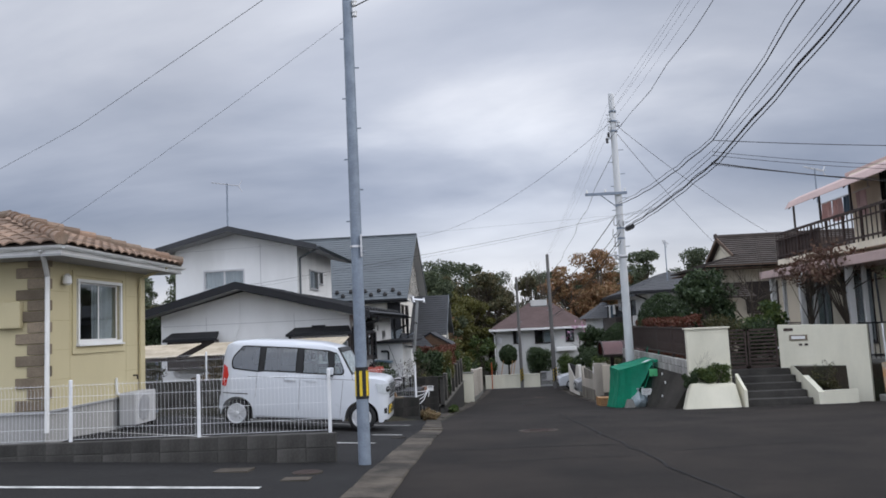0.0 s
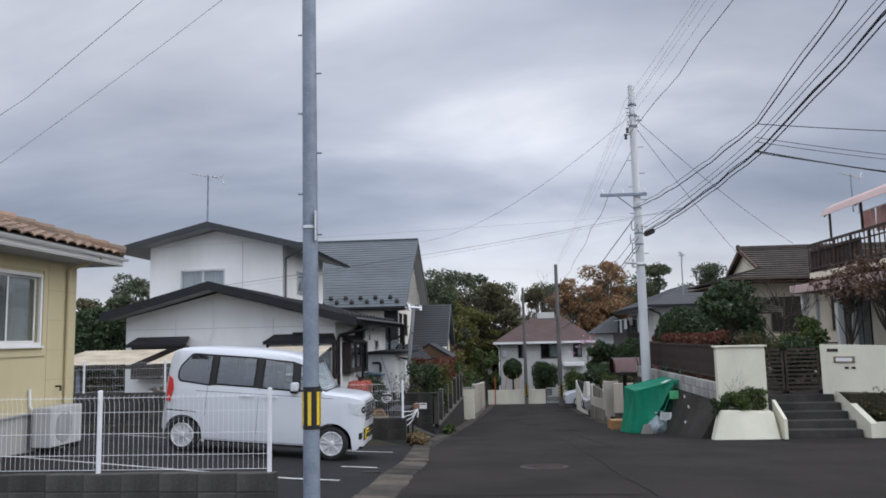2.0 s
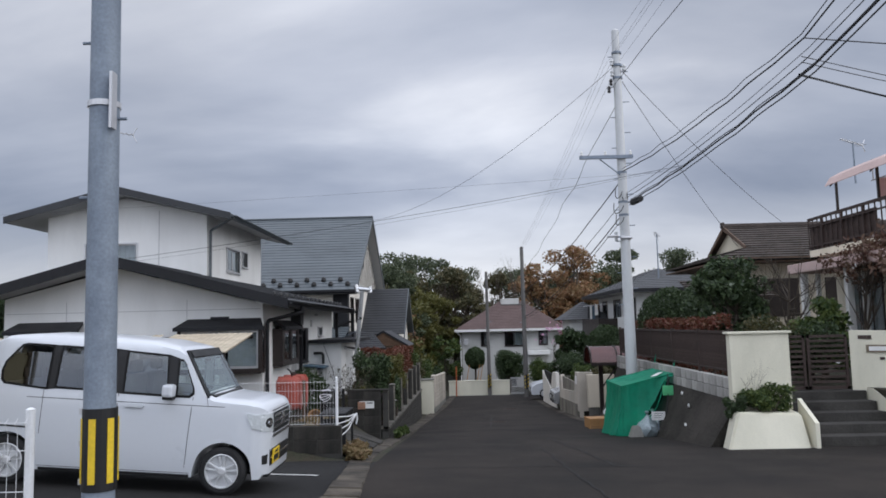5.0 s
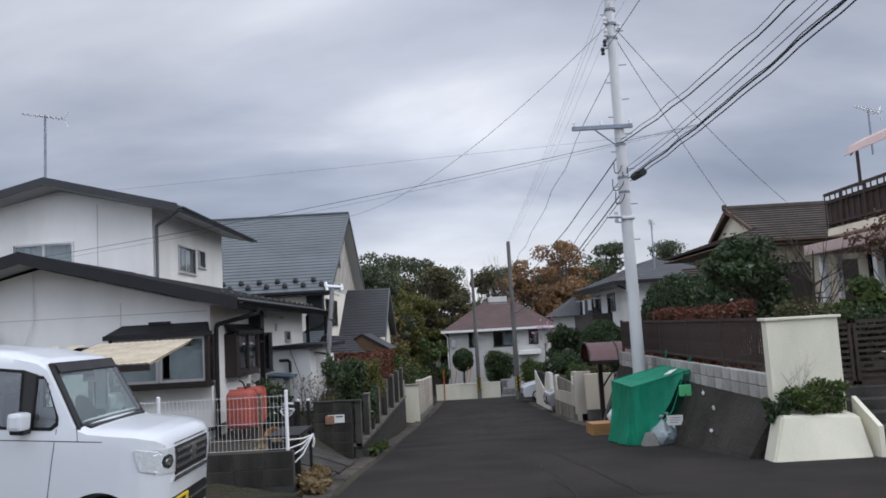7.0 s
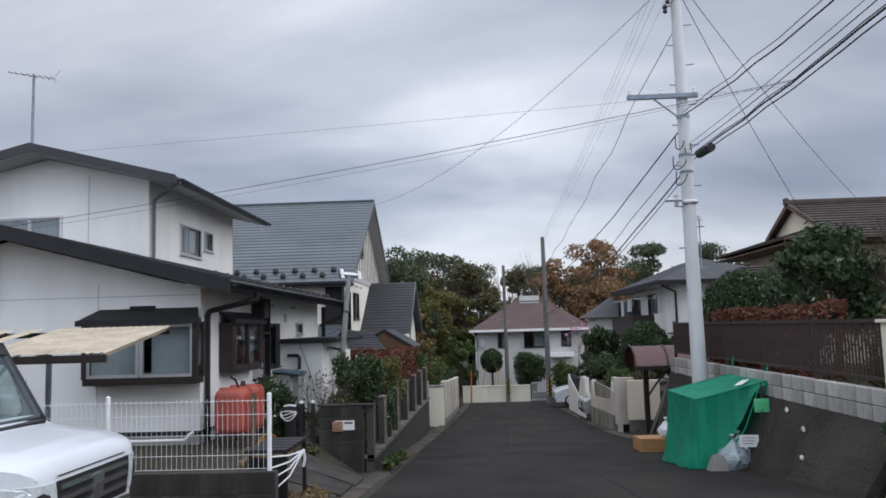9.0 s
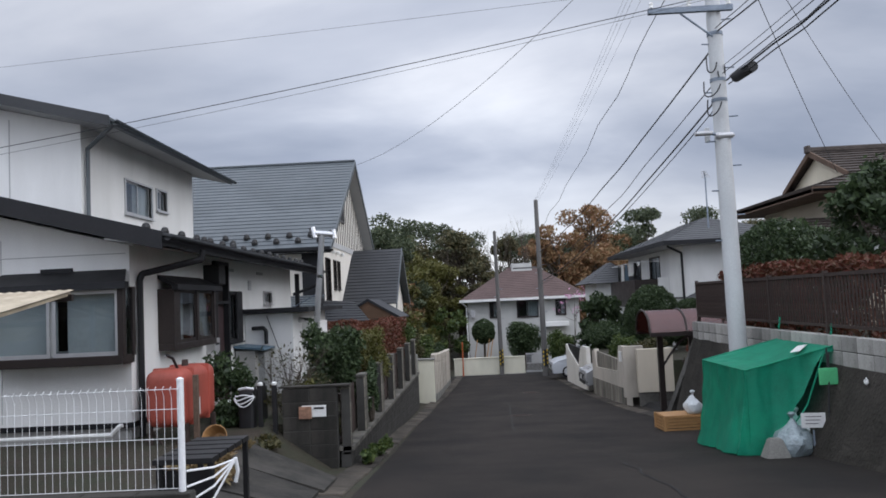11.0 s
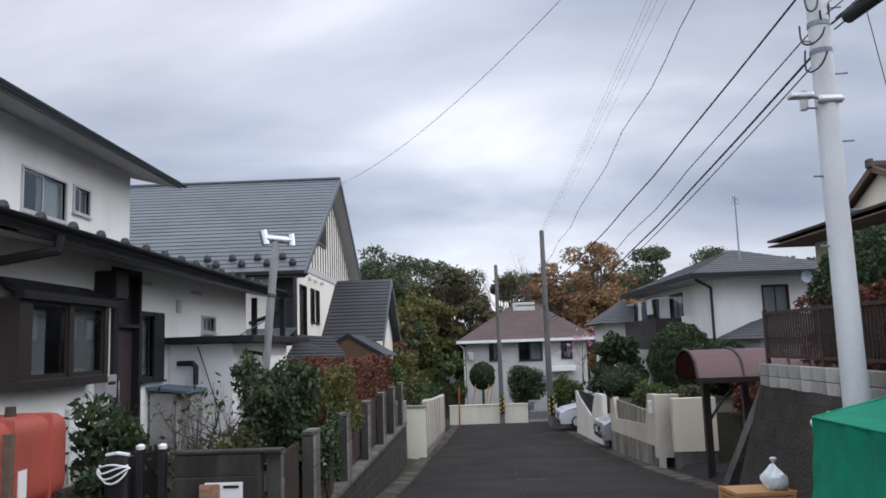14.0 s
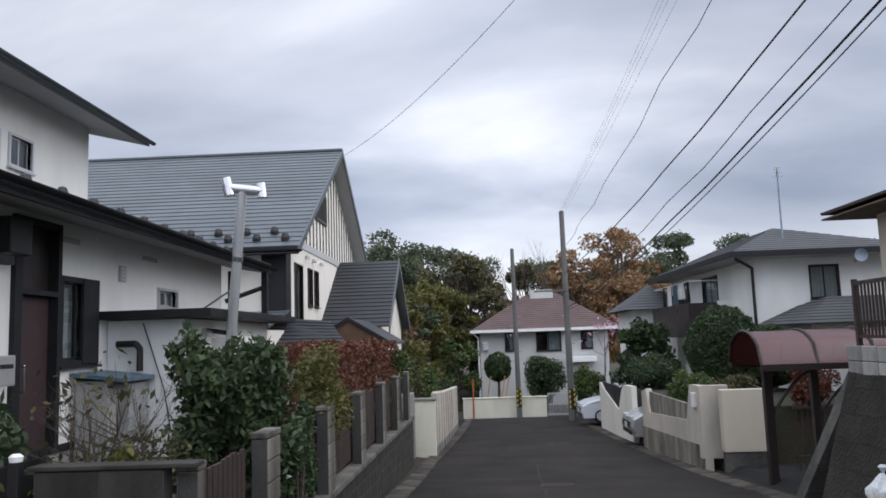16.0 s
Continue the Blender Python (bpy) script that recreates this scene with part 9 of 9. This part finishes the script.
bush("bush", (-3.6, 25.35, -.6), (.40, .42, .60), "g_dark", "airy dark green shrub beside the front door", per=760, leaf=.075, seed=11, clumps=18)
bush("bush", (-3.4, 24.75, -.6), (.4, .35, .30), "g_dark", "low dark shrub by the gate", per=1200, leaf=.06, seed=12)
bush("ivy", (-1.72, 27.2, -.88), (.13, .62, .52), "g_dark", "ivy hanging through the slats of the garden wall", "ivy", per=2200, leaf=.06, seed=14)
bush("bush", (-2.05, 25.2, -1.0), (.18, .5, .3), "g_yellow", "small yellow leaved plant in the wall bed", per=500, leaf=.03, seed=13)
for k, (y, z) in enumerate(((24.9, -.95), (26.0, -1.1), (27.1, -1.2))):
    bush("weed", (-1.48, y, G(y)), (.14, .45, .14), "g_mid", "green weeds growing along the gutter", "weeds", per=420, leaf=.05, seed=20 + k, group="gutter weeds")
for k, (x, y) in enumerate(((-1.75, 19.3), (-1.8, 20.2), (-2.0, 19.5), (-1.6, 18.7))):
    bush("weed", (x, y, ground_z(x, y)), (.2, .3, .12), "g_dry", "dry yellow grass tuft beside the kerb", "weeds", per=420, leaf=.06, seed=30 + k, group="grass tufts")
bush("bush", (-3.2, 22.9, -.62), (.6, .5, .10), "g_dry", "brown dry grass below the oil tank", "grass", per=1300, leaf=.06, seed=39)
bush("bush", (-2.75, 23.6, -.75), (.4, .5, .11), "g_olive", "low weeds inside the garden gate", "weeds", per=900, leaf=.06, seed=41)
bush("bush", (-2.7, 21.5, -.55), (.4, .7, .12), "g_dry", "patch of brown dry grass in the yard", "grass", per=900, leaf=.07, seed=36)
bush("bush", (-6.8, 19.9, .0), (1.2, .3, .55), "g_dry", "reddish dry pampas grass behind the lot fence", "grass", per=2600, leaf=.12, seed=37, clumps=14)
bush("bush", (-9.6, 20.1, .0), (1.4, .4, .45), "g_olive", "scrubby weeds behind the lot fence", "weeds", per=1800, leaf=.09, seed=38, clumps=12)
bush("bush", (-12.0, 24.9, -.5), (1.25, 1.2, 1.55), "g_dark", "large rounded dark clipped evergreen by the gable", "tree", per=9000, leaf=.10, seed=40, clumps=22, clipped=True)
for k, (x, y) in enumerate(((-8.3, 22.6), (-7.6, 22.7), (-6.8, 22.4))):
    tree("vine", (x, y, -.5), 1.5, .4, "g_olive", "thin leafless climbing stems under the awning", "vine", clumps=6, per=1, leaf=.03, trunk=.012, low=.3, seed=44 + k, bare=True)

# beyond the left wall
bush("bush", (-2.6, 42.5, -1.1), (.7, 1.4, .8), "g_mid", "rounded green shrub behind the cream pillar", per=3600, leaf=.08, seed=50, clumps=14)
bush("bush", (-2.4, 46.0, -1.5), (.7, 1.6, .8), "g_olive", "rounded green shrub behind the stepped wall", per=3600, leaf=.08, seed=51, clumps=14)
bush("bush", (-2.2, 50.0, -2.4), (.8, 1.8, 1.1), "g_mid", "loose green shrub along the wall", per=3800, leaf=.09, seed=52, clumps=14)
bush("bush", (-1.9, 54.5, -3.0), (.8, 1.8, 1.2), "g_dark", "dark shrub at the end of the wall", per=3600, leaf=.1, seed=53, clumps=14)
tree("tree", (-3.2, 53.5, -2.8), 5.4, 1.6, "g_yellow", "young tree with golden autumn leaves", clumps=26, per=90, leaf=.14, trunk=.1, seed=54)
tree("tree", (-4.0, 60.0, -3.0), 5.0, 2.0, "g_orange", "tree with orange autumn leaves behind the house", clumps=26, per=90, leaf=.17, trunk=.12, seed=55)

# right side gardens
bush("bush", (5.35, 19.85, -.15), (.5, .28, .24), "g_mid", "low green shrubs filling the white planter", per=2600, leaf=.04, seed=60, clumps=12)
bush("bush", (4.82, 19.85, -.25), (.2, .24, .22), "g_dark", "trailing ivy over the planter corner", per=900, leaf=.045, seed=61)
bush("bush", (8.25, 20.05, -.46), (.26, .2, .14), "g_olive", "pale shrub in the raised white bed", per=700, leaf=.035, seed=62)
tree("shrub", (5.3, 19.9, -.1), .75, .3, "g_red", "thin red-stemmed bare twigs in the planter", "shrub", clumps=8, per=1, trunk=.008, low=.4, seed=63, bare=True)
hedge(5.4, 6.3, 24.0, 30.2, .1, 1.45, "g_red", "rust red autumn azalea hedge behind the railing", 9000, .05, 64)
bush("bush", (6.3, 29.2, .1), (.9, 1.1, 1.15), "g_dark", "clipped dark evergreen behind the railing", "tree", per=9000, leaf=.06, seed=65, clumps=16, clipped=True)
tree("tree", (7.0, 26.2, .1), 2.75, 1.0, "g_dark", "rounded camellia tree in the front garden", clumps=40, per=170, leaf=.075, trunk=.09, low=.35, seed=66)
tree("tree", (8.0, 23.3, .1), 1.6, .75, "g_mid", "low leafy evergreen in the front garden", clumps=22, per=150, leaf=.075, trunk=.08, low=.25, seed=67)
bush("bush", (6.4, 22.6, .1), (.8, 1.0, .75), "g_olive", "mixed green and brown shrub behind the railing", per=3400, leaf=.05, seed=68, clumps=12)
bush("bush", (7.3, 22.2, .1), (.7, .5, .65), "g_dark", "dark shrub behind the slatted gate", per=2600, leaf=.055, seed=69, clumps=12)
tree("tree", (8.6, 26.5, .1), 3.2, 1.2, "g_red", "leafless twiggy tree before the beige wall", clumps=20, per=1, trunk=.07, low=.35, seed=70, bare=True)
bush("bush", (8.0, 31.2, .0), (1.0, 1.0, 1.3), "g_dark", "tall dark evergreen beside the old house", "tree", per=5600, leaf=.09, seed=71, clumps=18)
tree("vine", (10.4, 26.0, .1), 3.35, 1.0, "g_vine", "tangled brown vine over the porch roof", "vine", clumps=34, per=34, leaf=.07, trunk=.06, low=.7, seed=72)
tree("vine", (10.3, 23.5, .1), 3.4, 1.0, "g_vine", "tangled thinning vine over the porch roof", "vine", clumps=26, per=22, leaf=.07, trunk=.09, low=.7, seed=73)
tree("tree", (10.95, 18.4, -.75), 6.6, 1.3, "g_mid", "tall leafy evergreen beside the terrace", clumps=54, per=230, leaf=.075, trunk=.13, low=.26, seed=86)
tree("shrub", (8.2, 20.1, -.5), .75, .3, "g_olive", "twiggy half-bare shrub in the raised bed", "shrub", clumps=14, per=14, leaf=.03, trunk=.012, low=.35, seed=87)
bush("bush", (8.3, 42.6, -1.0), (.9, .9, .85), "g_dark", "rounded dark evergreen behind the beige wall", "tree", per=9000, leaf=.06, seed=74, clumps=20, clipped=True)
bush("bush", (6.6, 41.2, -1.0), (1.0, .95, 1.12), "g_dark", "large rounded clipped evergreen before the white house", "tree", per=12000, leaf=.06, seed=75, clumps=22, clipped=True)
bush("bush", (5.4, 37.0, -1.1), (.6, .7, .42), "g_olive", "low leafy plants on top of the wall bed", per=1800, leaf=.06, seed=76)
bush("bush", (5.2, 39.4, -1.2), (.5, 1.6, .45), "g_mid", "low green hedge behind the beige wall", per=2600, leaf=.065, seed=77, clumps=12)
bush("bush", (5.9, 46.5, -1.6), (.8, 2.0, .8), "g_dark", "tall green shrub behind the zigzag wall", per=9000, leaf=.07, seed=78, clumps=20)
tree("tree", (6.1, 49.0, -2.6), 3.6, 1.1, "g_dark", "dark evergreen tree behind the zigzag wall", clumps=34, per=130, leaf=.12, trunk=.1, low=.25, seed=79)
tree("tree", (6.2, 60.0, -3.2), 4.7, 1.2, "g_pink", "small tree with pink blossom by the red roof", clumps=8, per=11, leaf=.09, trunk=.05, low=.75, seed=80)
bush("bush", (1.0, 61.8, -1.7), (.7, .7, .76), "g_dark", "round clipped tree before the white house", "tree", per=3800, leaf=.1, seed=81, clumps=14, clipped=True, foot=-3.3)
bush("bush", (3.5, 61.6, -2.45), (1.2, 1.0, 1.05), "g_dark", "broad clipped evergreen before the white house", "tree", per=6400, leaf=.1, seed=82, clumps=26, foot=-3.3)
bush("bush", (5.6, 60.5, -3.2), (1.0, 1.0, 1.1), "g_mid", "leafy shrub beside the silver gate", per=3600, leaf=.1, seed=83, clumps=14)
tree("tree", (-1.2, 62.5, -3.2), 3.6, 1.3, "g_mid", "leafy garden tree at the end of the road", clumps=24, per=110, leaf=.13, trunk=.08, low=.25, seed=84)
bush("bush", (6.8, 36.4, -1.1), (.7, .5, .6), "g_red", "red leaved shrub behind the carport", per=1800, leaf=.06, seed=85)


# ---- the woods behind ----
def wood(cells, label, material, seed, leaf=.15, dense=300, name="woodland"):
    """A stand of far trees as one sheet of foliage clumps with trunks."""
    rs = np.random.RandomState(seed)
    t = thing(name, cells[0][:3], label, "woods", kind="stuff")
    bm = B()
    pts = []
    for x, y, z, h, r in cells:
        rod(bm, (x, y, z - .5), (x + rs.normal(0, .4), y, z + h * .85), .22, .06, 6, False)
        cs, rr = [], []
        for k in range(22):
            a = rs.rand() * 2 * math.pi
            s = rs.rand()
            w = r * (.35 + .75 * math.sin(math.pi * (.12 + .8 * s))) * rs.rand() ** .5
            c = (x + w * math.cos(a), y + w * math.sin(a), z + h * (.22 + .78 * s))
            rod(bm, (x, y, z + h * (.2 + .5 * s)), c, .07, .02, 4, False)
            cs.append(c)
            q = r * (.24 + .2 * rs.rand())
            rr.append((q, q, q * .7))
        pts.append(crown_points(cs, rr, dense, rs, .5))
    tr = part("trunk", bm, "bark", t); tr["kind"] = "stuff"
    lv = leaves("crown", np.concatenate(pts), leaf, material, t, seed=seed); lv["kind"] = "stuff"


rs = np.random.RandomState(77)
def cells(n, x0, x1, y0, y1, h0, h1, z=-3.0):
    out = []
    for i in range(n):
        x = x0 + (x1 - x0) * (i + .5) / n + rs.normal(0, .6)
        y = y0 + (y1 - y0) * rs.rand()
        h = h0 + (h1 - h0) * rs.rand()
        out.append((x, y, z, h, h * (.24 + .1 * rs.rand())))
    return out


wood(cells(12, -17, 0, 78, 88, 8.8, 13.4), "tall dark green woodland behind the houses", "g_wood", 90)
wood(cells(10, -14, 4, 72, 80, 5.8, 9.5), "mixed green and olive trees at the wood edge", "g_wood_olive", 91)
wood(cells(9, 4, 19, 80, 90, 7.6, 11.4), "green woodland behind the red roof", "g_wood", 92)
wood(cells(5, 6.5, 13, 76, 80, 8.6, 12.0), "orange autumn trees behind the red roof", "g_orange", 93)
wood(cells(9, 16, 36, 84, 96, 8.4, 12.4), "green woodland on the far hillside", "g_wood", 94)
wood(cells(5, 14, 30, 78, 84, 8.2, 10), "olive autumn trees on the far hillside", "g_wood_olive", 95)
wood(cells(13, -52, -20, 84, 98, 10, 13), "dark woodland beyond the left houses", "g_wood", 96, .2, 190)
wood(cells(8, -50, -22, 80, 84, 8, 11), "mixed autumn trees beyond the left houses", "g_wood_olive", 97, .2, 190)
wood(cells(3, -6, -2, 66, 70, 6, 8), "golden autumn trees beside the white house", "g_yellow", 98, .13)
wood(cells(8, -16, -5, 60, 70, 7, 10), "dark trees close behind the steep roof", "g_wood", 99, .13)
wood(cells(14, 36, 80, 80, 100, 10, 14), "woodland closing the view to the east", "g_wood", 100, .22, 120)
wood(cells(14, -100, -52, 80, 100, 10, 14), "woodland closing the view to the west", "g_wood", 101, .22, 120)
for k, (x, y, h) in enumerate(((-1.5, 73, 9.4), (.6, 74, 8.8), (2.6, 74, 9.8), (5.0, 74, 10.2))):
    tree("bare_tree", (x, y, -3.2), h, 1.7, "g_dry", "leafless autumn tree standing before the woods", "tree", clumps=20, per=1, trunk=.10, low=.45, seed=110 + k, group="leafless trees", bare=True)
